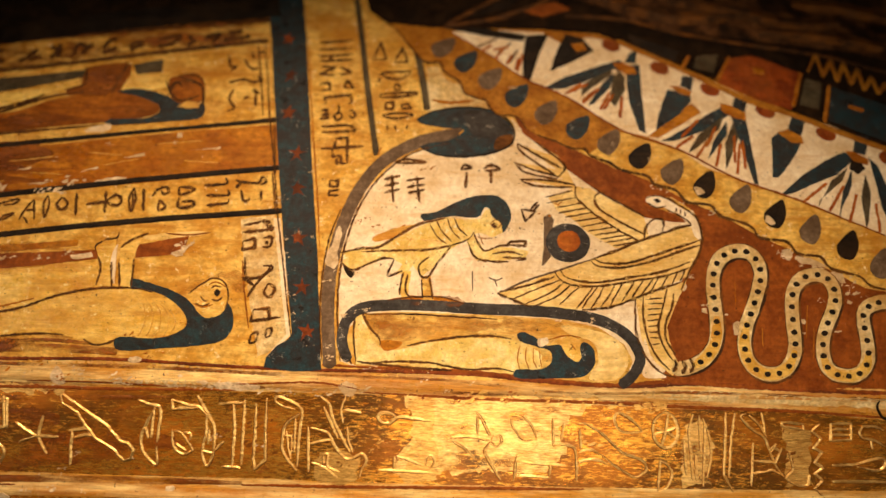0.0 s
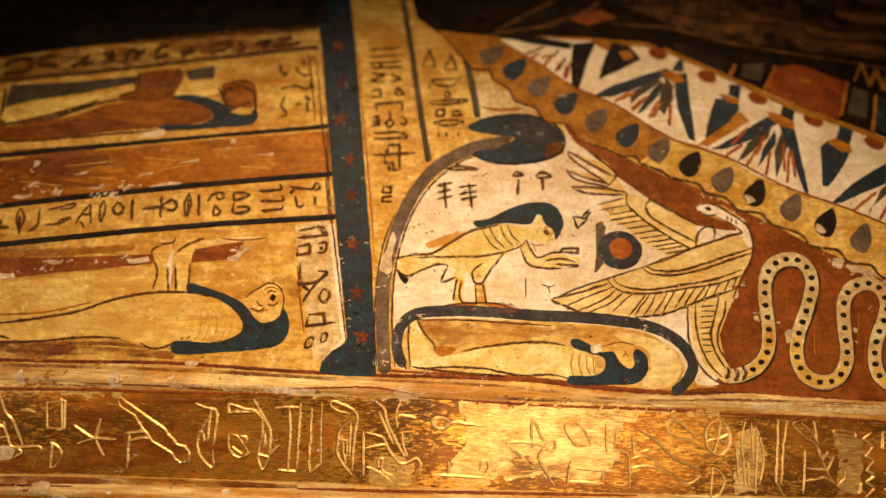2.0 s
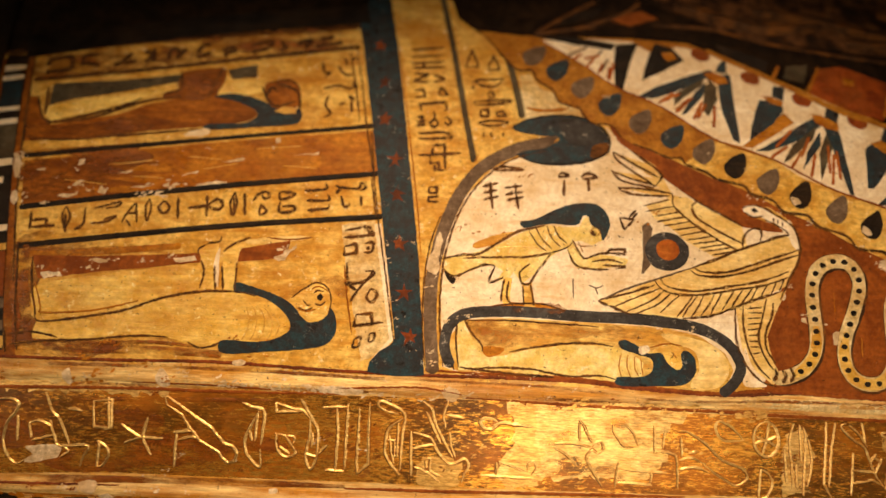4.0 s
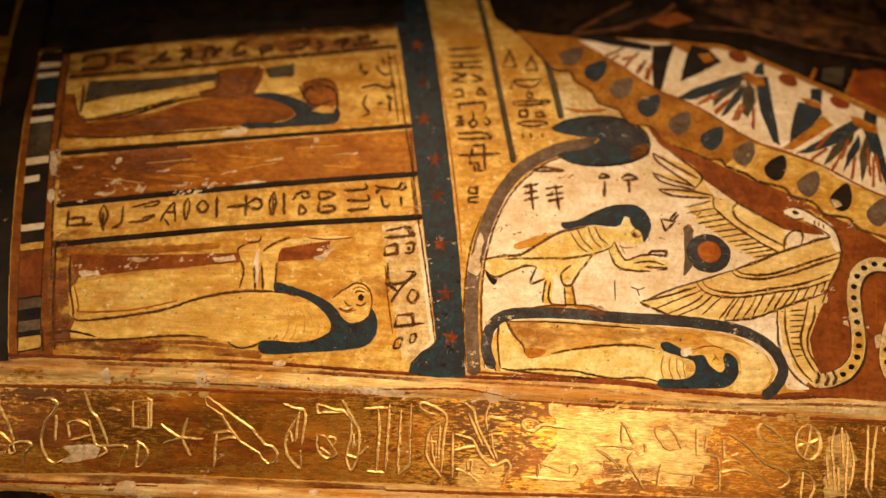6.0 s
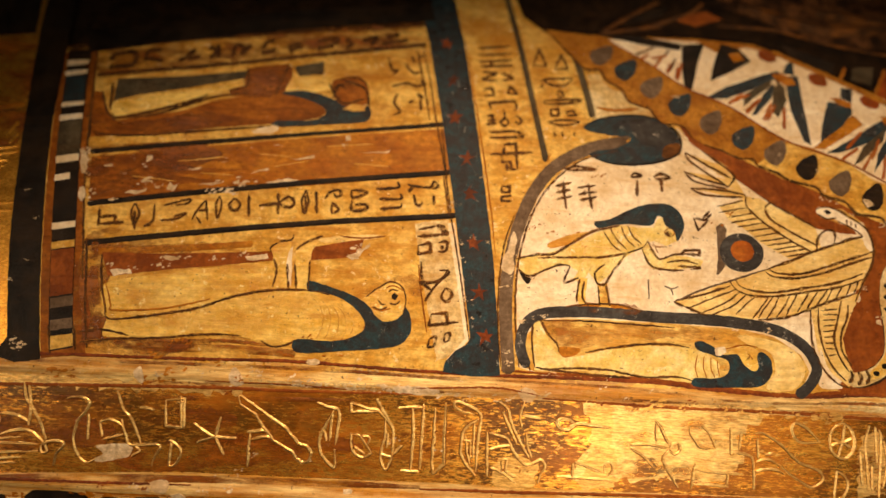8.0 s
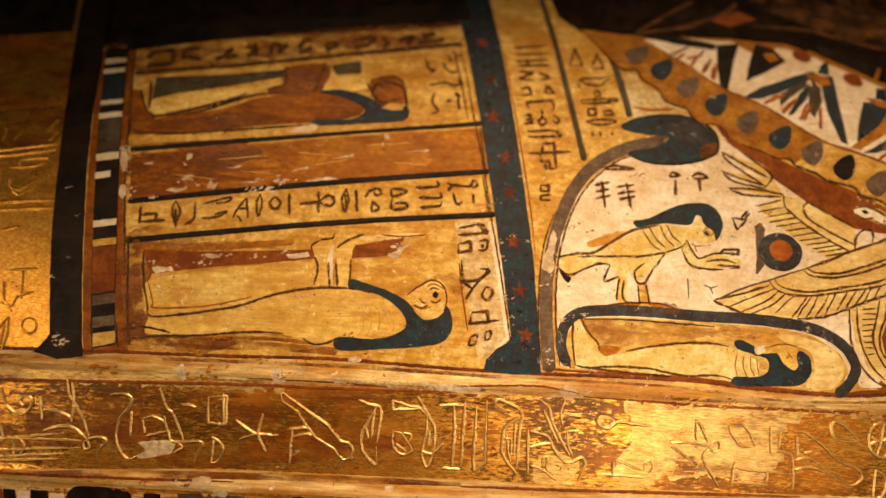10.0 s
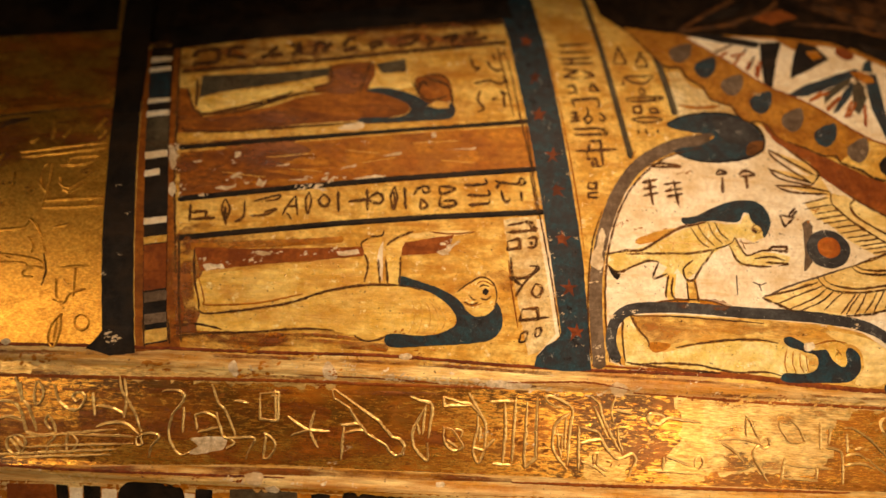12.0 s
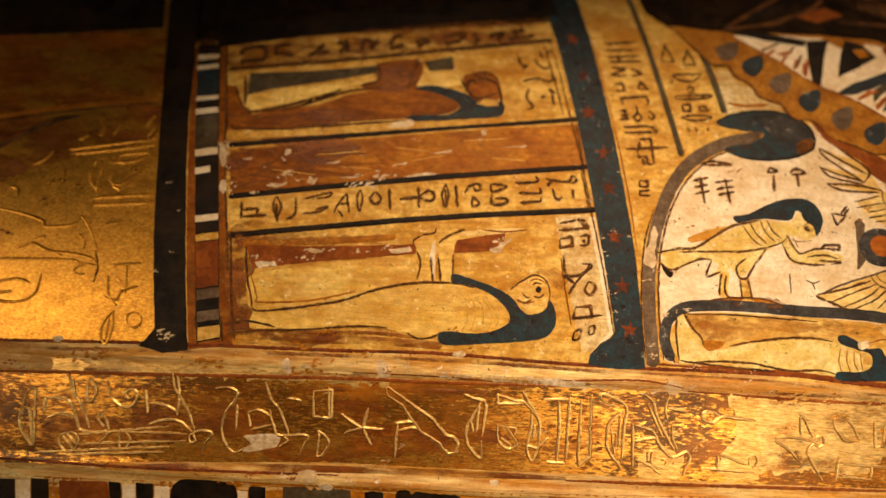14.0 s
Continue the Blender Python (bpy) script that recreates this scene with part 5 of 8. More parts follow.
stroke("outline", "ink", panel, 4, 1.23, [(-232.8, 1162.1), (-233.1, 1165), (-227.2, 1168.9), (-219.8, 1170.3), (-219.1, 1173.7)], [(-230.8, 1157.8), (-227.8, 1150.7), (-229.6, 1139.9)], [(-221.5, 1154.6), (-219.2, 1139.6)], [(-216.5, 1163.9), (-210.3, 1168.9), (-199.5, 1173.8)], [(-216.3, 1154.8), (-214, 1139.1)], [(-206.8, 1157.1), (-206.2, 1139.5)])
stroke("outline", "ink", panel, 4, 1.40, [(-338, 1124.2), (-334.9, 1115.1), (-316.4, 1116.7), (-294.4, 1120.5), (-276.3, 1124.6), (-258.4, 1131.4), (-236.7, 1136.7), (-218.4, 1138.6), (-203.5, 1138.5), (-192.3, 1136.5)])
stroke("outline", "ink", panel, 4, 1.23, [(-351.8, 1099.3), (-329.7, 1102.5), (-300.1, 1104.6), (-278.2, 1107.4), (-259.8, 1108.6), (-246.9, 1108.2)])
stroke("outline", "orange", panel, 3, 1.23, [(-340.1, 1139.3), (-334.2, 1124.4), (-331.8, 1120.2), (-298.5, 1123.2), (-269.5, 1130.2)])
fill("wig", "blue", panel, 4, [(-206.7, 1144.4), (-196.5, 1142.7), (-181.4, 1138.4), (-171.8, 1134.2), (-166, 1130.2), (-161.2, 1124.4), (-154.4, 1121.1), (-147.4, 1125), (-143.4, 1131.2), (-139, 1125.3), (-138.1, 1117.3), (-141, 1110.8), (-148, 1106.3), (-164.2, 1103.5), (-182.3, 1101.9), (-210.2, 1099.6), (-211.6, 1107.7), (-190, 1107.6), (-177.4, 1110.3), (-169.4, 1114.8), (-168.2, 1119.8), (-172.4, 1126.4), (-182.8, 1133.7), (-196.1, 1137.8), (-206.1, 1138.4)], 1, label="dark blue painted wig")
fill("face", "goldpaint", panel, 4.5, [(-170.1, 1135.3), (-161.3, 1141), (-152.4, 1145.7), (-145.6, 1142.8), (-142.9, 1134.7), (-144.5, 1126.5), (-152.6, 1121.6), (-160.2, 1125.1), (-166, 1130.2)], 1)
stroke("outline", "ink", panel, 5, 0.91, [(-168.7, 1136.1), (-161.4, 1141.8), (-152.5, 1146.4), (-145.6, 1143.5), (-142.5, 1135.4), (-143.9, 1127.2)])
fill("eye", "black", panel, 5, [(-151.9, 1138.2), (-149.8, 1139.8), (-147.5, 1137.7), (-149.5, 1135.1), (-151.8, 1136.1)], 1)
stroke("outline", "orange", panel, 5, 0.98, [(-165.3, 1130.2), (-158.5, 1128), (-152.1, 1129.7)], [(-155.9, 1142.3), (-150.5, 1144), (-144, 1140.7)])
stroke("collar_line", "amber", panel, 3.5, 0.70, [(-202, 1133.9), (-197.5, 1128.8), (-195.6, 1122.9), (-195.7, 1115.8), (-198.9, 1108.6)], [(-196.8, 1132.7), (-192.3, 1127.6), (-190.3, 1121.7), (-190.9, 1114.6), (-193.7, 1108.5)], [(-191.5, 1131.6), (-187, 1126.4), (-185.1, 1120.5), (-185.4, 1114.1), (-188.2, 1108.4)], [(-186.2, 1129.3), (-181.8, 1124.9), (-179.9, 1119.7), (-180.2, 1113.7), (-182.8, 1109.3)], [(-181.6, 1126.7), (-177.6, 1123.3), (-175.5, 1118.8), (-175.9, 1114.5), (-177.9, 1111.3)])
stroke("outline", "ink", panel, 3, 1.09, [(-233.8, 1105.6), (-226.2, 1102.4), (-217.2, 1104.2), (-211.9, 1107.3)])
stroke("varnish_stain", "red", panel, 1.5, 2.11, [(-355.7, 1148.7), (-352.1, 1130.8), (-347.9, 1116.6), (-347.6, 1102.4)])
stroke("varnish_stain", "umber", panel, 1.6, 1.75, [(-349.6, 1106.5), (-337.6, 1106.4), (-326.3, 1105.5), (-314.9, 1103.9)])
fill("bare_wash", "creamgold", panel, 1.4, [(-203, 1171.8), (-177.1, 1175.5), (-158.3, 1175.5), (-173, 1172), (-195.3, 1169.5)], 1)
stroke("worn_line", "brown", panel, 2.2, 1.05, [(-135.5, 1158.3), (-132.9, 1140.5), (-127.9, 1115.9)], [(-188.3, 1174.2), (-173.2, 1173.4), (-158.3, 1175.5)])
fill("varnish_stain", "wash", panel, 1.7, [(-357.6, 1159.6), (-326.6, 1161.7), (-335.5, 1146), (-341.7, 1124.1), (-315.6, 1110.3), (-278.6, 1111.3), (-233.9, 1107), (-277.3, 1097.9), (-347.9, 1098.1)], 1)
fill("varnish_stain", "wash", panel, 1.7, [(-170.4, 1138.9), (-154.5, 1149.6), (-136.2, 1151.1), (-132.8, 1138.7), (-138.7, 1138.5), (-148.9, 1147.7), (-164.8, 1139.1)], 1)
fill("varnish_stain", "wash", panel, 1.7, [(-326.5, 1161), (-274, 1166.2), (-236.6, 1169.3), (-236, 1164.2), (-284.5, 1160.2), (-322.2, 1158.2)], 1)
fill("varnish_stain", "deepwash", panel, 1.9, [(-358.1, 1157.8), (-349.7, 1158.1), (-348.7, 1138.1), (-343.4, 1116.8), (-333.5, 1103), (-336.6, 1097.6), (-349.5, 1098.7)], 1)
stroke("varnish_stain", "deepwash", panel, 1.9, 2.46, [(-340.9, 1102.7), (-296.2, 1102.7), (-255.7, 1104.6), (-222.5, 1102.6)])
stroke("outline", "ink", panel, 5, 0.91, [(-163.8, 1130.3), (-158.6, 1128.7), (-154.3, 1130.3)], [(-154.2, 1139.9), (-151.4, 1141.5), (-147.6, 1140.6)], [(-153, 1133.2), (-149.3, 1132.3), (-146.2, 1134.9)], [(-160.5, 1135), (-157.4, 1132), (-155.2, 1132.4)])

stroke("varnish_stain", "umber", panel, 2.9, 1.5, [(-356.7, 1165.2), (-353.6, 1145.2), (-351.1, 1123.6), (-346.9, 1096.0)], [(-344.7, 1155.8), (-342.3, 1138.4), (-336.8, 1118.6)], [(-352.5, 1105.7), (-337.8, 1107.8), (-320.6, 1105.1)])
stroke("varnish_stain", "deepwash", panel, 2.9, 5.0, [(-350.7, 1163.6), (-347.2, 1138.2), (-341.9, 1116.9), (-340.4, 1098.4)], [(-333.0, 1098.8), (-292.1, 1098.6), (-255.3, 1099.7), (-211.3, 1098.9)], taper=0)

fill("varnish_stain", "deepwash", panel, 0.8, [(-358.6, 1165.1), (-305.2, 1171.1), (-274.4, 1168.7), (-284.4, 1159.1), (-329.4, 1155.4), (-338.1, 1138.6), (-338.9, 1117.0), (-307.5, 1104.3), (-266.6, 1102.0), (-348.1, 1093.4)], 1)
fill("varnish_stain", "deepwash", panel, 1.9, [(-368.3, 1228.9), (-329.3, 1233.7), (-298.0, 1237.0), (-284.8, 1230.7), (-310.1, 1218.5), (-293.7, 1215.3), (-330.9, 1205.2), (-360.4, 1200.1)], 1)

# offering panel: upper wrapped figure
fill("figure_band", "olive", panel, 2, [(-360.7, 1277.9), (-308.4, 1282.2), (-266.2, 1288.4), (-265.1, 1283), (-306.3, 1273.4), (-345.6, 1265.7), (-359.5, 1260.9)], label="olive grey painted band")
fill("leg_wrapping", "goldpaint", panel, 2, [(-359.4, 1260.5), (-341.1, 1264.6), (-305.9, 1271.7), (-266.4, 1279.4), (-263.4, 1275.1), (-285.1, 1270.7), (-311.6, 1261.5), (-334, 1253), (-355.4, 1249.2), (-360, 1254.1)])
fill("figure", "brown", panel, 2.2, [(-365.2, 1237.2), (-356.3, 1245), (-329.4, 1251), (-306.3, 1256.2), (-283.8, 1264.7), (-256.3, 1270.1), (-238.3, 1271.7), (-221.4, 1268.1), (-208.3, 1261.4), (-209.5, 1255.9), (-220.9, 1252.1), (-244.4, 1248.6), (-299.2, 1242.3), (-338, 1236.6)], 1, label="red brown wrapped painted figure")
fill("arm", "brown", panel, 2.6, [(-265.8, 1286.6), (-252.3, 1291.7), (-235.9, 1293.2), (-235, 1283.3), (-239.5, 1271.7), (-263.8, 1270.7)])
fill("figure", "brown", panel, 2.15, [(-375.9, 1267.4), (-369.3, 1267.7), (-362.5, 1253.7), (-354.3, 1246.4), (-324.2, 1248.2), (-292.7, 1254.7), (-286.6, 1244.0), (-330.6, 1237.1), (-369.1, 1234.1)], label="warm brown painted ground below the wrapped legs")
fill("arm", "brown", panel, 2.65, [(-268.8, 1289.8), (-255.8, 1292.7), (-238.8, 1294.9), (-242.6, 1278.8), (-244.7, 1269.4), (-276.0, 1267.9), (-279.3, 1272.6), (-267.5, 1276.7)])
stroke("outline", "umber", panel, 2.9, 1.5, [(-376.1, 1268.3), (-369.5, 1233.7)], [(-268.8, 1289.8), (-265.8, 1276.8), (-278.4, 1271.8)], [(-238.8, 1294.9), (-242.6, 1278.8), (-244.7, 1269.4)], [(-369.3, 1267.7), (-362.5, 1253.7), (-354.3, 1246.4)])
fill("figure_band", "olive", panel, 2, [(-235, 1292.8), (-213.8, 1297.8), (-212.6, 1287.8), (-230.5, 1285.8)])
fill("pale_patch", "goldpaint", panel, 2.4, [(-238.2, 1283.2), (-208, 1287.1), (-204.4, 1276.6), (-218, 1272.6), (-237.9, 1271.8)])
fill("wig", "blue", panel, 3, [(-240.3, 1271.7), (-224.4, 1274.1), (-205.4, 1269.6), (-193.7, 1263.3), (-182.2, 1261.2), (-177.8, 1264.8), (-175, 1258.6), (-179.2, 1253), (-196.8, 1250.6), (-240, 1246.7), (-240.7, 1250.8), (-217, 1252.2), (-207.3, 1257.2), (-209.7, 1262.6), (-223.4, 1268)], 1, label="dark painted wig")
fill("face", "brown", panel, 3.5, [(-204.4, 1276.6), (-204.5, 1283.3), (-195.3, 1285), (-189.5, 1287.5), (-182.5, 1284.2), (-178.2, 1275.5), (-178.8, 1266.9), (-186.3, 1262.3), (-193.7, 1263.3), (-201.2, 1268.1)], 1)
stroke("outline", "ink", panel, 4, 1.09, [(-203.7, 1277.5), (-194.7, 1280.6), (-184.3, 1279.2)], [(-200.7, 1268.1), (-192.8, 1265.9), (-181.2, 1269.8)], [(-201.3, 1283.4), (-193.4, 1286), (-182.9, 1283.7), (-178.9, 1277.7)])
stroke("outline", "ink", panel, 3, 2.07, [(-360, 1254.1), (-363.5, 1274.7)], [(-358, 1251.2), (-353.2, 1248.4), (-337.8, 1252), (-307.5, 1261.2), (-292.6, 1267.8)])
stroke("outline", "umber", panel, 3, 1.75, [(-355.1, 1247.9), (-329.5, 1251.4), (-307.1, 1259.5), (-286.4, 1267.2), (-264.6, 1270.7)])
stroke("outline", "umber", panel, 3, 1.40, [(-365, 1236.4), (-337.9, 1236.2), (-298.8, 1240.6), (-244.1, 1247)])
fill("cheek", "ochre", panel, 3.8, [(-195.3, 1261.4), (-189.4, 1265.5), (-182.1, 1265.0), (-179.6, 1260.8), (-187.6, 1260.0)])
stroke("outline", "umber", panel, 4, 1.6, [(-207.4, 1280.4), (-202.6, 1272.7), (-196.6, 1265.6)], [(-198.0, 1283.1), (-188.1, 1281.3), (-179.8, 1275.1), (-177.2, 1262.2)], [(-203.3, 1269.6), (-200.4, 1279.9), (-195.0, 1276.6)])
fill("varnish_stain", "deepwash", panel, 2.5, [(-369.6, 1256.4), (-356.2, 1245.5), (-324.3, 1249.0), (-293.0, 1256.8), (-276.2, 1251.2), (-291.1, 1241.3), (-330.6, 1237.1), (-365.7, 1235.5)], 1)
fill("varnish_stain", "deepwash", panel, 2.75, [(-267.4, 1284.4), (-239.1, 1292.5), (-236.2, 1281.3), (-245.5, 1269.8), (-266.7, 1268.8)], 1)
# Rust stain; part of the field's dim left side is put into its colour.
fill("varnish_stain", "deepwash", panel, 1.8, [(-364.4, 1218.5), (-328.9, 1224.9), (-293.8, 1229.8), (-273.6, 1225.8), (-295.9, 1213.7), (-310.4, 1204.4), (-333.2, 1199.4), (-360.7, 1195.0)], 1)
fill("field_strip", "ochre", panel, 2.4, [(-365.3, 1233.1), (-298.1, 1237.4), (-243.6, 1244.1), (-133.7, 1255.7), (-133.6, 1253.6), (-243, 1240.5), (-297.4, 1234.2), (-363.9, 1227.5)])
fill("gesso_chip", "white", panel, 3, [(-257.2, 1242.3), (-247.9, 1246), (-239.3, 1247.2), (-239.4, 1242.6), (-249, 1241)], 1)
stroke("hieroglyph", "ink", panel, 3, 1.47, [(-166.5, 1303.1), (-163.5, 1294), (-159.2, 1292.8), (-163, 1289.5)], [(-154.4, 1299), (-148.9, 1292.4), (-142.6, 1291.7)], [(-150.1, 1306.2), (-147.4, 1299.3)], [(-145.8, 1304), (-139.7, 1306.6)])
stroke("hieroglyph", "ink", panel, 3, 1.47, [(-162.1, 1280.6), (-152.1, 1283.2), (-143.8, 1281.4), (-137.9, 1284.7)], [(-142.1, 1285.9), (-137.7, 1281.7)])
stroke("hieroglyph", "ink", panel, 3, 1.47, [(-157.9, 1275.1), (-159.6, 1267.7), (-154.9, 1261.5), (-159.9, 1258.8)], [(-149.6, 1268.5), (-145.7, 1270)], [(-144.1, 1274.8), (-139.8, 1272.8), (-143.3, 1275.7)], [(-141.4, 1271.5), (-140.3, 1263)])
stroke("hieroglyph", "ink", panel, 2.6, 3.1, [(-369.3, 1292.2), (-369.4, 1296.9), (-354.6, 1299.5), (-351.7, 1289.3)], [(-370.2, 1286.6), (-351.7, 1289.3)], taper=0)
stroke("hieroglyph", "ink", panel, 2.6, 3.1, [(-343.9, 1292.4), (-344.6, 1300.9), (-335.0, 1302.3)], [(-342.2, 1294.8), (-331.3, 1293.0)], taper=0)
stroke("hieroglyph", "ink", panel, 2.6, 3.1, [(-320.9, 1293.9), (-315.1, 1297.4), (-309.8, 1304.3)], [(-313.6, 1295.6), (-304.7, 1298.4)], taper=0)
stroke("hieroglyph", "ink", panel, 2.6, 3.1, [(-300.3, 1306.2), (-293.9, 1303.1), (-298.2, 1296.8)], [(-294.3, 1308.9), (-291.9, 1297.1)], taper=0)
stroke("hieroglyph", "ink", panel, 2.6, 3.1, [(-281.6, 1299.4), (-280.6, 1308.6), (-274.1, 1306.9)], [(-275.5, 1300.7), (-270.1, 1310.0)], taper=0)
stroke("hieroglyph", "ink", panel, 2.6, 3.1, [(-261.2, 1305.6), (-257.6, 1312.6), (-252.6, 1313.8)], [(-260.9, 1302.8), (-250.7, 1306.1)], taper=0)
stroke("hieroglyph", "ink", panel, 2.6, 3.1, [(-242.4, 1307.9), (-235.4, 1311.7), (-232.6, 1307.0)], [(-240.9, 1305.1), (-231.9, 1309.4)], taper=0)
stroke("hieroglyph", "ink", panel, 2.6, 3.1, [(-221.6, 1314.3), (-206.0, 1317.5), (-208.7, 1311.5)], [(-220.0, 1308.0), (-208.7, 1311.0)], taper=0)
stroke("hieroglyph", "ink", panel, 2.6, 3.1, [(-200.4, 1317.3), (-195.6, 1313.6), (-198.9, 1309.1)], [(-187.2, 1315.9), (-177.1, 1320.4), (-181.2, 1312.8)], taper=0)
stroke("hieroglyph", "ink", panel, 2.6, 3.1, [(-172.8, 1314.7), (-153.6, 1318.6)], [(-170.7, 1320.2), (-160.0, 1323.2)], taper=0)
# Dark painted band; the shade on the panel's top edge is in its colour.
fill("dark_strip", "black", panel, 3.4, [(-388.5, 1298.0), (-342.3, 1306.8), (-283.8, 1317.2), (-215.8, 1327.0), (-133.7, 1336.8), (-139.5, 1353.5), (-216.7, 1344.1), (-286.0, 1334.4), (-345.7, 1324.5), (-394.2, 1316.3)], label="nearly black painted strip above the panel, with shade in its colour")
# The lid further up lies in shade; that dimness is put into the colour.
fill("upper_lid", "darkwood", panel, 3.2, [(-396.1, 1315.3), (-345.5, 1323.5), (-285.9, 1333.4), (-216.6, 1343.1), (-138.2, 1352.5), (-140.1, 1387.1), (-290.9, 1370.2), (-410.0, 1350.6)], label="dark upper part of the lid, shade put into its colour")
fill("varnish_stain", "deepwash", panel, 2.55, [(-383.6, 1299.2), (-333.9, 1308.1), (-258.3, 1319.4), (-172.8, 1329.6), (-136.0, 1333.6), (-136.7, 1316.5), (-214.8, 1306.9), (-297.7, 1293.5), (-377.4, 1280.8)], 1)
# Deepens the gilded panel's dim top: shade put into a near-black fill.
fill("dark_strip", "black", gilded_panel, 0.9, [(-612.7, 1298.0), (-516.2, 1304.5), (-434.8, 1312.7), (-445.3, 1354.8), (-534.1, 1348.6), (-638.8, 1339.5)], label="nearly black painted strip above the panel, with shade in its colour")
stroke("scratch", "goldpaint", panel, 2, 0.56, [(-304.4, 1219.2), (-273.4, 1223.4)], [(-250.1, 1226.9), (-226.5, 1225.6)], [(-287.9, 1212.1), (-264.4, 1211.2)], [(-203.4, 1234), (-172, 1237.1)], [(-334.4, 1207.9), (-302.8, 1205.5)], [(-183.4, 1222.9), (-160.1, 1222)], [(-237.7, 1218.4), (-214.6, 1223.4)])

fill("gesso_chip", "gesso", panel, 2.3, [(-336.7, 1196.1), (-333.1, 1198.3), (-327.6, 1198.1), (-322.4, 1199.9), (-322.8, 1197.6), (-329.6, 1195.3)], rough_edge=0.5)
fill("gesso_chip", "gesso", panel, 2.3, [(-308.7, 1199.8), (-307.4, 1205.3), (-304.0, 1202.3), (-301.7, 1203.2), (-303.6, 1199.2)], rough_edge=0.5)
fill("gesso_chip", "gesso", panel, 2.3, [(-325.9, 1217.8), (-326.1, 1222.2), (-323.1, 1223.2), (-321.7, 1218.8)], rough_edge=0.5)
fill("gesso_chip", "gesso", panel, 2.3, [(-190.9, 1238.6), (-190.7, 1242.3), (-187.9, 1242.4), (-187.8, 1239.2)], rough_edge=0.5)
fill("gesso_chip", "gesso", panel, 2.3, [(-242.7, 1207.1), (-233.2, 1209.9), (-219.8, 1210.9), (-220.8, 1209.0), (-235.0, 1207.1)], rough_edge=0.5)
fill("gesso_chip", "gesso", panel, 2.3, [(-129.9, 1217.5), (-126.0, 1220.9), (-119.8, 1221.2), (-120.2, 1218.0)], rough_edge=0.5)
fill("gesso_chip", "gesso", panel, 2.3, [(-287.0, 1203.9), (-277.6, 1206.3), (-271.7, 1206.2), (-278.5, 1204.3)], rough_edge=0.5)
fill("gesso_chip", "gesso", panel, 2.3, [(-252.9, 1213.3), (-241.5, 1217.0), (-240.6, 1215.8)], rough_edge=0.5)
fill("gesso_chip", "gesso", panel, 2.3, [(-355.8, 1214.1), (-349.0, 1216.0), (-348.3, 1214.0)], rough_edge=0.5)
fill("gesso_chip", "gesso", panel, 2.3, [(-297.8, 1213.6), (-287.6, 1216.4), (-287.0, 1214.9)], rough_edge=0.5)
fill("gesso_chip", "gesso", panel, 2.3, [(-179.7, 1230.2), (-160.2, 1232.8), (-159.8, 1231.6)], rough_edge=0.5)
fill("gesso_chip", "gesso", panel, 2.3, [(-226.4, 1224.0), (-210.9, 1227.2), (-210.4, 1225.6)], rough_edge=0.5)

# star column
fill("column_foot", "blue", column, 3.5, [(-116.7, 1091.9), (-115.3, 1098.3), (-109.2, 1105.4), (-101.5, 1109.8), (-84.1, 1110.3), (-81, 1099.9), (-80.2, 1091.2), (-97.5, 1089.7)])
for u, v in STARS_AT:
    star = [(u + 6.0 * math.cos(a * math.pi / 5 + 0.3) * (1 if a % 2 == 0 else 0.36), v + 6.2 * math.sin(a * math.pi / 5 + 0.3) * (1 if a % 2 == 0 else 0.36)) for a in range(10)]
    fill("painted_star", "star", column, 4, star, rough_edge=0.9)

# vignette: text columns
stroke("ruled_line", "olive", vignette, 2, 4.3, [(-81.8, 1370.6), (-71.1, 1323.2), (-62.9, 1281.7), (-56.1, 1248), (-52.1, 1230.1)], taper=0)
stroke("ruled_line", "olive", vignette, 2, 4.9, [(-29.7, 1312.3), (-25.5, 1296.1), (-21.3, 1276.3), (-19.1, 1263.1)], taper=0)
stroke("ruled_line", "orange", vignette, 2, 1.05, [(-111.2, 1322.1), (-99.9, 1259.3), (-89.9, 1200.2), (-85.6, 1167.1)], [(-51.7, 1230.1), (-49.3, 1235.3)])
stroke("hieroglyph", "ink", vignette, 2, 1.65, [(-101.2, 1314), (-77.2, 1317)], [(-100.1, 1308.4), (-76.7, 1310.8)], [(-99.9, 1302.8), (-75.8, 1305.2)], [(-98.9, 1299.1), (-75.8, 1301.1)], [(-91.6, 1303.1), (-90.6, 1298.6)])
stroke("hieroglyph", "ink", vignette, 2, 1.65, [(-97.5, 1294.6), (-87.2, 1294.2), (-97.3, 1289.2), (-87, 1288.3)], [(-83.9, 1294.3), (-75.6, 1291.1), (-82.9, 1288.5)])
stroke("hieroglyph", "ink", vignette, 2, 1.65, [(-97, 1281.2), (-90.1, 1282.4), (-89.2, 1277.2), (-96, 1276)], [(-79.5, 1278.5), (-77.1, 1284.3), (-72.2, 1278.8), (-79.5, 1278.5)], smooth=0)
stroke("hieroglyph", "ink", vignette, 2, 1.75, [(-90.8, 1265.9), (-92.2, 1271), (-73.7, 1273.1), (-72.8, 1267.1), (-75.2, 1266.6)], smooth=0)
stroke("hieroglyph", "ink", vignette, 2, 1.75, [(-93.4, 1260.8), (-87.9, 1261.8)], [(-93.3, 1257.8), (-87, 1258.5)], [(-90.3, 1262.6), (-89.3, 1255.1)], [(-94, 1254.9), (-86.9, 1256)])
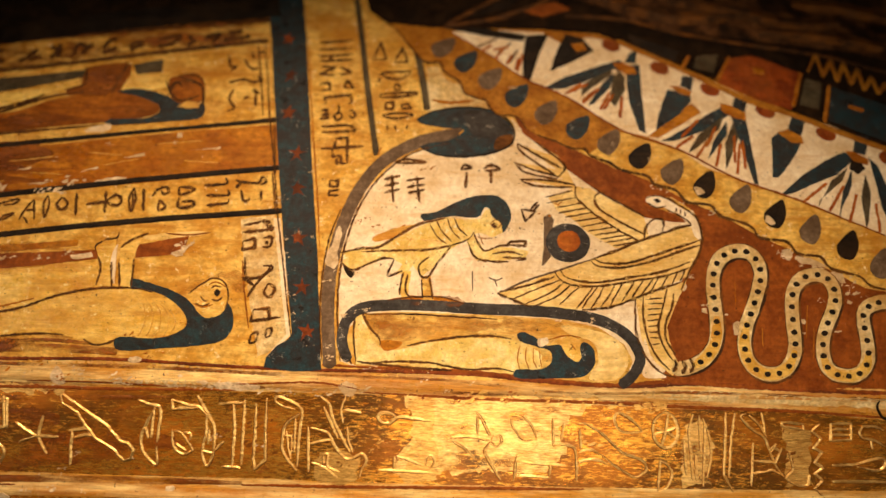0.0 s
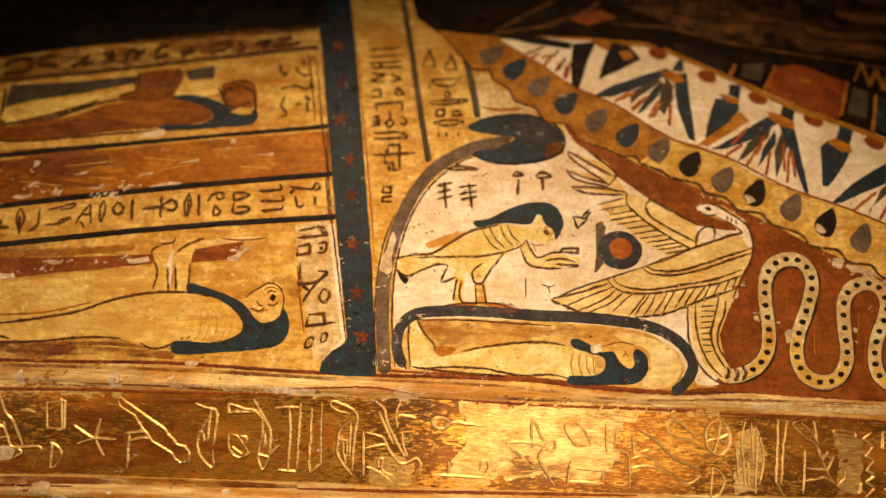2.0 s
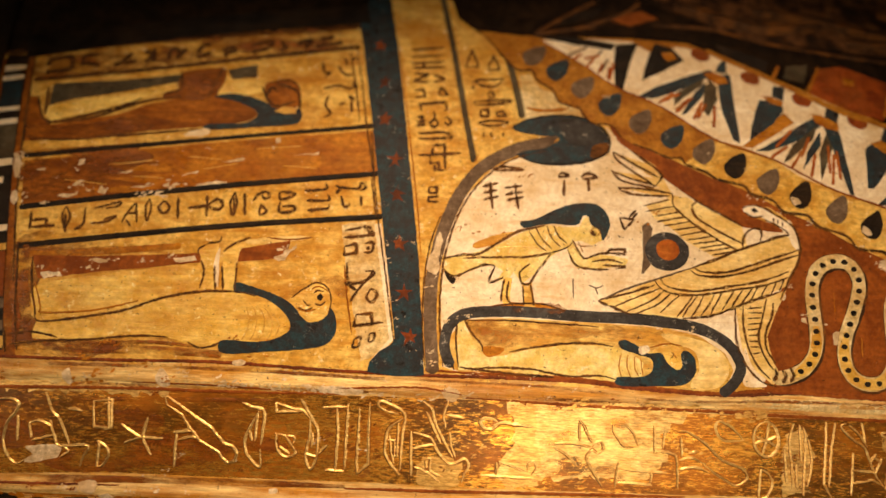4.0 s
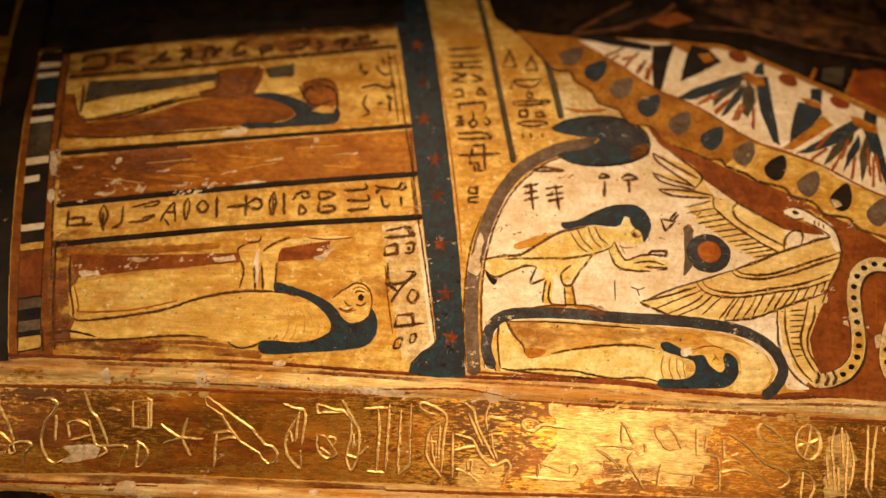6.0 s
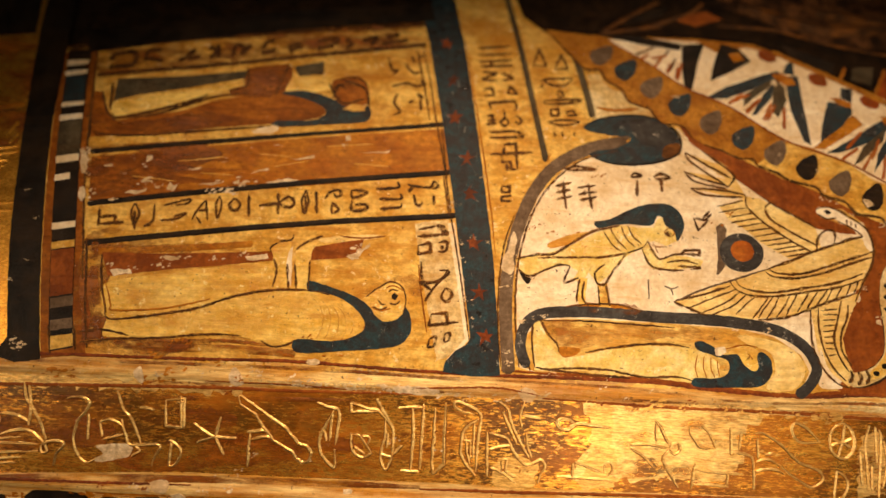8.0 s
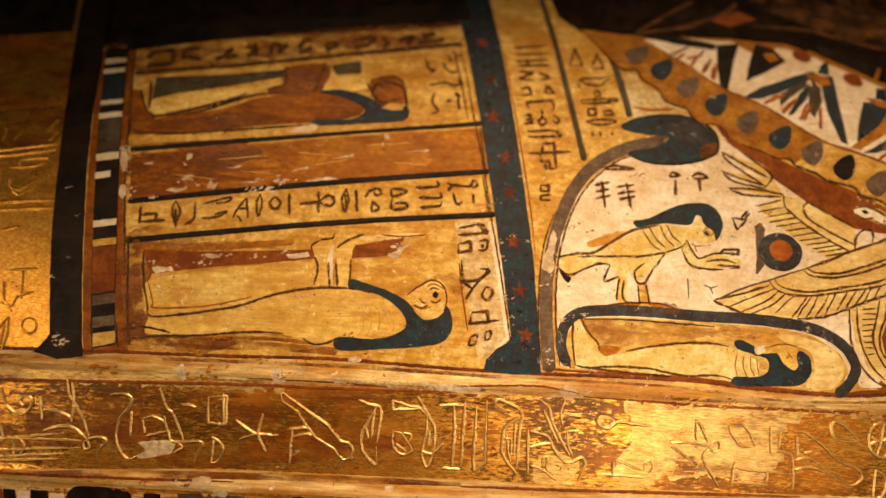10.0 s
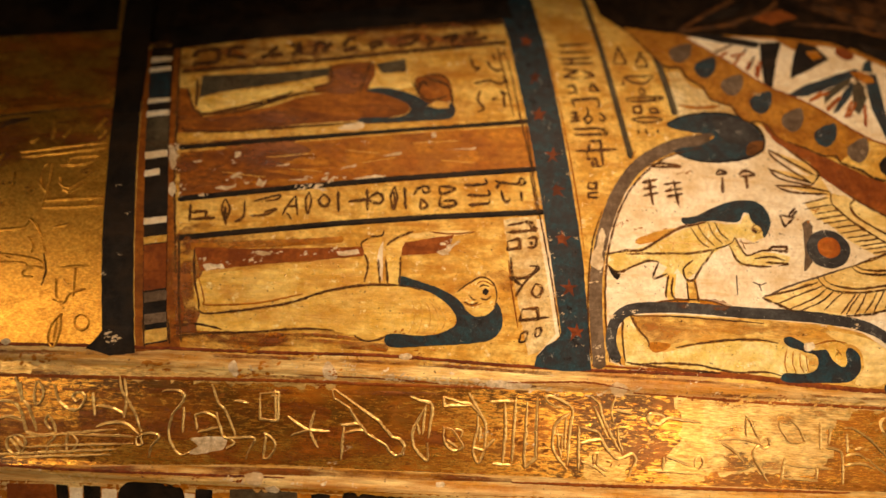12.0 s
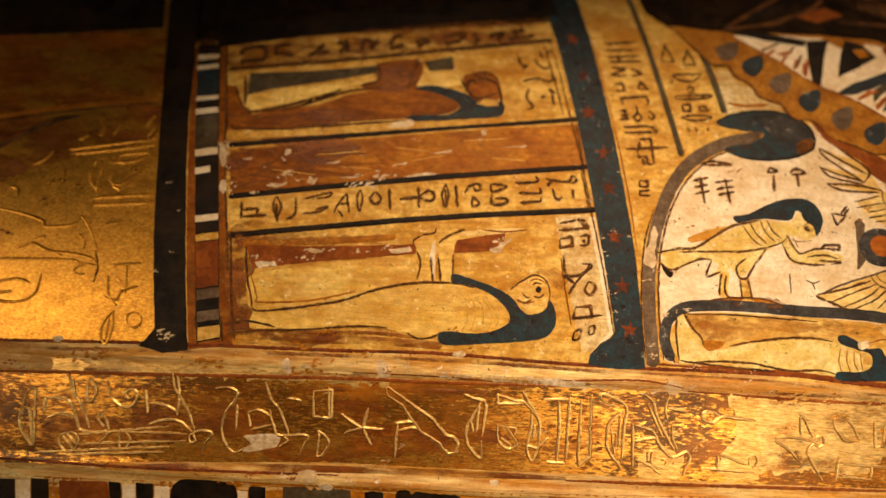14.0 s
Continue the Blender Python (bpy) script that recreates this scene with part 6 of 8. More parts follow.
stroke("hieroglyph", "ink", vignette, 2, 1.75, [(-82, 1266.7), (-81.1, 1260.5), (-83.8, 1257), (-81.3, 1254.2), (-78.2, 1257.2), (-81.1, 1260.5)], [(-73.5, 1260.8), (-71.9, 1261.7), (-69.5, 1258.5), (-71.8, 1255.9), (-73.5, 1258.3)])
stroke("hieroglyph", "ink", vignette, 2, 1.7, [(-91.8, 1249.2), (-74.1, 1250.8), (-67.8, 1248.6), (-68.5, 1246.6), (-91.3, 1245.2)], smooth=0)
stroke("hieroglyph", "ink", vignette, 2, 1.75, [(-90.9, 1233.5), (-61.4, 1236)], [(-81.8, 1240.7), (-73.2, 1241.9), (-72, 1223.7)], [(-80.9, 1239.2), (-81.6, 1233.9)], [(-83.1, 1233.9), (-82.2, 1228), (-76.8, 1229), (-75.9, 1223.5)], [(-79.1, 1228.1), (-79, 1223.4), (-72.8, 1223.7)], smooth=0)
stroke("hieroglyph", "ink", vignette, 2, 1.75, [(-82.5, 1211.7), (-77.1, 1211.9), (-77, 1208.1), (-82.3, 1207.8), (-82.5, 1211.7)], [(-75.4, 1205.8), (-82.3, 1204.8), (-82.2, 1201.8), (-75.3, 1202.1)], smooth=0)
stroke("hieroglyph", "ink", vignette, 2, 1.5, [(-60.4, 1301.8), (-55.7, 1316.1), (-50.9, 1302.2), (-60.4, 1301.8)], [(-44.3, 1299.7), (-39.4, 1312.1), (-35.2, 1300.2), (-44.3, 1299.7)], smooth=0)
stroke("hieroglyph", "ink", vignette, 2, 1.65, [(-53.5, 1291.2), (-50.2, 1287.7), (-40, 1286.4), (-33.8, 1290.7), (-31.7, 1292.1)], [(-55.1, 1289.3), (-50.2, 1291.3), (-31.7, 1293)], [(-54.3, 1287.5), (-55.1, 1283.9)])
stroke("hieroglyph", "ink", vignette, 2, 1.65, [(-43.8, 1280.9), (-41.3, 1282.4), (-39, 1279.4), (-41.4, 1277.6), (-43.8, 1280.1)], [(-52.4, 1274.5), (-28.1, 1276.4), (-30.2, 1274.2), (-51.2, 1271.9), (-52.4, 1274.5)])
stroke("hieroglyph", "ink", vignette, 2, 1.65, [(-48.8, 1267.8), (-43.2, 1268.5), (-42.8, 1263.8), (-48, 1263.2), (-48.8, 1267.8)], [(-37.6, 1266.6), (-32.4, 1267.7), (-30.4, 1264.4), (-36.8, 1264.1), (-37.6, 1266.6)], smooth=0)
stroke("hieroglyph", "ink", vignette, 2, 1.5, [(-50.4, 1258.4), (-40.5, 1260.6), (-28.6, 1259.4), (-40.5, 1256.4), (-50.4, 1258.4)], [(-46.5, 1251.2), (-45.7, 1247.9)], [(-41, 1251.8), (-40.2, 1247.8)], [(-32.7, 1251.8), (-32.4, 1248.5)])

fill("dark_strip", "darkwood", vignette, 3.2, [(-68.6, 1383.7), (-15.7, 1386.6), (-6.6, 1331.2), (-20.1, 1319.7), (-34.6, 1327.9), (-51.5, 1339.2), (-64.4, 1349.0)], label="nearly black strip above the vignette")

# vignette: arch, scarab and the human headed bird
fill("white_ground", "white", vignette, 1, [(-68.9, 1096.8), (-72.3, 1156.6), (-68.4, 1182.2), (-57, 1206.8), (-39.1, 1226.5), (-16.4, 1237.8), (10.7, 1241.7), (42, 1252.8), (47.9, 1247.6), (55.6, 1243), (76.5, 1224.5), (93.3, 1212.6), (128.5, 1194.7), (161.1, 1198.5), (166.8, 1184.5), (160.9, 1169.8), (150.6, 1151.5), (140.7, 1130), (140.3, 1108.9), (147.4, 1095.1), (39.2, 1091.9), (-50.7, 1092)])
fill("yellow_corner", "pale", vignette, 1.2, [(-21, 1296.3), (-12.8, 1297.4), (-6.3, 1286.8), (3.9, 1282.7), (14.2, 1273), (23, 1270.2), (26.2, 1264.8), (-1.7, 1266.1), (-18.2, 1261.5)])
fill("red_ground", "red", vignette, 1.4, [(40.2, 1263.1), (71.3, 1243.4), (111.2, 1224.7), (141.7, 1219.7), (181.6, 1194.2), (232.3, 1169.7), (271.9, 1150.7), (312.9, 1144.4), (308.4, 1081.3), (278.9, 1087.8), (220.1, 1086.1), (165.5, 1088.5), (136.5, 1090.7), (142, 1102), (139.9, 1130), (150.6, 1151.5), (160.9, 1169.8), (166.8, 1184.5), (162.1, 1197.4), (148.4, 1206.5), (135, 1206.9), (138.3, 1198.7), (155, 1193.5), (155.5, 1189.8), (143.4, 1190.6), (128.4, 1192.8), (93.3, 1212.6), (76.5, 1224.5), (61.4, 1238.3), (47.9, 1248.4)], label="red brown painted ground behind the serpent")
stroke("arch", "grey", vignette, 2.6, 8.42, [(-74.5, 1092.4), (-77.6, 1124.5), (-77.7, 1149.3), (-75.2, 1167.4), (-70, 1187.7), (-60.9, 1208.5), (-46.8, 1226.3), (-28.1, 1237.9), (-8.9, 1244), (3.6, 1246.4)], taper=0, label="grey painted arch")
stroke("arch_edge", "ink", vignette, 2.9, 1.05, [(-68.2, 1096.8), (-71.5, 1124.7), (-71.3, 1153.1), (-68.8, 1171.2), (-63.4, 1189.7), (-55.1, 1206.8), (-42.6, 1221.3), (-25.9, 1232.8), (-1, 1240.6)], [(-79.7, 1096.5), (-82.7, 1124.4), (-82.3, 1152.8), (-79.5, 1174.5), (-73.4, 1193.1)])
fill("gesso_chip", "gesso", vignette, 3, [(-81.7, 1160), (-77.7, 1170.9), (-74.1, 1182), (-71.5, 1177.7), (-73, 1167.4), (-73.8, 1156.6), (-77.3, 1154.7)], 1)
fill("scarab", "blue", vignette, 3, [(-25.9, 1256.2), (-15.5, 1262.4), (-1.7, 1265.3), (14.3, 1265.7), (28.2, 1262.7), (38.1, 1255.5), (41.2, 1247.4), (38, 1240.1), (28.3, 1234.2), (10.9, 1231.4), (-8.4, 1231.3), (-22.2, 1236), (-16.5, 1239.4), (-4.9, 1241.3), (3.6, 1245.6), (6.6, 1249.7), (-9.1, 1250.9), (-21, 1253.1)], 1, label="dark blue winged beetle disc")
fill("scarab_rim", "umber", vignette, 3.4, [(30.2, 1244.3), (40, 1247.4), (40.4, 1241.7), (32.2, 1235.9), (27.9, 1237.4)], 1)
fill("scarab_wing", "slate", vignette, 3.3, [(7.0, 1262.7), (21.5, 1263.7), (35.3, 1257.2), (38.6, 1249.2), (27.2, 1243.8), (14.7, 1245.7), (9.6, 1252.0)], 1)
stroke("arch", "grey", vignette, 3.5, 4.2, [(-28.3, 1241.1), (-14.8, 1245.1), (-1.2, 1247.9), (5.9, 1249.7)], label="grey painted arch tip")
stroke("corner_line", "orange", vignette, 1.6, 2.4, [(-15.8, 1270.9), (-4.2, 1269.3), (14.0, 1271.4)])
stroke("outline", "black", vignette, 3.45, 1.5, [(-25.9, 1255.4), (-18.6, 1260.7), (-4.5, 1264.7), (11.6, 1266.2), (25.5, 1264.3), (36.3, 1258.9), (41.9, 1250.1), (40.3, 1241.2), (31.3, 1235.2), (15.5, 1231.3), (-0.1, 1230.3), (-13.6, 1232.1), (-23.2, 1236.8)])
stroke("scarab_leg", "white", vignette, 3.2, 2.11, [(40.1, 1258.1), (45.9, 1250), (51.7, 1242.9)])
fill("bird_body", "shine", vignette, 2.6, [(-71.7, 1164.2), (-50.9, 1169.5), (-39.9, 1172.7), (-19.9, 1183.4), (-3.3, 1189.4), (6.1, 1188.5), (19.3, 1185.2), (24.8, 1190.1), (34.2, 1189.3), (36.1, 1184.9), (34.3, 1180.4), (26.9, 1177.3), (19.4, 1180), (14.9, 1178.8), (8.3, 1173.9), (1, 1169.4), (-6.2, 1162.7), (-11.5, 1156.4), (-18.6, 1150.9), (-24.4, 1157.9), (-27.9, 1152.8), (-35.2, 1151.9), (-31.1, 1158.4), (-39.4, 1162.9), (-53.9, 1157.1), (-64.7, 1153.3), (-70.1, 1157.4)], label="yellow gilded bird with folded wing")
fill("wing_shadow", "amber", vignette, 2.7, [(-51.2, 1175.3), (-36.6, 1181.5), (-21.8, 1184.1), (-36.3, 1175.7), (-49.2, 1172.4)], 1)
fill("bird_wig", "blue", vignette, 3.4, [(-20.2, 1190.8), (-10.9, 1192.5), (0.2, 1198.1), (11.5, 1202.9), (22.8, 1204.7), (32.3, 1203.4), (38, 1197.6), (39.5, 1190.5), (37.3, 1184.2), (34.3, 1180.4), (32.8, 1186.6), (28.6, 1189.1), (25.9, 1192.8), (25.2, 1195.7), (21.8, 1196.4), (19.2, 1191.1), (13.6, 1189.5), (0.5, 1190.2), (-10.7, 1188.1), (-18.2, 1186.8)], 1, label="dark blue painted wig")
fill("bird_face", "shine", vignette, 3, [(6.1, 1187.8), (19.2, 1188.9), (22.2, 1194.9), (25.9, 1195.7), (26.7, 1189.8), (32.7, 1187.7), (34.3, 1181.9), (32.1, 1179.6), (27.6, 1177.3), (19.4, 1180), (14.2, 1179.2)])
stroke("outline", "ink", vignette, 3.6, 1.40, [(-71.7, 1164.6), (-58.2, 1167.8), (-47.1, 1168.8), (-36.3, 1175.7), (-21.8, 1184.1), (-3.3, 1189)])
stroke("outline", "ink", vignette, 3.6, 1.09, [(-58.1, 1165.7), (-35.9, 1167), (-13.7, 1168.3), (1, 1171.5), (11.3, 1175.4), (14.9, 1179.9)])
stroke("outline", "ink", vignette, 3.6, 1.23, [(-70.2, 1158.1), (-62.9, 1154), (-52.1, 1158.6), (-43.1, 1162.1), (-36.4, 1161.5)], [(-36.4, 1161.2), (-40.3, 1151), (-30.9, 1154.1)], [(0.3, 1170.8), (-7.9, 1160.1), (-13.9, 1151), (-19, 1151.6), (-20, 1158), (-13.6, 1163.6)])
fill("tail_tip", "black", vignette, 3.6, [(-70.2, 1158.1), (-65.5, 1153.9), (-61.7, 1152.6), (-63.7, 1148.6), (-67.6, 1152.5)], 1)
fill("bird_leg", "goldpaint", vignette, 2.8, [(-30.2, 1154.2), (-25, 1154.3), (-26.1, 1145.3), (-26.6, 1138.2), (-30.2, 1137.1), (-31.8, 1141.7)])
fill("bird_leg", "ochre", vignette, 2.8, [(-18.6, 1150.9), (-12.4, 1151.8), (-10.6, 1140.4), (-9.7, 1136.2), (-17, 1136), (-18, 1143.8)])
stroke("outline", "ink", vignette, 3.6, 1.09, [(-30.1, 1153.4), (-31.9, 1143.4), (-31.7, 1139.2)], [(-27.1, 1152.1), (-28.2, 1141.7), (-24.3, 1136.5)], [(-18.2, 1149.1), (-17, 1137.4)], [(-13.1, 1150.3), (-10.5, 1136.9)])
fill("bird_perch", "orange", vignette, 2.8, [(-38.1, 1136.2), (-27.3, 1138.6), (-5.4, 1139.1), (9.3, 1135.3), (5.7, 1131.7), (-19.7, 1131), (-38, 1131.9)])
fill("arm", "shine", vignette, 3, [(10.5, 1175.1), (14.9, 1179.9), (19.5, 1172.7), (22.6, 1167.7), (32.5, 1170.9), (43.7, 1170.5), (51.1, 1168.5), (49.2, 1164.8), (34.5, 1162.3), (17.9, 1161.9), (14.1, 1165.4)])
stroke("outline", "ink", vignette, 3.8, 1.16, [(11.3, 1174), (15.2, 1165.4), (22.7, 1162), (38.2, 1161.7)], [(14.9, 1179.2), (20.3, 1169.9), (23.3, 1168.5), (32.5, 1171.6), (42.5, 1172.6)], [(27, 1166.4), (38.1, 1168.1), (47.4, 1166.2)], [(34.4, 1164.4), (49.2, 1164.1), (42.6, 1162.5)])
stroke("collar_line", "ink", vignette, 3.4, 0.77, [(-10, 1188.1), (-6, 1180.1), (0.9, 1173.7)], [(-2.5, 1189), (0.7, 1181), (6.4, 1175.3)], [(2, 1189.2), (5.1, 1182.6), (10.5, 1177.6)], [(-14.4, 1185), (-8.5, 1176.4), (-2.8, 1172.2)])
stroke("feather_line", "goldline", vignette, 3, 0.84, [(-36.2, 1173.5), (-21.4, 1174.6), (-6.5, 1173.5)], [(-25.9, 1175.9), (-27.8, 1168.6)])
fill("eye", "ink", vignette, 3.8, [(26, 1185.4), (28.3, 1186.9), (31.3, 1184.8), (29, 1182.9)], 1)
stroke("hieroglyph", "ink", vignette, 2, 1.65, [(-41.7, 1225.3), (-31.5, 1227.9), (-18.3, 1225.9), (-39, 1224.6)], smooth=0)
stroke("hieroglyph", "ink", vignette, 2, 1.58, [(-46, 1213.5), (-35.4, 1216.1)], [(-45.7, 1208.9), (-36, 1211.5)], [(-45.4, 1204.4), (-35, 1207.3)], [(-40.8, 1216.7), (-39, 1198.5)], smooth=0)
stroke("hieroglyph", "ink", vignette, 2, 1.58, [(-30.7, 1213.2), (-18.6, 1215)], [(-30.5, 1208.6), (-18.4, 1210.8)], [(-29.5, 1204.8), (-18.3, 1207.4)], [(-24, 1216.4), (-21.7, 1199)], smooth=0)
stroke("hieroglyph", "ink", vignette, 2, 1.75, [(5.3, 1222.2), (7.9, 1224.6), (12.6, 1222.8), (5.3, 1221.8)], [(9.6, 1220), (9, 1209.2)])
stroke("hieroglyph", "ink", vignette, 2, 1.75, [(21.1, 1222.3), (25.6, 1225.1), (31.8, 1222.5), (21.8, 1221.1)], [(25.7, 1221.6), (26.1, 1212.8)])
stroke("hieroglyph", "ink", vignette, 2, 1.58, [(46.3, 1195.9), (49.2, 1188.2), (56.1, 1195), (46.3, 1195.9)], [(52.3, 1195.7), (57.6, 1201.1)], [(54.5, 1195), (58.4, 1199.6)], smooth=0)
stroke("hieroglyph", "ink", vignette, 2, 1.75, [(35.1, 1171.7), (39.9, 1174.7), (49.2, 1175.3), (48.9, 1172), (39.6, 1172.5)], smooth=0)
stroke("hieroglyph", "grey", vignette, 2, 0.88, [(14.7, 1155.3), (14.9, 1142.9)], [(25.4, 1151.3), (30.2, 1150), (34.6, 1151.5)], [(29.5, 1150), (31, 1145.7)])
stroke("outline", "umber", vignette, 3.8, 1.05, [(-39.6, 1135.4), (-27.3, 1137.5), (-5.4, 1138.4), (10, 1134.6)])
stroke("outline", "umber", vignette, 2.9, 1.40, [(-57.4, 1097.1), (-25.6, 1094.4), (3.2, 1093.1)], [(-63.5, 1103.9), (-60.9, 1095.2)])
stroke("worn_line", "umber", vignette, 2.9, 1.05, [(-55.9, 1126.5), (-26.9, 1127.3), (2.2, 1126.6), (31.3, 1125.6)])

# vignette: ring sign and the winged serpent
fill("ring_bar", "grey", vignette, 2, [(61.3, 1191.1), (65.1, 1193.8), (68, 1189.4), (67.2, 1183.8), (66.3, 1171), (65.9, 1165.6), (61.1, 1160.1), (59.6, 1160), (61.1, 1170.9)])
ring = [(u0 + 14.6 * math.cos(a * math.pi / 16), v0 + 12.6 * math.sin(a * math.pi / 16)) for a in range(32)]
fill("ring_disc", "slate", vignette, 2.4, ring, 1, label="dark grey blue painted ring")
fill("sun_disc", "sun", vignette, 3.2, [(u0 + 0.5 + 7.7 * math.cos(a * math.pi / 10), v0 + 1 + 6.8 * math.sin(a * math.pi / 10)) for a in range(20)], 1, label="orange red sun disc")
fill("wing", "creamgold", vignette, 2, [(55.6, 1243.8), (76.5, 1225.7), (83, 1212.3), (93.2, 1210.7), (128.4, 1192.8), (130.8, 1179.9), (123.8, 1175.4), (108.7, 1172.1), (90.4, 1181.9), (81.2, 1189.7), (70, 1196.1), (64.5, 1204.3), (80.6, 1210.4), (45.6, 1216), (76.2, 1216.8), (41.8, 1227.5), (70.7, 1223.6), (43.9, 1240.6), (72.8, 1231.5)], label="yellow feathered upper wing")
fill("wing", "creamgold", vignette, 2, [(31.1, 1141.5), (60.3, 1152.9), (69.5, 1156.7), (89.9, 1163.7), (120.1, 1176), (156.5, 1188.7), (165.4, 1180.8), (163.3, 1171.6), (154.5, 1155.2), (130.1, 1143.9), (107.8, 1135.6), (82.2, 1132.9), (49.4, 1134.2)], label="yellow feathered lower wing")
fill("serpent_hood", "creamgold", vignette, 2.2, [(120.8, 1140.8), (141.2, 1147.7), (154.4, 1152.3), (146.4, 1137.2), (140.5, 1123), (143.9, 1107.3), (149.2, 1098.6), (143.7, 1093.3), (129.3, 1103.4), (124, 1115.6)])
fill("serpent_head", "white", vignette, 2.6, [(129.9, 1205.2), (135.1, 1207.6), (142.6, 1206.3), (151.7, 1200.5), (159.7, 1195.5), (164.6, 1190), (166.4, 1179), (161.6, 1180.7), (158.4, 1188.7), (151.3, 1194.5), (142.1, 1199.5), (133.4, 1200)], 1)
fill("eye", "black", vignette, 3, [(135.2, 1204.6), (138.3, 1205.4), (140.5, 1203.6), (137.4, 1202.4)], 1)
stroke("outline", "ink", vignette, 3, 1.23, [(129.9, 1205.2), (135.4, 1207.3), (143, 1206.3), (153.6, 1200.6), (161.9, 1194.8), (165.2, 1188.2), (166, 1179), (163.2, 1169.8), (156.6, 1158.8), (150.4, 1146.2)])
stroke("outline", "ink", vignette, 3, 0.98, [(130.9, 1202.2), (136.4, 1199.4), (143.3, 1200.3)], [(150.1, 1199.7), (149.9, 1196.7)], [(153.1, 1198.3), (152.8, 1195.3)], [(156, 1196.9), (155.8, 1193.9)], [(143.9, 1198.1), (153.1, 1193.8), (159.2, 1188.8), (150.7, 1187.1), (141.1, 1183.1)])
stroke("outline", "ink", vignette, 3, 1.23, [(55.6, 1243), (67.1, 1234.5), (76.5, 1225.3), (70.5, 1217.4)], [(43.9, 1241), (57.4, 1233), (76.4, 1223)], [(43.9, 1240.6), (47.7, 1234), (70.5, 1218.9)], [(41.8, 1227.5), (53.3, 1223.1), (72.4, 1218.2)], [(42.6, 1226.7), (49.5, 1220.7), (70.5, 1216.6)], [(45.6, 1216), (64.7, 1215.7), (83, 1213.1)], [(46.3, 1215.2), (57, 1211.7), (80.6, 1211.5)])
stroke("outline", "ink", vignette, 3, 1.23, [(83, 1212.3), (83.5, 1204.8), (94.5, 1194.5), (109.2, 1184.9), (124.6, 1176.9)], [(93.3, 1212.6), (98.9, 1209), (95.7, 1205.1), (98.4, 1197.6), (113.1, 1188.7), (128.6, 1181.4)], [(97.4, 1209.7), (113.7, 1201), (128.5, 1193.2)], [(127.7, 1178.4), (128.8, 1185.8), (134, 1191.1), (139.7, 1192), (141, 1188.3), (140, 1183.9)])
stroke("feather_line", "ink", vignette, 3, 0.84, [(63.7, 1200.5), (83.5, 1204.8)], [(70, 1197.6), (87.2, 1201.1)], [(71.1, 1193.9), (90.9, 1198.2)], [(75.6, 1191.4), (94.5, 1195.3)], [(81.2, 1189), (98.9, 1191.7)], [(86, 1185.4), (103.7, 1189.2)], [(90.4, 1182.6), (108.5, 1186)], [(94.8, 1180.5), (112.9, 1183.2)])
stroke("feather_line", "ink", vignette, 3, 0.84, [(98.5, 1177.7), (116.6, 1181.1)], [(102.1, 1175.6), (120.2, 1178.9)], [(106.6, 1173.5), (123.9, 1176.8)], [(62.6, 1204.2), (80.6, 1209.2)])
stroke("outline", "ink", vignette, 3, 1.33, [(91.8, 1164.4), (108.7, 1170.6), (127.7, 1178.4), (146.8, 1184.8), (159.2, 1188.4)], [(93.7, 1165.2), (101, 1162.5), (115.9, 1162.9), (130.9, 1167.2), (149.9, 1173.8), (165.3, 1179)], [(91.8, 1163.7), (97.3, 1160.3), (112.1, 1159.9), (130.8, 1164), (149.8, 1170.9), (165, 1175.7)])
stroke("outline", "ink", vignette, 3, 1.23, [(72.1, 1157.5), (75, 1153.3), (84.2, 1150.6), (97.1, 1150.2), (115.6, 1153.5), (137.9, 1157.7), (156.9, 1164.6)], [(68.4, 1156), (72.1, 1151), (82.3, 1147.7), (97, 1147.7), (119.2, 1151.5), (141.6, 1155.6), (156.7, 1161)])
stroke("outline", "grey", vignette, 3, 1.23, [(31.1, 1141.5), (49.3, 1149.8), (69.5, 1156.7), (91.8, 1164.4)])
stroke("outline", "ink", vignette, 3, 1.33, [(31.1, 1141.5), (42.1, 1137.5), (53, 1133.6)], [(150.6, 1151.5), (133.8, 1146.1), (118.9, 1140.1), (104.2, 1134.8), (85.9, 1132.6)], [(32.5, 1142.9), (47.5, 1146.2), (68.4, 1153.1)])
stroke("feather_line", "ink", vignette, 3, 0.91, [(40.2, 1138.2), (60.3, 1146.5), (71.3, 1151)], [(49.4, 1135.6), (65.8, 1143.1), (74.3, 1149.7)], [(54.9, 1134.3), (69.5, 1140.7), (78.7, 1148.4)], [(71.3, 1135.4), (76.8, 1140.9), (84.2, 1147.1)], [(82.2, 1133.6), (87.8, 1140.1), (93.4, 1147.3)], [(91.4, 1133.8), (96.2, 1140.3), (100, 1147.5)], [(97.6, 1134.6), (102.8, 1141.1), (107.4, 1148.7)])
stroke("feather_line", "ink", vignette, 3, 0.91, [(85.9, 1133.7), (90.3, 1140.1), (96.3, 1147.4)], [(104.2, 1136.2), (108, 1142.7), (111.8, 1149.5)], [(111.6, 1138.5), (116.1, 1145), (119.9, 1151.1)], [(118.2, 1140.8), (122, 1146.6), (125.9, 1152)], [(124.5, 1143.1), (128.3, 1148.1), (132.2, 1153.2)], [(130.8, 1145.3), (134, 1151.1), (136.3, 1154.7)], [(137.5, 1147.6), (139.9, 1152), (142.3, 1156)], [(144.3, 1149.9), (146.7, 1154.3), (148.3, 1157.9)], [(149.9, 1152.2), (151.9, 1155.8), (153.6, 1160.2)])
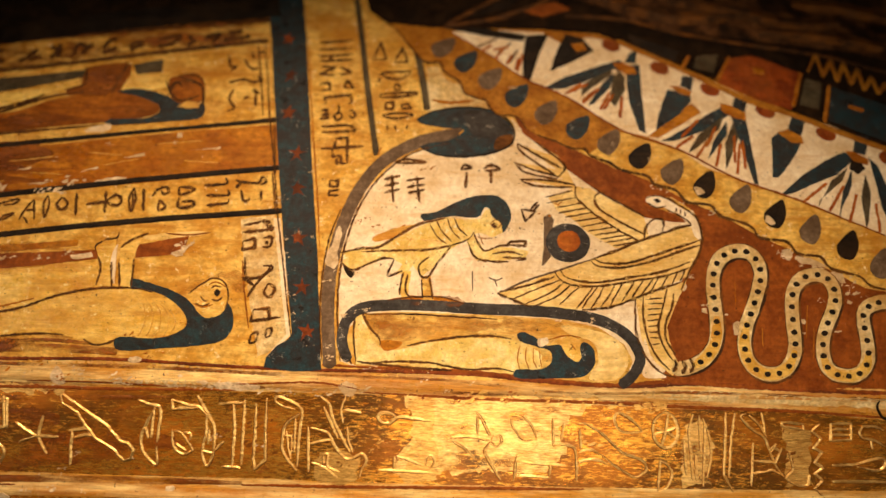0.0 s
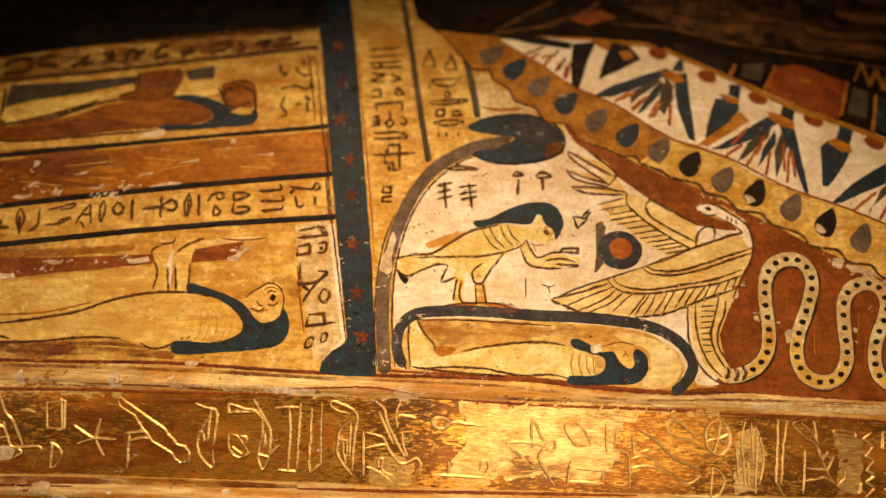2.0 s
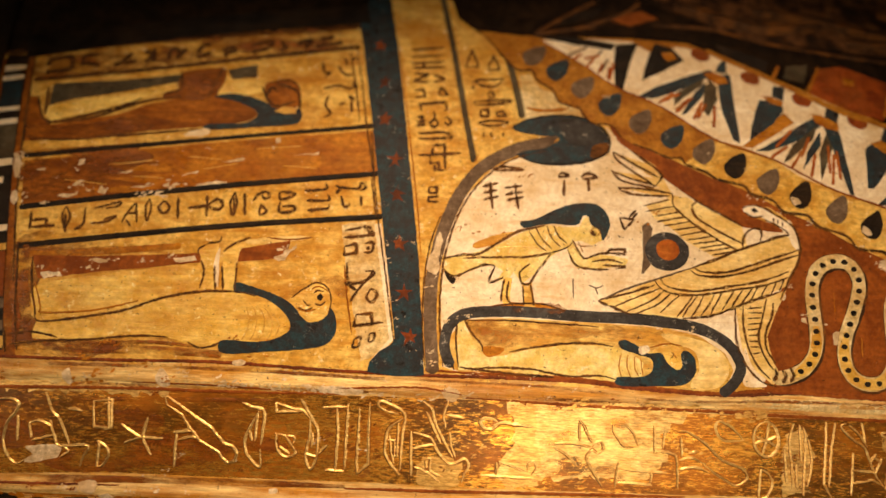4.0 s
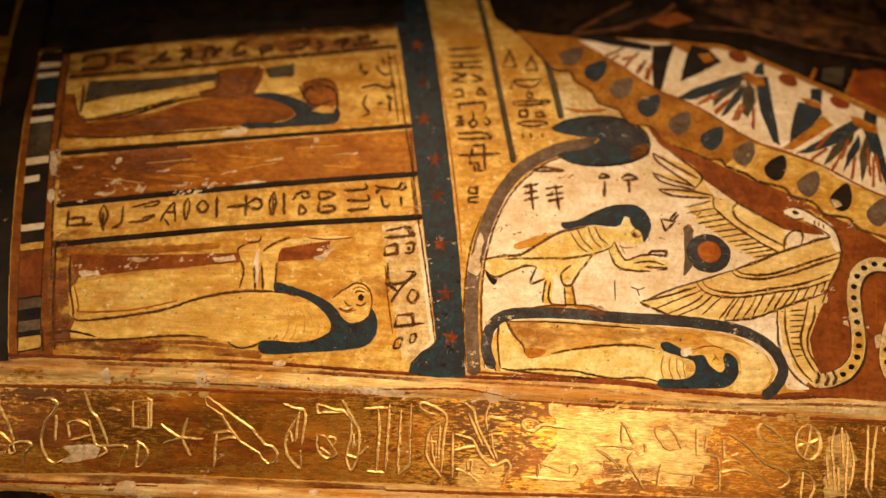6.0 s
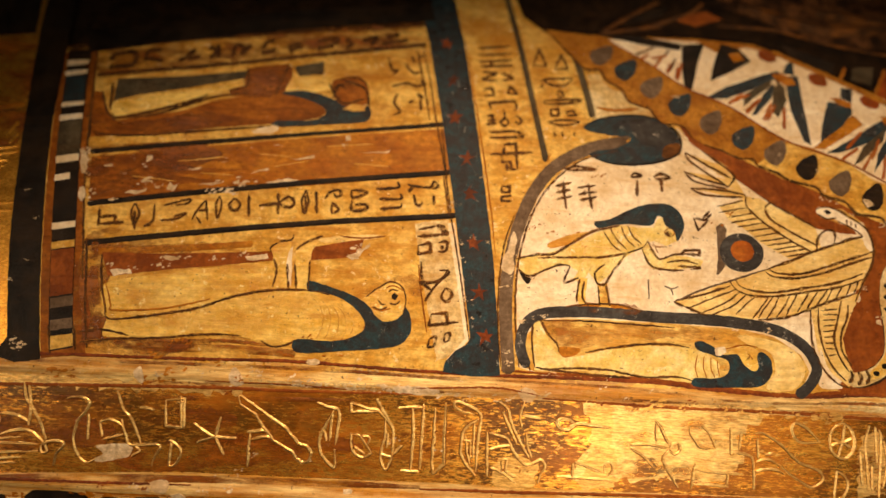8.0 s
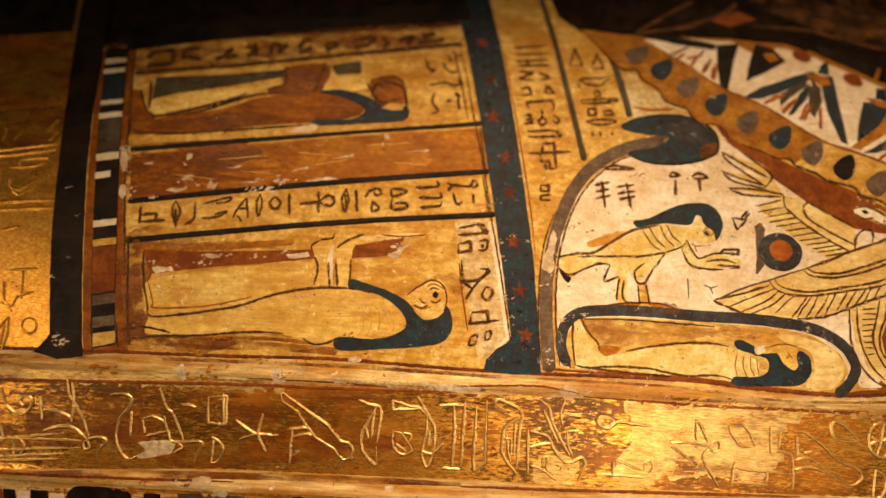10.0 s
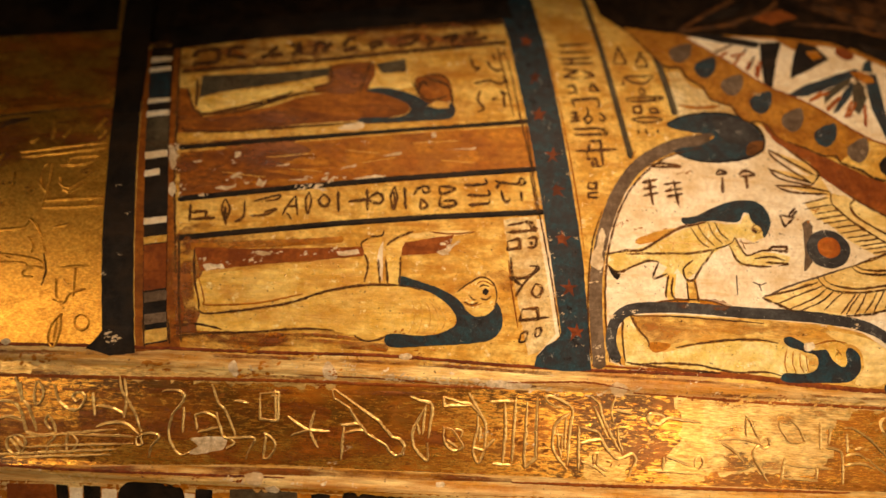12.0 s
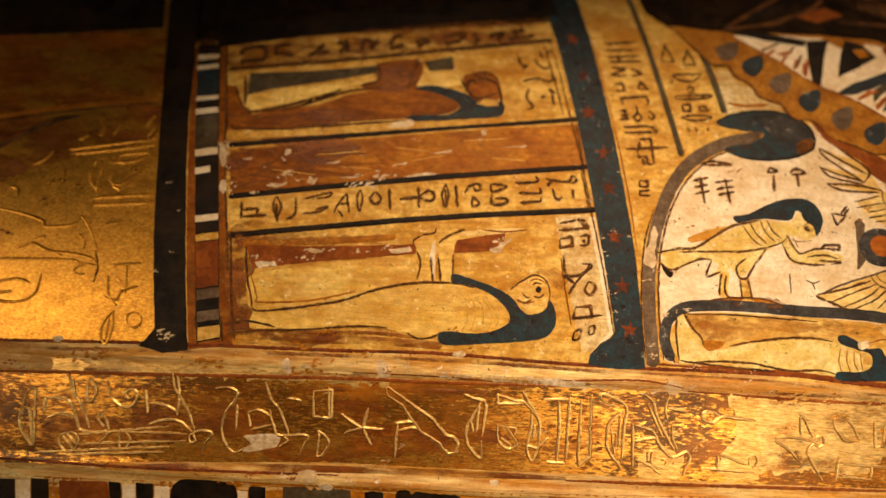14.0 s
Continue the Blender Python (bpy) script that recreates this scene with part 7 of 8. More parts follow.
stroke("outline", "ink", vignette, 3, 1.16, [(120.4, 1140.1), (120.2, 1129.5), (121.4, 1115.5), (127.5, 1103.4), (136.5, 1094.9), (145.5, 1092.3)], [(125.6, 1141.7), (125.3, 1129.7), (128, 1115.7), (134.7, 1103.6), (142, 1096.7)], [(141.2, 1147), (137.9, 1135.2), (135, 1122.8), (137.4, 1112.4), (143.8, 1102.7)], [(145.5, 1144.3), (143.8, 1135.4), (139.9, 1126.5), (139.6, 1115.9), (145.7, 1106.3)])
stroke("feather_line", "ink", vignette, 3, 0.84, [(129.2, 1140.3), (138.1, 1141.3)], [(128.8, 1137.5), (138, 1138.1)], [(128.3, 1134), (137.1, 1134.9)], [(128.2, 1130.4), (136.3, 1131.3)], [(128.2, 1126.9), (135.5, 1127.8)], [(128.5, 1123.4), (134.7, 1123.9)], [(128.8, 1119.9), (135, 1120)], [(129.4, 1116.4), (135.3, 1116.5)], [(130.8, 1112.2), (136, 1113)])

# vignette: tomb outline and the wrapped figure inside
fill("tomb_ground", "amber", vignette, 1.5, [(-64.6, 1096.9), (-65.5, 1114.3), (-55.9, 1126.9), (-26.9, 1128.7), (27.6, 1128), (74.9, 1126.3), (96.7, 1122), (113, 1111.8), (118.4, 1101.5), (113, 1090.2), (96.8, 1087), (39.2, 1089.8), (-54.4, 1093)])
fill("figure", "shine", vignette, 2, [(-58.1, 1095.3), (-60.2, 1125), (-55.9, 1126.5), (-49.9, 1114.8), (-44.1, 1106.2), (-33.2, 1104.7), (-11.7, 1110.2), (13.5, 1113.6), (40.6, 1113.6), (51.5, 1110.4), (60.6, 1103.6), (58.9, 1095.9), (42.8, 1092), (14, 1093.7), (-4, 1092.9), (-25.7, 1096.2)], label="yellow wrapped painted figure")
stroke("outline", "ink", vignette, 2.8, 1.16, [(-56, 1127.9), (-50.1, 1118.3), (-43.6, 1111.4), (-43.4, 1107.2)], [(-26.1, 1107.7), (-11.8, 1110.9), (9.8, 1114.2), (27.9, 1115), (40.6, 1113.6)], [(-60.2, 1125), (-60.2, 1111), (-58.1, 1097.1)], [(-54.5, 1096.1), (-32.9, 1097.7), (-11.3, 1097.6), (-0.5, 1095.8), (13.9, 1094.1), (31.9, 1095.2), (42.7, 1093.4)])
fill("outline_patch", "orange", vignette, 2.6, [(-43.5, 1109.7), (-37.1, 1110.9), (-29.1, 1109.7), (-33.2, 1105.4), (-40.4, 1104.5)], 1)
stroke("tomb_outline", "slate", vignette, 3, 7.02, [(-62.5, 1096.9), (-66.8, 1105.6), (-67.6, 1114.3), (-64.8, 1123.1), (-56.1, 1130.1), (-38, 1132.6), (-12.5, 1133), (20.3, 1131.7), (49.4, 1131.4), (74.9, 1129.9), (96.8, 1126.5), (113.1, 1118.8), (122.1, 1107.8), (122, 1098.7), (115.5, 1090.2), (109.4, 1086.6)], taper=0, label="dark blue painted outline of the tomb")
fill("tomb_end", "creamgold", vignette, 1.65, [(72.1, 1122.6), (92.1, 1120.4), (108.5, 1114.5), (115.7, 1103.5), (112.1, 1093.6), (104.8, 1089.2), (90.4, 1090.2), (96.1, 1101.2), (92.5, 1112.7), (79.4, 1116.5)], 1, label="paler yellow end of the tomb ground")
fill("figure_wig", "blue", vignette, 3.4, [(44.2, 1116.5), (47.8, 1118), (56.1, 1114.7), (63.4, 1109.9), (71.4, 1110.8), (75.7, 1104.7), (81.6, 1100.6), (85.2, 1102.4), (84.4, 1110.5), (87.3, 1112.6), (93.1, 1108.6), (94.2, 1100.9), (91, 1094.5), (84.2, 1090.9), (68, 1089.8), (46.4, 1089.3), (42, 1092), (43.4, 1094.5), (60.7, 1095.9), (66.4, 1100.2), (64.9, 1106.5), (55.1, 1109.7), (46, 1112.3)], 1, label="dark blue painted wig")
fill("face", "goldpaint", vignette, 3.2, [(65.9, 1110.7), (71.3, 1115), (80.4, 1116.7), (85.8, 1114), (85.2, 1102.4), (81.6, 1099.2), (77.9, 1102.3), (73.2, 1108.1)], 1)
fill("gesso_chip", "gesso", vignette, 3.8, [(57.6, 1114), (62.3, 1114.8), (64.8, 1111.4), (61.2, 1109.2), (57.6, 1110.5)], 1)
stroke("outline", "orange", vignette, 3.6, 0.91, [(64.1, 1113.5), (75, 1116.5), (85.1, 1115.4)], [(79.3, 1110.3), (81.5, 1107.6)])
stroke("collar_line", "orange", vignette, 2.8, 0.77, [(46.1, 1109.5), (44.7, 1101.5), (46.3, 1094.5)], [(50.4, 1108.9), (49.8, 1101.2), (52.1, 1095)], [(54.8, 1108.3), (54.8, 1101.4), (57.1, 1095.8)], [(58.4, 1107), (59.2, 1100.8), (60, 1096.6)])
fill("white_patch", "white", vignette, 2.6, [(125.8, 1115.6), (129.3, 1106.9), (135.8, 1096.6), (139.4, 1092.1), (126.4, 1091.9), (124.2, 1098.1)], 1)
stroke("red_line", "red", vignette, 2.2, 2.46, [(-79.6, 1094.4), (-54.4, 1093.7), (-11.2, 1093.4), (21.2, 1092.2), (46.4, 1090), (75.2, 1087.9), (107.6, 1086.5), (143.7, 1089.4), (183.6, 1087.5), (238.4, 1086.4), (293.7, 1085.3)])
fill("varnish_stain", "wash", vignette, 1.8, [(-54.4, 1125.4), (-5.3, 1127.4), (42.2, 1126.5), (82.3, 1121), (42.1, 1118.4), (5.7, 1118), (-37.6, 1108.5), (-46.9, 1115.9)], 1)
fill("varnish_stain", "deepwash", vignette, 3.5, [(-39, 1136.6), (-23.6, 1138.6), (-5.3, 1139.4), (10.1, 1135.8), (5.7, 1133.1), (-23.5, 1131.9), (-38.2, 1133.8)], 1)
fill("varnish_stain", "deepwash", vignette, 2.95, [(-19.4, 1153.4), (-12.7, 1154.4), (-9.7, 1136.4), (-18.5, 1136)], 1)
stroke("outline", "halo", vignette, 3.9, 0.84, [(26.1, 1186.1), (28.9, 1188.5), (32.2, 1187.5), (32.9, 1184.9), (29.8, 1183), (26.8, 1184.3), (26.1, 1186.1)], [(35.6, 1186.5), (38, 1181.8), (34.5, 1179.5)])
stroke("outline", "halo", vignette, 3.9, 1.05, [(13.6, 1179.7), (20.2, 1176.3), (27.7, 1176.6)], [(18.1, 1179.2), (21.6, 1172)])
stroke("outline", "halo", vignette, 3.9, 0.84, [(76.3, 1112.4), (79.6, 1110), (77, 1106.8)], [(74.2, 1115.1), (78.6, 1116.6), (83.6, 1114.7)])

# vignette: long spotted serpent
SNAKE = [(143.0, 1096.1), (148.8, 1097.6), (156.1, 1099.5), (164.2, 1103.9), (170.2, 1111.3), (172.6, 1120.2), (172.6, 1130.7), (171.6, 1141.3), (171.3, 1150.2), (172.6, 1159.2), (176.4, 1166.5), (182.7, 1171.0), (190.4, 1172.6), (196.7, 1171.3), (201.2, 1166.7), (203.3, 1159.9), (202.4, 1152.7), (199.5, 1143.7), (196.1, 1134.8), (192.8, 1127.6), (191.0, 1120.6), (190.3, 1112.8), (191.9, 1104.8), (196.6, 1098.9), (202.7, 1095.9), (210.0, 1095.7), (216.3, 1098.3), (220.5, 1103.6), (223.0, 1110.7), (223.3, 1117.7), (222.6, 1126.5), (222.4, 1135.4), (223.0, 1144.3), (225.8, 1151.1), (230.7, 1155.9), (237.3, 1158.2), (244.0, 1158.0), (248.9, 1154.5), (251.4, 1148.4), (251.2, 1141.3), (248.4, 1134.1), (245.3, 1128.1), (242.7, 1121.6), (241.2, 1114.6), (241.3, 1107.5), (243.6, 1100.6), (248.2, 1096.8), (254.1, 1095.5), (260.7, 1095.6), (266.3, 1098.2), (269.9, 1103.5), (271.0, 1109.9), (270.4, 1118.7), (269.1, 1127.5), (269.3, 1134.2), (272.3, 1138.5), (278.2, 1141.2), (285.4, 1142.4), (299.5, 1143.0)]
stroke("serpent_shadow", "umber", vignette, 2, 11.4, [(u + 0.5, v - 0.5) for u, v in SNAKE], taper=0, tall=0.05, label="dark painted outline of the serpent")
serpent = stroke("serpent_body", "pale", vignette, 2.8, 8.9, SNAKE, taper=0, label="pale yellow spotted serpent body")
for bend in (SNAKE[2:7], SNAKE[19:29], SNAKE[44:52]):
    stroke("serpent_belly", "goldpaint", vignette, 3.2, 7.6, bend, taper=1, label="golden yellow lower bend of the serpent")
along = rounded(SNAKE, 1.0, False)
spots = along[18::7]
for i, (u, v) in enumerate(spots):
    fill("serpent_spot", "black", vignette, 4.6, [(u + 2.3 * math.cos(a * math.pi / 4 + i) * (0.8 + 0.3 * ((i * 7 + a * 3) % 5) / 5), v + 1.75 * math.sin(a * math.pi / 4 + i)) for a in range(8)], 1, rough_edge=0.2)
stroke("serpent_stripe", "ink", vignette, 4.6, 1.75, [(144.6, 1103.4), (146, 1100), (143.8, 1095.7)], [(149.6, 1102.8), (151.8, 1098.7), (149.5, 1094.5)], [(154.7, 1104.4), (156.9, 1099.5), (154.6, 1095.3)])
fill("gesso_chip", "gesso", vignette, 2, [(184.6, 1126.8), (188.3, 1127.5), (187.4, 1123.3), (188.8, 1120.5), (184.3, 1119), (183.7, 1122.5)], 1)
fill("gesso_chip", "gesso", vignette, 2, [(219.4, 1173), (224.4, 1173.5), (225.5, 1169.5), (223, 1166.9), (220.2, 1169.4)], 1)
fill("gesso_chip", "gesso", vignette, 2, [(229.3, 1169.6), (237.9, 1168.7), (247.2, 1167.5), (248.8, 1164.6), (239.4, 1164.4), (230.1, 1166)], 1)
fill("gesso_chip", "gesso", vignette, 2, [(250.3, 1160.3), (256, 1161.1), (259.3, 1155.8), (257.1, 1153.2), (252.8, 1155.3)], 1)
fill("gesso_chip", "gesso", vignette, 2, [(164.4, 1135.5), (166.6, 1135.9), (166.4, 1132), (163.9, 1132.7)], 1)
fill("gesso_chip", "gesso", vignette, 2, [(259.9, 1142.6), (262.8, 1141.9), (261.9, 1139.8), (259.3, 1140.4)], 1)
fill("gesso_chip", "gesso", vignette, 2, [(228, 1130.2), (230.6, 1130.6), (230.4, 1127), (228.2, 1127)], 1)
fill("gesso_chip", "gesso", vignette, 2, [(151.4, 1151.5), (154.3, 1150.9), (153, 1145.9), (150.8, 1147.2)], 1)
stroke("scratch", "orange", vignette, 1.9, 0.70, [(232.7, 1139.1), (230.7, 1117.9)], [(202.2, 1124.3), (202.4, 1112)], [(236.2, 1125), (234.5, 1103.9)], [(222.9, 1117.7), (221.2, 1103.6)], [(185.9, 1152.3), (185.9, 1138.1)])

# collar: pendants, lotus flowers and buds
fill("pendant_band", "ochre", collar, 5.3, [(92.3, 1234), (116.9, 1250.8), (155.1, 1238.5), (192.1, 1219.9), (229.2, 1207.5), (265.8, 1193.3), (338.9, 1166.6), (334.7, 1135.9), (277.8, 1152.3), (250.6, 1163.2), (229.6, 1172.1), (205.2, 1181.8), (179.9, 1195.6), (157.8, 1204.4), (137.5, 1215.3), (115, 1224)])
stroke("scallop_edge", "ink", collar, 5.6, 1.19, [(-46, 1327.9), (-25.5, 1303), (-17.1, 1300), (-11.7, 1300.2), (-7.3, 1292.1), (-0.2, 1287.9), (3.9, 1284.4), (6.9, 1277.1), (14.2, 1273.8), (21.4, 1271.9), (25.4, 1265.6), (30.2, 1261.1), (40.1, 1260.6), (46.1, 1258.2), (49.9, 1251.7)])
stroke("scallop_edge", "ink", collar, 5.6, 1.8, [(57.7, 1247.1), (71.2, 1242.6), (80.8, 1238.4), (90.6, 1237.9), (94.2, 1233.6), (105.7, 1229.6), (115, 1224), (131, 1220.6), (137.5, 1214.6), (150.6, 1211.1), (157.7, 1203.7), (172.8, 1201.8), (179.8, 1194.9), (198.3, 1189), (205.1, 1181.1), (222, 1179.3), (229.5, 1171.4), (243.7, 1169.9), (250.5, 1162.5), (268.9, 1157.8), (277.7, 1151.5), (305.6, 1147.1)])
def pendant(u, v, mat, turn, worn=0.0):
    c, s = math.cos(turn), math.sin(turn)
    shape = [(9.4, 0.4), (5.8, 3.0), (0.5, 5.0), (-4.0, 5.6), (-7.2, 3.2), (-8.0, -0.8), (-6.6, -4.2), (-2.4, -5.6), (3.0, -4.8), (7.2, -2.4)]
    at = lambda a, b, k=1.2: (u + k * (a * c - b * s), v + k * (a * s + b * c))
    fill("pendant_drop", mat, collar, 6.4, [at(a, b) for a, b in shape], 1)
    if worn:
        fill("gesso_chip", "gesso", collar, 7.2, [at(-7.6, 0.5), at(-4.5, -1.8), at(-3.0, 1.6), at(-4.0, 4.5), at(-6.8, 3.4)], 1, rough_edge=0.8)
for u, v, mat, worn in PENDANTS:
    pendant(u, v, mat, 0.70 + 0.0014 * (u + 20) + 0.05 * math.sin(u), worn)
fill("lotus_band", "white", collar, 5.8, [(-3.4, 1326.2), (22.1, 1309.1), (50.7, 1288.5), (62.8, 1284.4), (78.6, 1276.1), (117, 1252), (136.3, 1247.3), (155.2, 1239.3), (173.5, 1227.2), (192.2, 1220.7), (207.2, 1216.4), (229.3, 1208.2), (266, 1194.1), (290.7, 1183.9), (338.9, 1166.6), (351, 1225.4), (302, 1242.8), (270, 1258.2), (239.7, 1269.1), (212.8, 1277.7), (182.6, 1293.5), (155.5, 1306.3), (123.6, 1320.5), (98.5, 1324.5), (76.9, 1318.9), (64.7, 1327.3), (30.7, 1328.7)], label="cream white band of lotus flowers")
stroke("orange_rim", "honey", collar, 7, 4.4, [(119.6, 1322.3), (139.5, 1312.4), (163, 1301), (186, 1289.1), (212.5, 1275.9), (239.4, 1267.3), (269.4, 1255.7), (302.2, 1243.6), (350.7, 1224.3)], taper=0)
stroke("red_line", "red", collar, 6.4, 1.40, [(-3.3, 1325.2), (22.1, 1309.1), (50.7, 1288.5), (78.6, 1276.1), (117, 1252), (155.2, 1239.3), (192.2, 1220.7), (229.3, 1208.2), (266, 1194.1), (302.4, 1179.7)])
fill("petal", "black", collar, 6.6, [(51.8, 1324.4), (68.9, 1326.5), (61.8, 1310.3), (53.9, 1287.2), (48.7, 1289.3), (49.2, 1307.6)])
fill("petal", "black", collar, 6.6, [(-12, 1329.9), (22.1, 1329.9), (51.8, 1324.9), (49.5, 1319.5), (22.1, 1323)])
fill("petal", "black", collar, 6.6, [(69.6, 1298.9), (74.2, 1308.4), (80.9, 1315.7), (89.7, 1320.8), (97.8, 1316.2), (84.5, 1306.3)])
fill("petal", "blue", collar, 6.6, [(62.7, 1281.7), (79.4, 1291.1), (104.8, 1301), (119.9, 1306.1), (125.7, 1301.6), (114.9, 1298.1), (91.4, 1287), (74.8, 1281.2)])
fill("petal", "blue", collar, 6.6, [(123.6, 1301.6), (134.1, 1302.8), (133.4, 1274.3), (133.4, 1250), (128.9, 1252.3), (123.7, 1274)])
fill("petal", "olive", collar, 6.8, [(91.4, 1286.1), (115.1, 1299.5), (112.4, 1293.5), (99.4, 1284.2), (89.9, 1276.5)])
fill("petal", "olive", collar, 6.8, [(114.1, 1293.5), (120.8, 1295.1), (122.1, 1282.7), (113.6, 1269.4), (109.9, 1273.6)])
fill("petal", "blue", collar, 6.8, [(106.2, 1287.5), (116, 1296.8), (111.6, 1284.5), (98.4, 1271.1), (94.3, 1269.7)])
fill("petal", "olive", collar, 6.8, [(117.2, 1300.4), (122.9, 1291.6), (119.4, 1280.4), (117.6, 1286.9)])
stroke("petal_stripe", "sun", collar, 6.9, 2.1, [(90.6, 1286.1), (78.7, 1277.9)], [(102.5, 1282.1), (90.4, 1271.3)], [(110.4, 1280.1), (102.9, 1266.6)], [(119.1, 1277.3), (116.5, 1261.1)], [(49.2, 1308.5), (44.7, 1294.6)], [(38.9, 1314.3), (27.1, 1311.6)], taper=0)
fill("cup", "orange", collar, 7.4, [(114.2, 1303.1), (121.8, 1304.3), (130.5, 1300), (131.2, 1295.4), (124, 1294.3), (117.9, 1298.6)])
fill("stem", "blue", collar, 7.2, [(127.6, 1311), (134.1, 1316), (131.7, 1303.2), (123.5, 1304.3)])
fill("cup", "orange", collar, 7.4, [(85.3, 1318.2), (93.9, 1319.5), (96.8, 1313.8), (89, 1311.7)])
fill("bud", "blue", collar, 6.8, [(152.4, 1283.6), (168.4, 1281.5), (168.4, 1275.4), (158.1, 1264.4), (140.8, 1252.7), (143.6, 1264)])
fill("petal", "orange", collar, 6.7, [(140.8, 1252.7), (158.3, 1266.5), (168.1, 1273.7), (174.5, 1267), (157.1, 1256.1), (142.3, 1247.4), (134.4, 1248)])
fill("cup", "orange", collar, 7.4, [(154.3, 1286.3), (160.9, 1286.5), (169.4, 1282.8), (168, 1278.8), (160.2, 1281.2)])
fill("stem", "blue", collar, 7.2, [(164.6, 1294.7), (172.8, 1294.1), (169.5, 1283.3), (162.2, 1286.6)])
fill("petal", "blue", collar, 6.6, [(143.2, 1244.6), (160.8, 1254.1), (182.7, 1268.1), (188.8, 1270.9), (193.6, 1265.1), (172.5, 1252.4), (153.9, 1245.7)])
fill("petal", "blue", collar, 6.6, [(195.1, 1264.3), (205.3, 1262.9), (206, 1247.2), (207.9, 1216.5), (204.9, 1217.1), (201.1, 1235)])
fill("petal", "olive", collar, 6.8, [(190.4, 1265.4), (185.6, 1254.8), (167.1, 1240.1), (161.3, 1237.1), (170.3, 1250.3)])
fill("petal", "blue", collar, 6.8, [(191.4, 1261.2), (190.6, 1250.9), (177.7, 1236.4), (174.8, 1232.3), (180.5, 1246.5)])
fill("petal", "olive", collar, 6.8, [(196, 1260.1), (198.3, 1249.1), (189.8, 1232.7), (186.6, 1226), (188.2, 1244.7)])
stroke("petal_stripe", "sun", collar, 6.9, 2.1, [(166.6, 1249.4), (153.8, 1240.9)], [(176.5, 1246.4), (167.2, 1234.1)], [(185.4, 1244.6), (179.8, 1228.1)], [(198.5, 1245), (194, 1223.1)], taper=0)
fill("cup", "orange", collar, 7.4, [(188.5, 1274.3), (195.6, 1272.8), (206, 1267.2), (205.2, 1262.1), (196.5, 1263.5), (189.2, 1268.3)])
fill("stem", "blue", collar, 7.2, [(200.9, 1279.9), (209.6, 1278.4), (205.2, 1267.1), (197, 1271.1)])
fill("bud", "blue", collar, 6.8, [(221.6, 1249.7), (227, 1253.6), (242.1, 1248.3), (239.3, 1241.7), (228.3, 1227.9), (221.9, 1221.5), (218.1, 1222.2)])
fill("cup", "orange", collar, 7.4, [(226.2, 1253.6), (234, 1256.3), (243.4, 1250.8), (243.3, 1245.9), (235.4, 1246.5)])
fill("stem", "blue", collar, 7.2, [(239.2, 1266.5), (248.5, 1264.3), (242.7, 1251.6), (233.7, 1254.6)])
fill("petal", "blue", collar, 6.6, [(221.8, 1209.9), (239.5, 1224.3), (257.1, 1234.7), (271.1, 1241.1), (278.2, 1236.5), (263.3, 1225), (242.2, 1216.6), (229.7, 1210.9)])
fill("petal", "blue", collar, 6.6, [(288, 1237.5), (293.1, 1231.7), (299.2, 1206.6), (303.1, 1184.2), (297.2, 1184), (290.6, 1202.6)])
fill("petal", "olive", collar, 6.8, [(271.3, 1229.9), (266.5, 1221.1), (248.6, 1207.2), (246.3, 1202.2), (258.6, 1220.9)])
fill("petal", "blue", collar, 6.8, [(274.3, 1229.2), (272.1, 1217.4), (262.5, 1201.9), (258.6, 1191.3), (265.1, 1213.4)])
fill("petal", "olive", collar, 6.8, [(283.1, 1225.5), (284.5, 1212), (280, 1194.8), (277.6, 1189.1), (277.1, 1209.9)])
stroke("petal_stripe", "sun", collar, 6.9, 2.0, [(255.1, 1218.9), (236.7, 1205.8)], [(266.6, 1217.3), (253.7, 1199.8)], [(274.3, 1211.7), (266.5, 1192.2)], [(286.6, 1206.3), (286.5, 1186.7)], taper=0)
fill("petal", "black", collar, 6.8, [(275.1, 1237.2), (281.2, 1235.7), (283.9, 1229.5), (277.6, 1225.4), (272.7, 1229.2)])
fill("cup", "orange", collar, 7.4, [(272.1, 1241.9), (278.4, 1241.3), (287.7, 1235.9), (286, 1231.9), (276.2, 1234.8)])
fill("stem", "blue", collar, 7.2, [(281.9, 1253.6), (291.3, 1252.2), (285.9, 1239.1), (277.6, 1241.2)])
for u, v in DISCS:
    fill("red_disc", "rustdisc", collar, 7.0, [(u + 7.0 * math.cos(a * math.pi / 6), v + 5.0 * math.sin(a * math.pi / 6) - 0.3 * math.cos(a * math.pi / 6) * 4) for a in range(12)], 1, label="rust red painted disc")
fill("petal", "black", collar, 6.7, [(68.6, 1295.3), (74.4, 1312.1), (81.7, 1326.9), (94.2, 1323.4), (101.7, 1313.0), (84.3, 1303.1)])
stroke("petal_stripe", "sun", collar, 6.9, 2.0, [(26.3, 1315.4), (18.8, 1310.4)], [(34.7, 1311.8), (28.8, 1304.2)], [(40.9, 1308.3), (37.4, 1299.8)], [(46.2, 1305.6), (43.5, 1295.4)], taper=0)
stroke("petal_stripe", "umber", collar, 6.85, 1.6, [(30.6, 1321.3), (15.8, 1314.1)], [(41.1, 1318.7), (30.4, 1307.9)], [(45.1, 1312.2), (39.5, 1301.7)], taper=0)
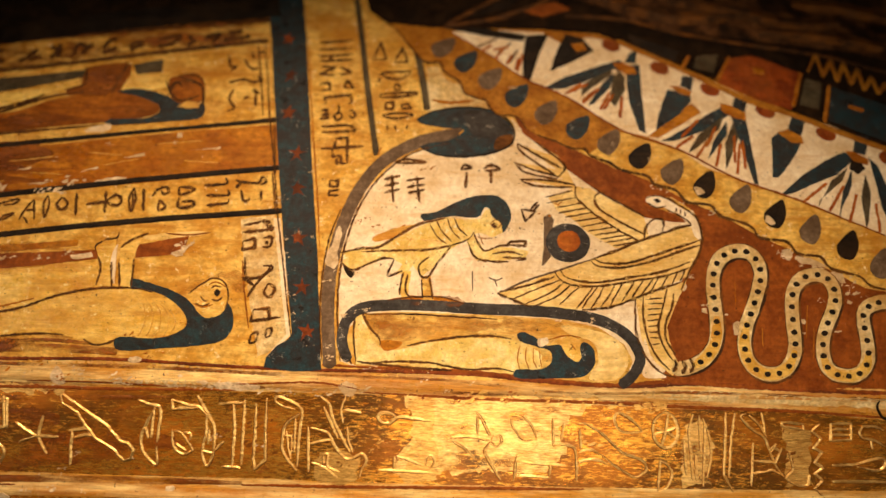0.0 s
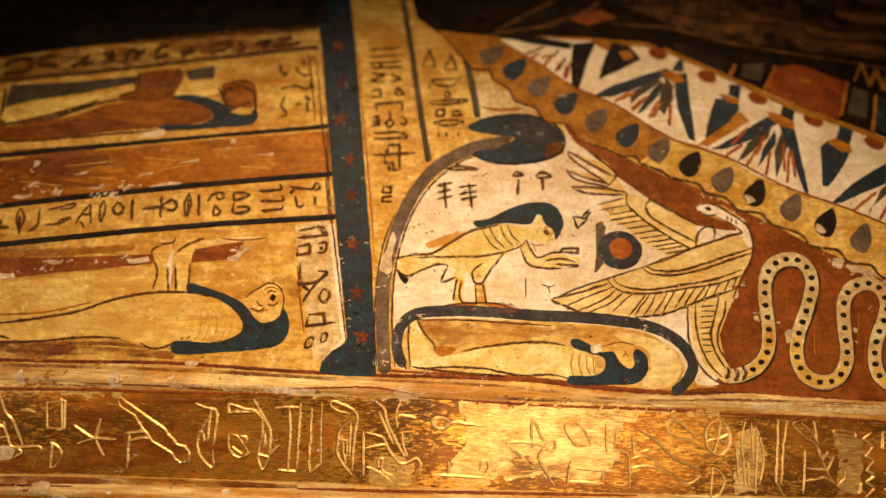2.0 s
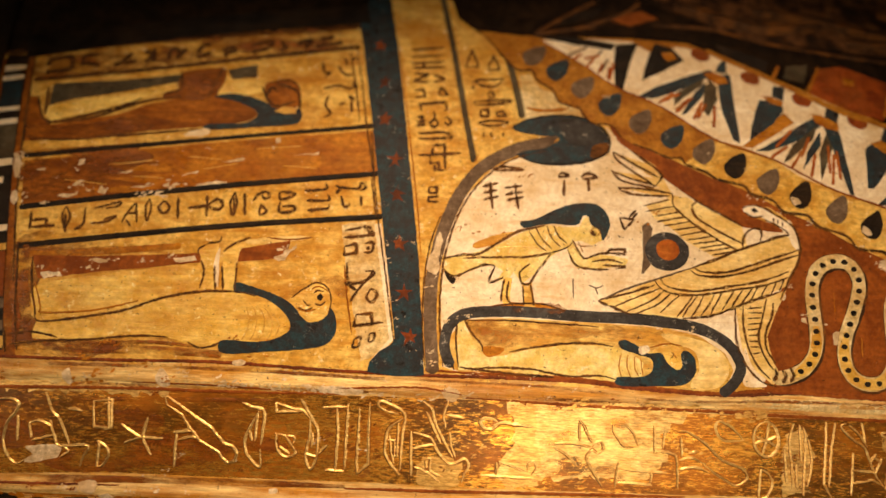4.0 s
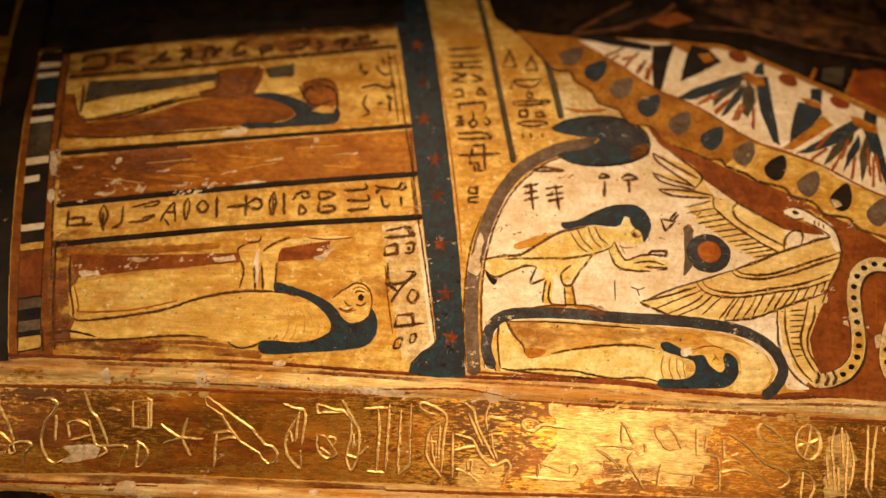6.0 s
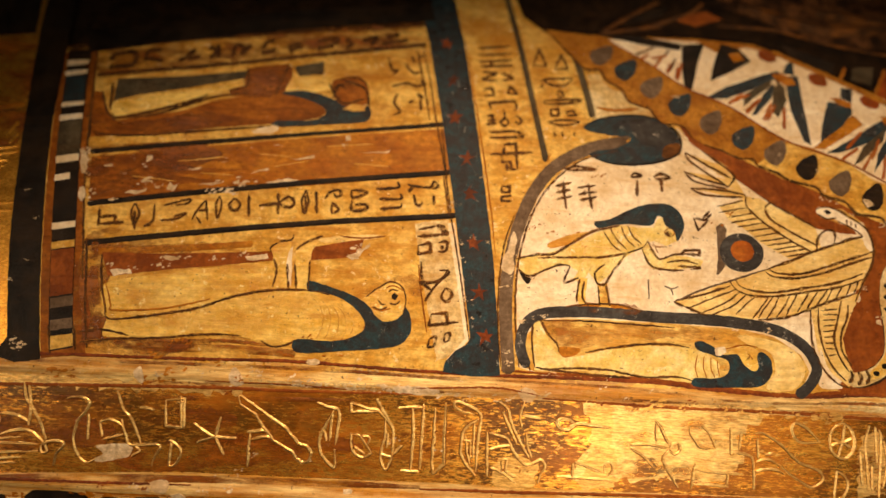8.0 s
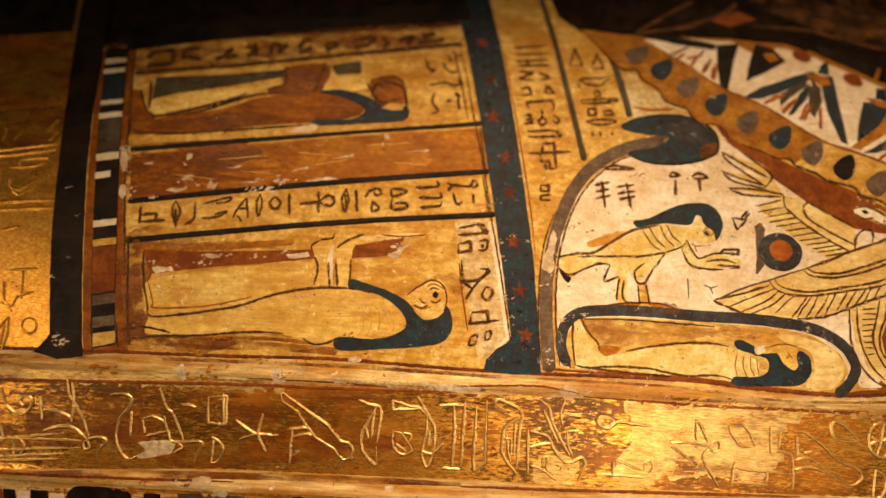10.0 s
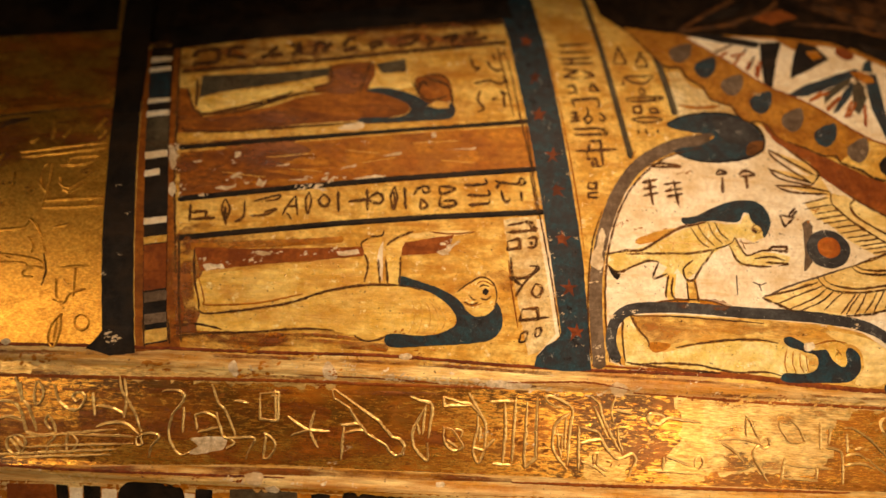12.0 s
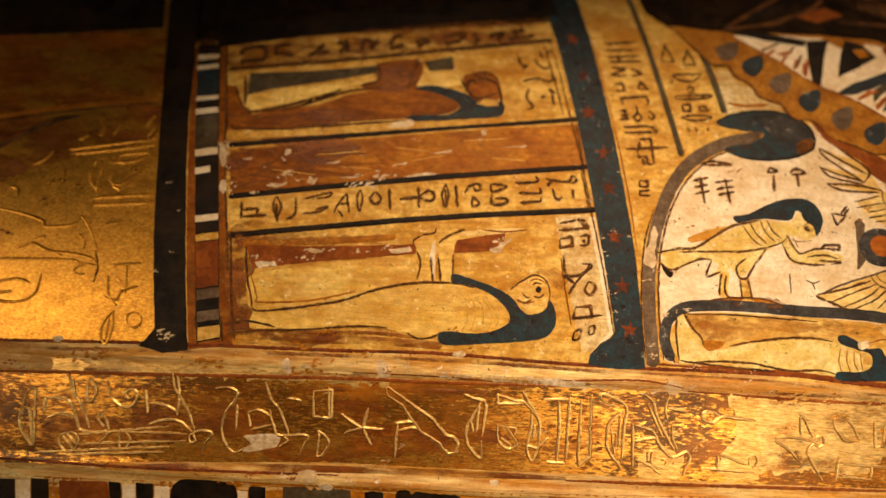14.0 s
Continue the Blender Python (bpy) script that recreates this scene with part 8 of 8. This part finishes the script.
stroke("petal_stripe", "sun", collar, 6.9, 2.2, [(95.5, 1286.2), (80.8, 1279.2)], [(103.4, 1283.0), (90.5, 1273.0)], [(113.2, 1278.9), (105.4, 1267.1)], [(119.1, 1277.3), (116.2, 1261.9)], [(171.8, 1261.9), (158.1, 1247.9)], [(183.1, 1256.8), (175.1, 1241.5)], [(195.4, 1251.0), (193.4, 1230.9)], [(200.4, 1247.1), (200.0, 1227.1)])
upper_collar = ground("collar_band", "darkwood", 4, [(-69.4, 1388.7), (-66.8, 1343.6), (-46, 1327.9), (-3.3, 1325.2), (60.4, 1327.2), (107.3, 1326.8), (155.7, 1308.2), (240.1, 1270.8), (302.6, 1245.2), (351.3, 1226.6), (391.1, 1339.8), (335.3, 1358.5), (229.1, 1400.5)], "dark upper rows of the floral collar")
fill("band_block", "rustdisc", upper_collar, 5.2, [(200.3, 1310.2), (220, 1313.2), (251.7, 1300.4), (240.1, 1270.8), (216.9, 1277.8), (190.3, 1290.1)])
fill("band_block", "olive", upper_collar, 5.2, [(178.2, 1311.8), (194.5, 1313.3), (188.4, 1298.2), (173.5, 1301.4)])
stroke("block_edge", "orange", upper_collar, 5.6, 2.81, [(172.2, 1311.6), (164.9, 1299.7)], [(202.7, 1311.7), (189.7, 1291.5)], [(253.4, 1300.4), (241.4, 1273.4)], [(272.1, 1291.1), (261.9, 1262.1)], taper=0)
fill("band_block", "olive", upper_collar, 5.2, [(255.7, 1295.9), (266.6, 1292.7), (259.9, 1271.4), (246.8, 1275.3)])
fill("band_block", "blue", upper_collar, 5.2, [(273.4, 1289.8), (310.8, 1276.5), (360.8, 1260.2), (352.5, 1231.4), (303.6, 1249.3), (265.1, 1263.9)])
fill("band_block", "orange", upper_collar, 5.6, [(282.5, 1276.4), (293.3, 1273.3), (291.8, 1270.7), (281.7, 1273.4)])
fill("band_block", "orange", upper_collar, 5.6, [(218, 1303.8), (226, 1302.2), (225.8, 1297.2), (217.6, 1298.3)])
stroke("zigzag", "honey", upper_collar, 5.4, 3.2, [(258.8, 1301.5), (268.6, 1316.0), (269.3, 1298.2), (278.4, 1311.1), (279.0, 1294.9), (287.5, 1308.6), (288.9, 1292.6), (296.9, 1304.3), (297.4, 1288.4), (305.7, 1298.2), (307.2, 1286.0), (314.5, 1293.5), (316.5, 1281.9), (324.9, 1290.2), (327.0, 1277.9), (335.5, 1286.1)], smooth=0, label="tan painted zigzag band")
fill("worn_relief", "russet", upper_collar, 5.1, [(77.9, 1364.5), (110.1, 1353.6), (138.8, 1338.9), (180.7, 1330.3), (223.1, 1326.9), (260.9, 1322.4), (294.8, 1319.8), (343.0, 1308.3), (372.6, 1339.0), (350.6, 1394.0), (229.1, 1400.5), (134.1, 1396.2)], label="worn russet relief of the lid's chest")
stroke("relief_fold", "umber", upper_collar, 5.6, 7.0, [(102.3, 1363.2), (136.3, 1351.4), (170.2, 1344.2), (215.0, 1348.0)], [(164.3, 1360.0), (211.8, 1353.2), (257.5, 1341.4), (293.8, 1343.9)], [(229.0, 1333.1), (267.8, 1331.6), (321.9, 1322.8)], [(263.3, 1360.8), (298.6, 1357.9), (340.2, 1348.0)], tall=1.6)
fill("band_block", "black", upper_collar, 5.2, [(128.8, 1328.5), (165.2, 1315.1), (161.6, 1305.6), (131.9, 1318.8)])
stroke("band_line", "umber", upper_collar, 5.2, 3.16, [(-9.9, 1331), (39.4, 1340.6)], [(-7.8, 1332.5), (22.2, 1352.7), (40, 1363.2)], [(26.5, 1338.2), (61.7, 1353), (75.7, 1364.4)], taper=0)
fill("band_block", "black", upper_collar, 5, [(0.6, 1340.4), (31, 1354.6), (48.8, 1360.7), (39.7, 1349.6), (17.8, 1342)])
fill("band_block", "red", upper_collar, 5, [(48.3, 1347.2), (75.1, 1356.1), (87.8, 1349.6), (65.4, 1341.5)])
stroke("band_line", "umber", upper_collar, 5.2, 2.81, [(82.9, 1343.1), (126.2, 1341.6), (167.8, 1330.9), (222, 1322), (271.8, 1315.1), (318.7, 1302.8)], taper=0)
stroke("varnish_stain", "deepwash", upper_moulding, 0.5, 2.2, [(-477.5, 1083.3), (-362.2, 1087.2), (-287.4, 1089), (-195.4, 1089.6), (-104.6, 1087.7)], taper=0)
stroke("varnish_stain", "deepwash", upper_moulding, 0.5, 1.6, [(-82.9, 1088), (3.4, 1086.8), (75.3, 1081.6), (165.4, 1083.6), (281.7, 1081.6)], taper=0)
stroke("varnish_stain", "deepwash", upper_moulding, 0.5, 2.4, [(-476, 1069.6), (-286.3, 1076.7), (-176.5, 1078.9), (-104.2, 1079.7), (3.6, 1079.8), (75.3, 1077.4)], taper=0)
stroke("varnish_stain", "deepwash", upper_moulding, 0.5, 1.8, [(75.3, 1077.4), (147.4, 1075.5), (219.9, 1074.9), (281.5, 1071)], taper=0)
fill("varnish_stain", "deepwash", gilded_band, 1.2, [(-328, 1031.9), (-273.3, 1042.8), (-211.9, 1050.5), (-164.6, 1043.9), (-200.2, 1034.3), (-261.6, 1024), (-309.1, 1020.3)], 1)
fill("varnish_stain", "deepwash", gilded_band, 1.2, [(-307.2, 1056.4), (-263.5, 1062.2), (-244.9, 1056), (-262.6, 1048), (-299.3, 1047.2)], 1)
fill("varnish_stain", "deepwash", gilded_band, 1.2, [(-407.5, 1051), (-362.7, 1055.2), (-325, 1046.5), (-335.6, 1035.1), (-376.3, 1029.2), (-406.5, 1031.1)], 1)
stroke("varnish_stain", "deepwash", gilded_band, 1.2, 4.56, [(-421.1, 1010), (-346, 1014.2), (-272.3, 1016.9), (-199.6, 1018.5), (-127.5, 1019.2)])
stroke("varnish_stain", "deepwash", gilded_band, 1.2, 3.16, [(-423.4, 1061.3), (-330, 1065.5), (-238.4, 1069.4), (-158.8, 1071.8)])
fill("varnish_stain", "deepwash", gilded_band, 1.2, [(-472.4, 1032.4), (-438.3, 1040.1), (-407.7, 1034.6), (-414.7, 1021.2), (-448.8, 1013.4), (-471.8, 1013.8)], 1)

# losses of paint
flakes(vignette, "gesso", 2.2, 90, 2.2, 1.5, [(219.4, 1173), (232.2, 1168.6), (248.8, 1164.6), (257.3, 1154.7), (269.9, 1148.9)])
flakes(vignette, "gesso", 2.2, 26, 6, 0.9, [(152.8, 1158.7), (154, 1144.5), (166.4, 1130.6), (184.4, 1120.4)])
flakes(vignette, "gesso", 2.2, 40, 9, 0.7, [(222.8, 1146), (232.1, 1117.9), (251.6, 1132.4), (265.5, 1118.6), (283, 1111.9)])
flakes(vignette, "gesso", 2.2, 20, 2, 1.0, [(92.1, 1230), (115.1, 1224.8), (148.7, 1210.3), (174.5, 1199.6), (200, 1187.2)])
flakes(vignette, "gesso", 4.4, 40, 2, 0.8, [(-81.5, 1181.8), (-76.2, 1160.1), (-78.4, 1124.5), (-72.5, 1096.7)])
flakes(vignette, "gesso", 4.0, 26, 1.6, 0.8, [(-67.8, 1110.8), (-64.8, 1123.1), (-52.5, 1130.5)])
flakes(vignette, "gesso", 3.8, 30, 3, 0.7, [(-79.6, 1093), (-32.7, 1090.8), (24.8, 1090.5)])
flakes(vignette, "orange", 2.0, 60, 16, 1.0, [(-54.9, 1175.2), (-30.5, 1209.3), (19.7, 1162.6), (49.4, 1215.3)])
flakes(vignette, "ink", 3.0, 30, 14, 0.5, [(-55.2, 1111.1), (-12, 1119.3), (39, 1103.1)])
flakes(vignette, "gesso", 4.2, 16, 2.4, 0.8, [(60.4, 1128.1), (78.6, 1127.8), (114.9, 1118.9)])
flakes(column, "gesso", 3.9, 34, 5, 0.55, [(-103.9, 1219), (-95, 1163.2), (-89.1, 1103.2)])
flakes(column, "gesso", 3.9, 30, 1.2, 0.8, [(-114.4, 1199.6), (-106.3, 1152.1), (-100.6, 1113.4)])
flakes(collar, "gesso", 7.8, 24, 3, 0.8, [(159.9, 1206.8), (189.3, 1194.4), (225.7, 1178.6), (254.5, 1164.7)])
flakes(collar, "gesso", 7.8, 24, 6, 0.7, [(18.1, 1288.4), (77.8, 1260), (135.1, 1233.2)])
flakes(panel, "gesso", 2.4, 70, 3, 1.3, [(-360, 1195.1), (-333.1, 1198.3), (-302.3, 1201.6), (-248.4, 1205.7)])
flakes(panel, "gesso", 2.6, 40, 1.6, 1.1, [(-368.6, 1224.3), (-364.9, 1206.5), (-361.1, 1189.2)])
flakes(panel, "gesso", 4.2, 50, 2.0, 1.2, [(-342, 1145.2), (-312.4, 1152.2), (-267.5, 1157.3), (-237.6, 1160.3)])
flakes(panel, "gesso", 4.2, 16, 1.6, 1.2, [(-185.2, 1162), (-174.1, 1166.2)])
flakes(panel, "gesso", 2.6, 40, 6, 0.7, [(-354.5, 1211), (-288.5, 1218), (-210.9, 1227.6), (-132.7, 1237.3)])
flakes(panel, "ink", 2.6, 50, 9, 0.4, [(-350.6, 1154), (-345.5, 1125), (-337.6, 1100.2), (-278.1, 1099.7)])
flakes(panel, "ink", 2.6, 30, 14, 0.35, [(-298.4, 1164), (-243.6, 1137.4), (-170.5, 1170.1), (-139.5, 1121)])
flakes(panel, "orange", 2.5, 80, 10, 1.3, [(-341, 1096.4), (-293.1, 1102.5), (-241.4, 1101.6), (-168.1, 1100)])
flakes(panel, "gesso", 2.6, 24, 2, 0.9, [(-120.9, 1237.9), (-115.8, 1202.7), (-106.8, 1162.1)])
flakes(second_column, "gesso", 3.9, 26, 5, 0.6, [(-403, 1204.8), (-395.8, 1148.1), (-389.5, 1093.7)])
flakes(second_column, "gesso", 4.4, 24, 1.2, 1.2, [(-397.2, 1095.1), (-393.6, 1097.1), (-389.8, 1096.6)])
flakes(upper_moulding, "gesso", 2.6, 60, 1.2, 1.3, [(-211, 1081.8), (-167.2, 1079.8), (-145.4, 1078.1)])
flakes(upper_moulding, "gesso", 2.6, 50, 4, 0.9, [(-351, 1081.5), (-276.9, 1081.9), (-203.7, 1082.2), (-131, 1083.1)])
flakes(upper_moulding, "red", 2.4, 40, 2, 0.9, [(-502.2, 1072.7), (-425.4, 1071.8), (-331.9, 1074.6), (-239.9, 1076)])
flakes(upper_moulding, "orange", 2.4, 60, 2, 1.8, [(-464.4, 1080.5), (-369.6, 1080.4), (-277.1, 1083.7)])
flakes(upper_moulding, "gesso", 2.6, 60, 1.2, 1.2, [(-158.3, 1079.5), (-118.5, 1077.9), (-53.8, 1079.7)])
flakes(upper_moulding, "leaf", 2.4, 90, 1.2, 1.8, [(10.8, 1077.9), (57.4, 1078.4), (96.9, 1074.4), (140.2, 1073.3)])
flakes(upper_moulding, "red", 2.4, 30, 2, 0.9, [(-32.2, 1076.8), (39.5, 1076.6), (111.3, 1075.4)])
flakes(gilded_band, "gesso", 1.8, 40, 8, 0.8, [(-261.9, 1030.6), (-174.6, 1037.3), (-67, 1047.8)])
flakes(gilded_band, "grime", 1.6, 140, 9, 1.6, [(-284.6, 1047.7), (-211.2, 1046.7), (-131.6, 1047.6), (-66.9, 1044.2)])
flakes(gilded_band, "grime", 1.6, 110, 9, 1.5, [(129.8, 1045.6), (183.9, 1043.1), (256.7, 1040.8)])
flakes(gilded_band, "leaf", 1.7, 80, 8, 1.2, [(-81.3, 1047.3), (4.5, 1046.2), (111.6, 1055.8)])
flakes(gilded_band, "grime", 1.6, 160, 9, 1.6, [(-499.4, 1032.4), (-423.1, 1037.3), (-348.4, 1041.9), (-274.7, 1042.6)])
flakes(lower_moulding, "red", 2.4, 30, 2, 0.9, [(-498.6, 1008.1), (-384.4, 1010.2), (-236.7, 1012)])
flakes(lower_moulding, "gesso", 2.6, 30, 2, 1.2, [(-347.1, 1010.7), (-236.7, 1012), (-164, 1013.2)])
flakes(gilded_panel, "grime", 1.0, 90, 22, 1.4, [(-522.2, 1219.5), (-466.3, 1209.8), (-428.9, 1223.6)])
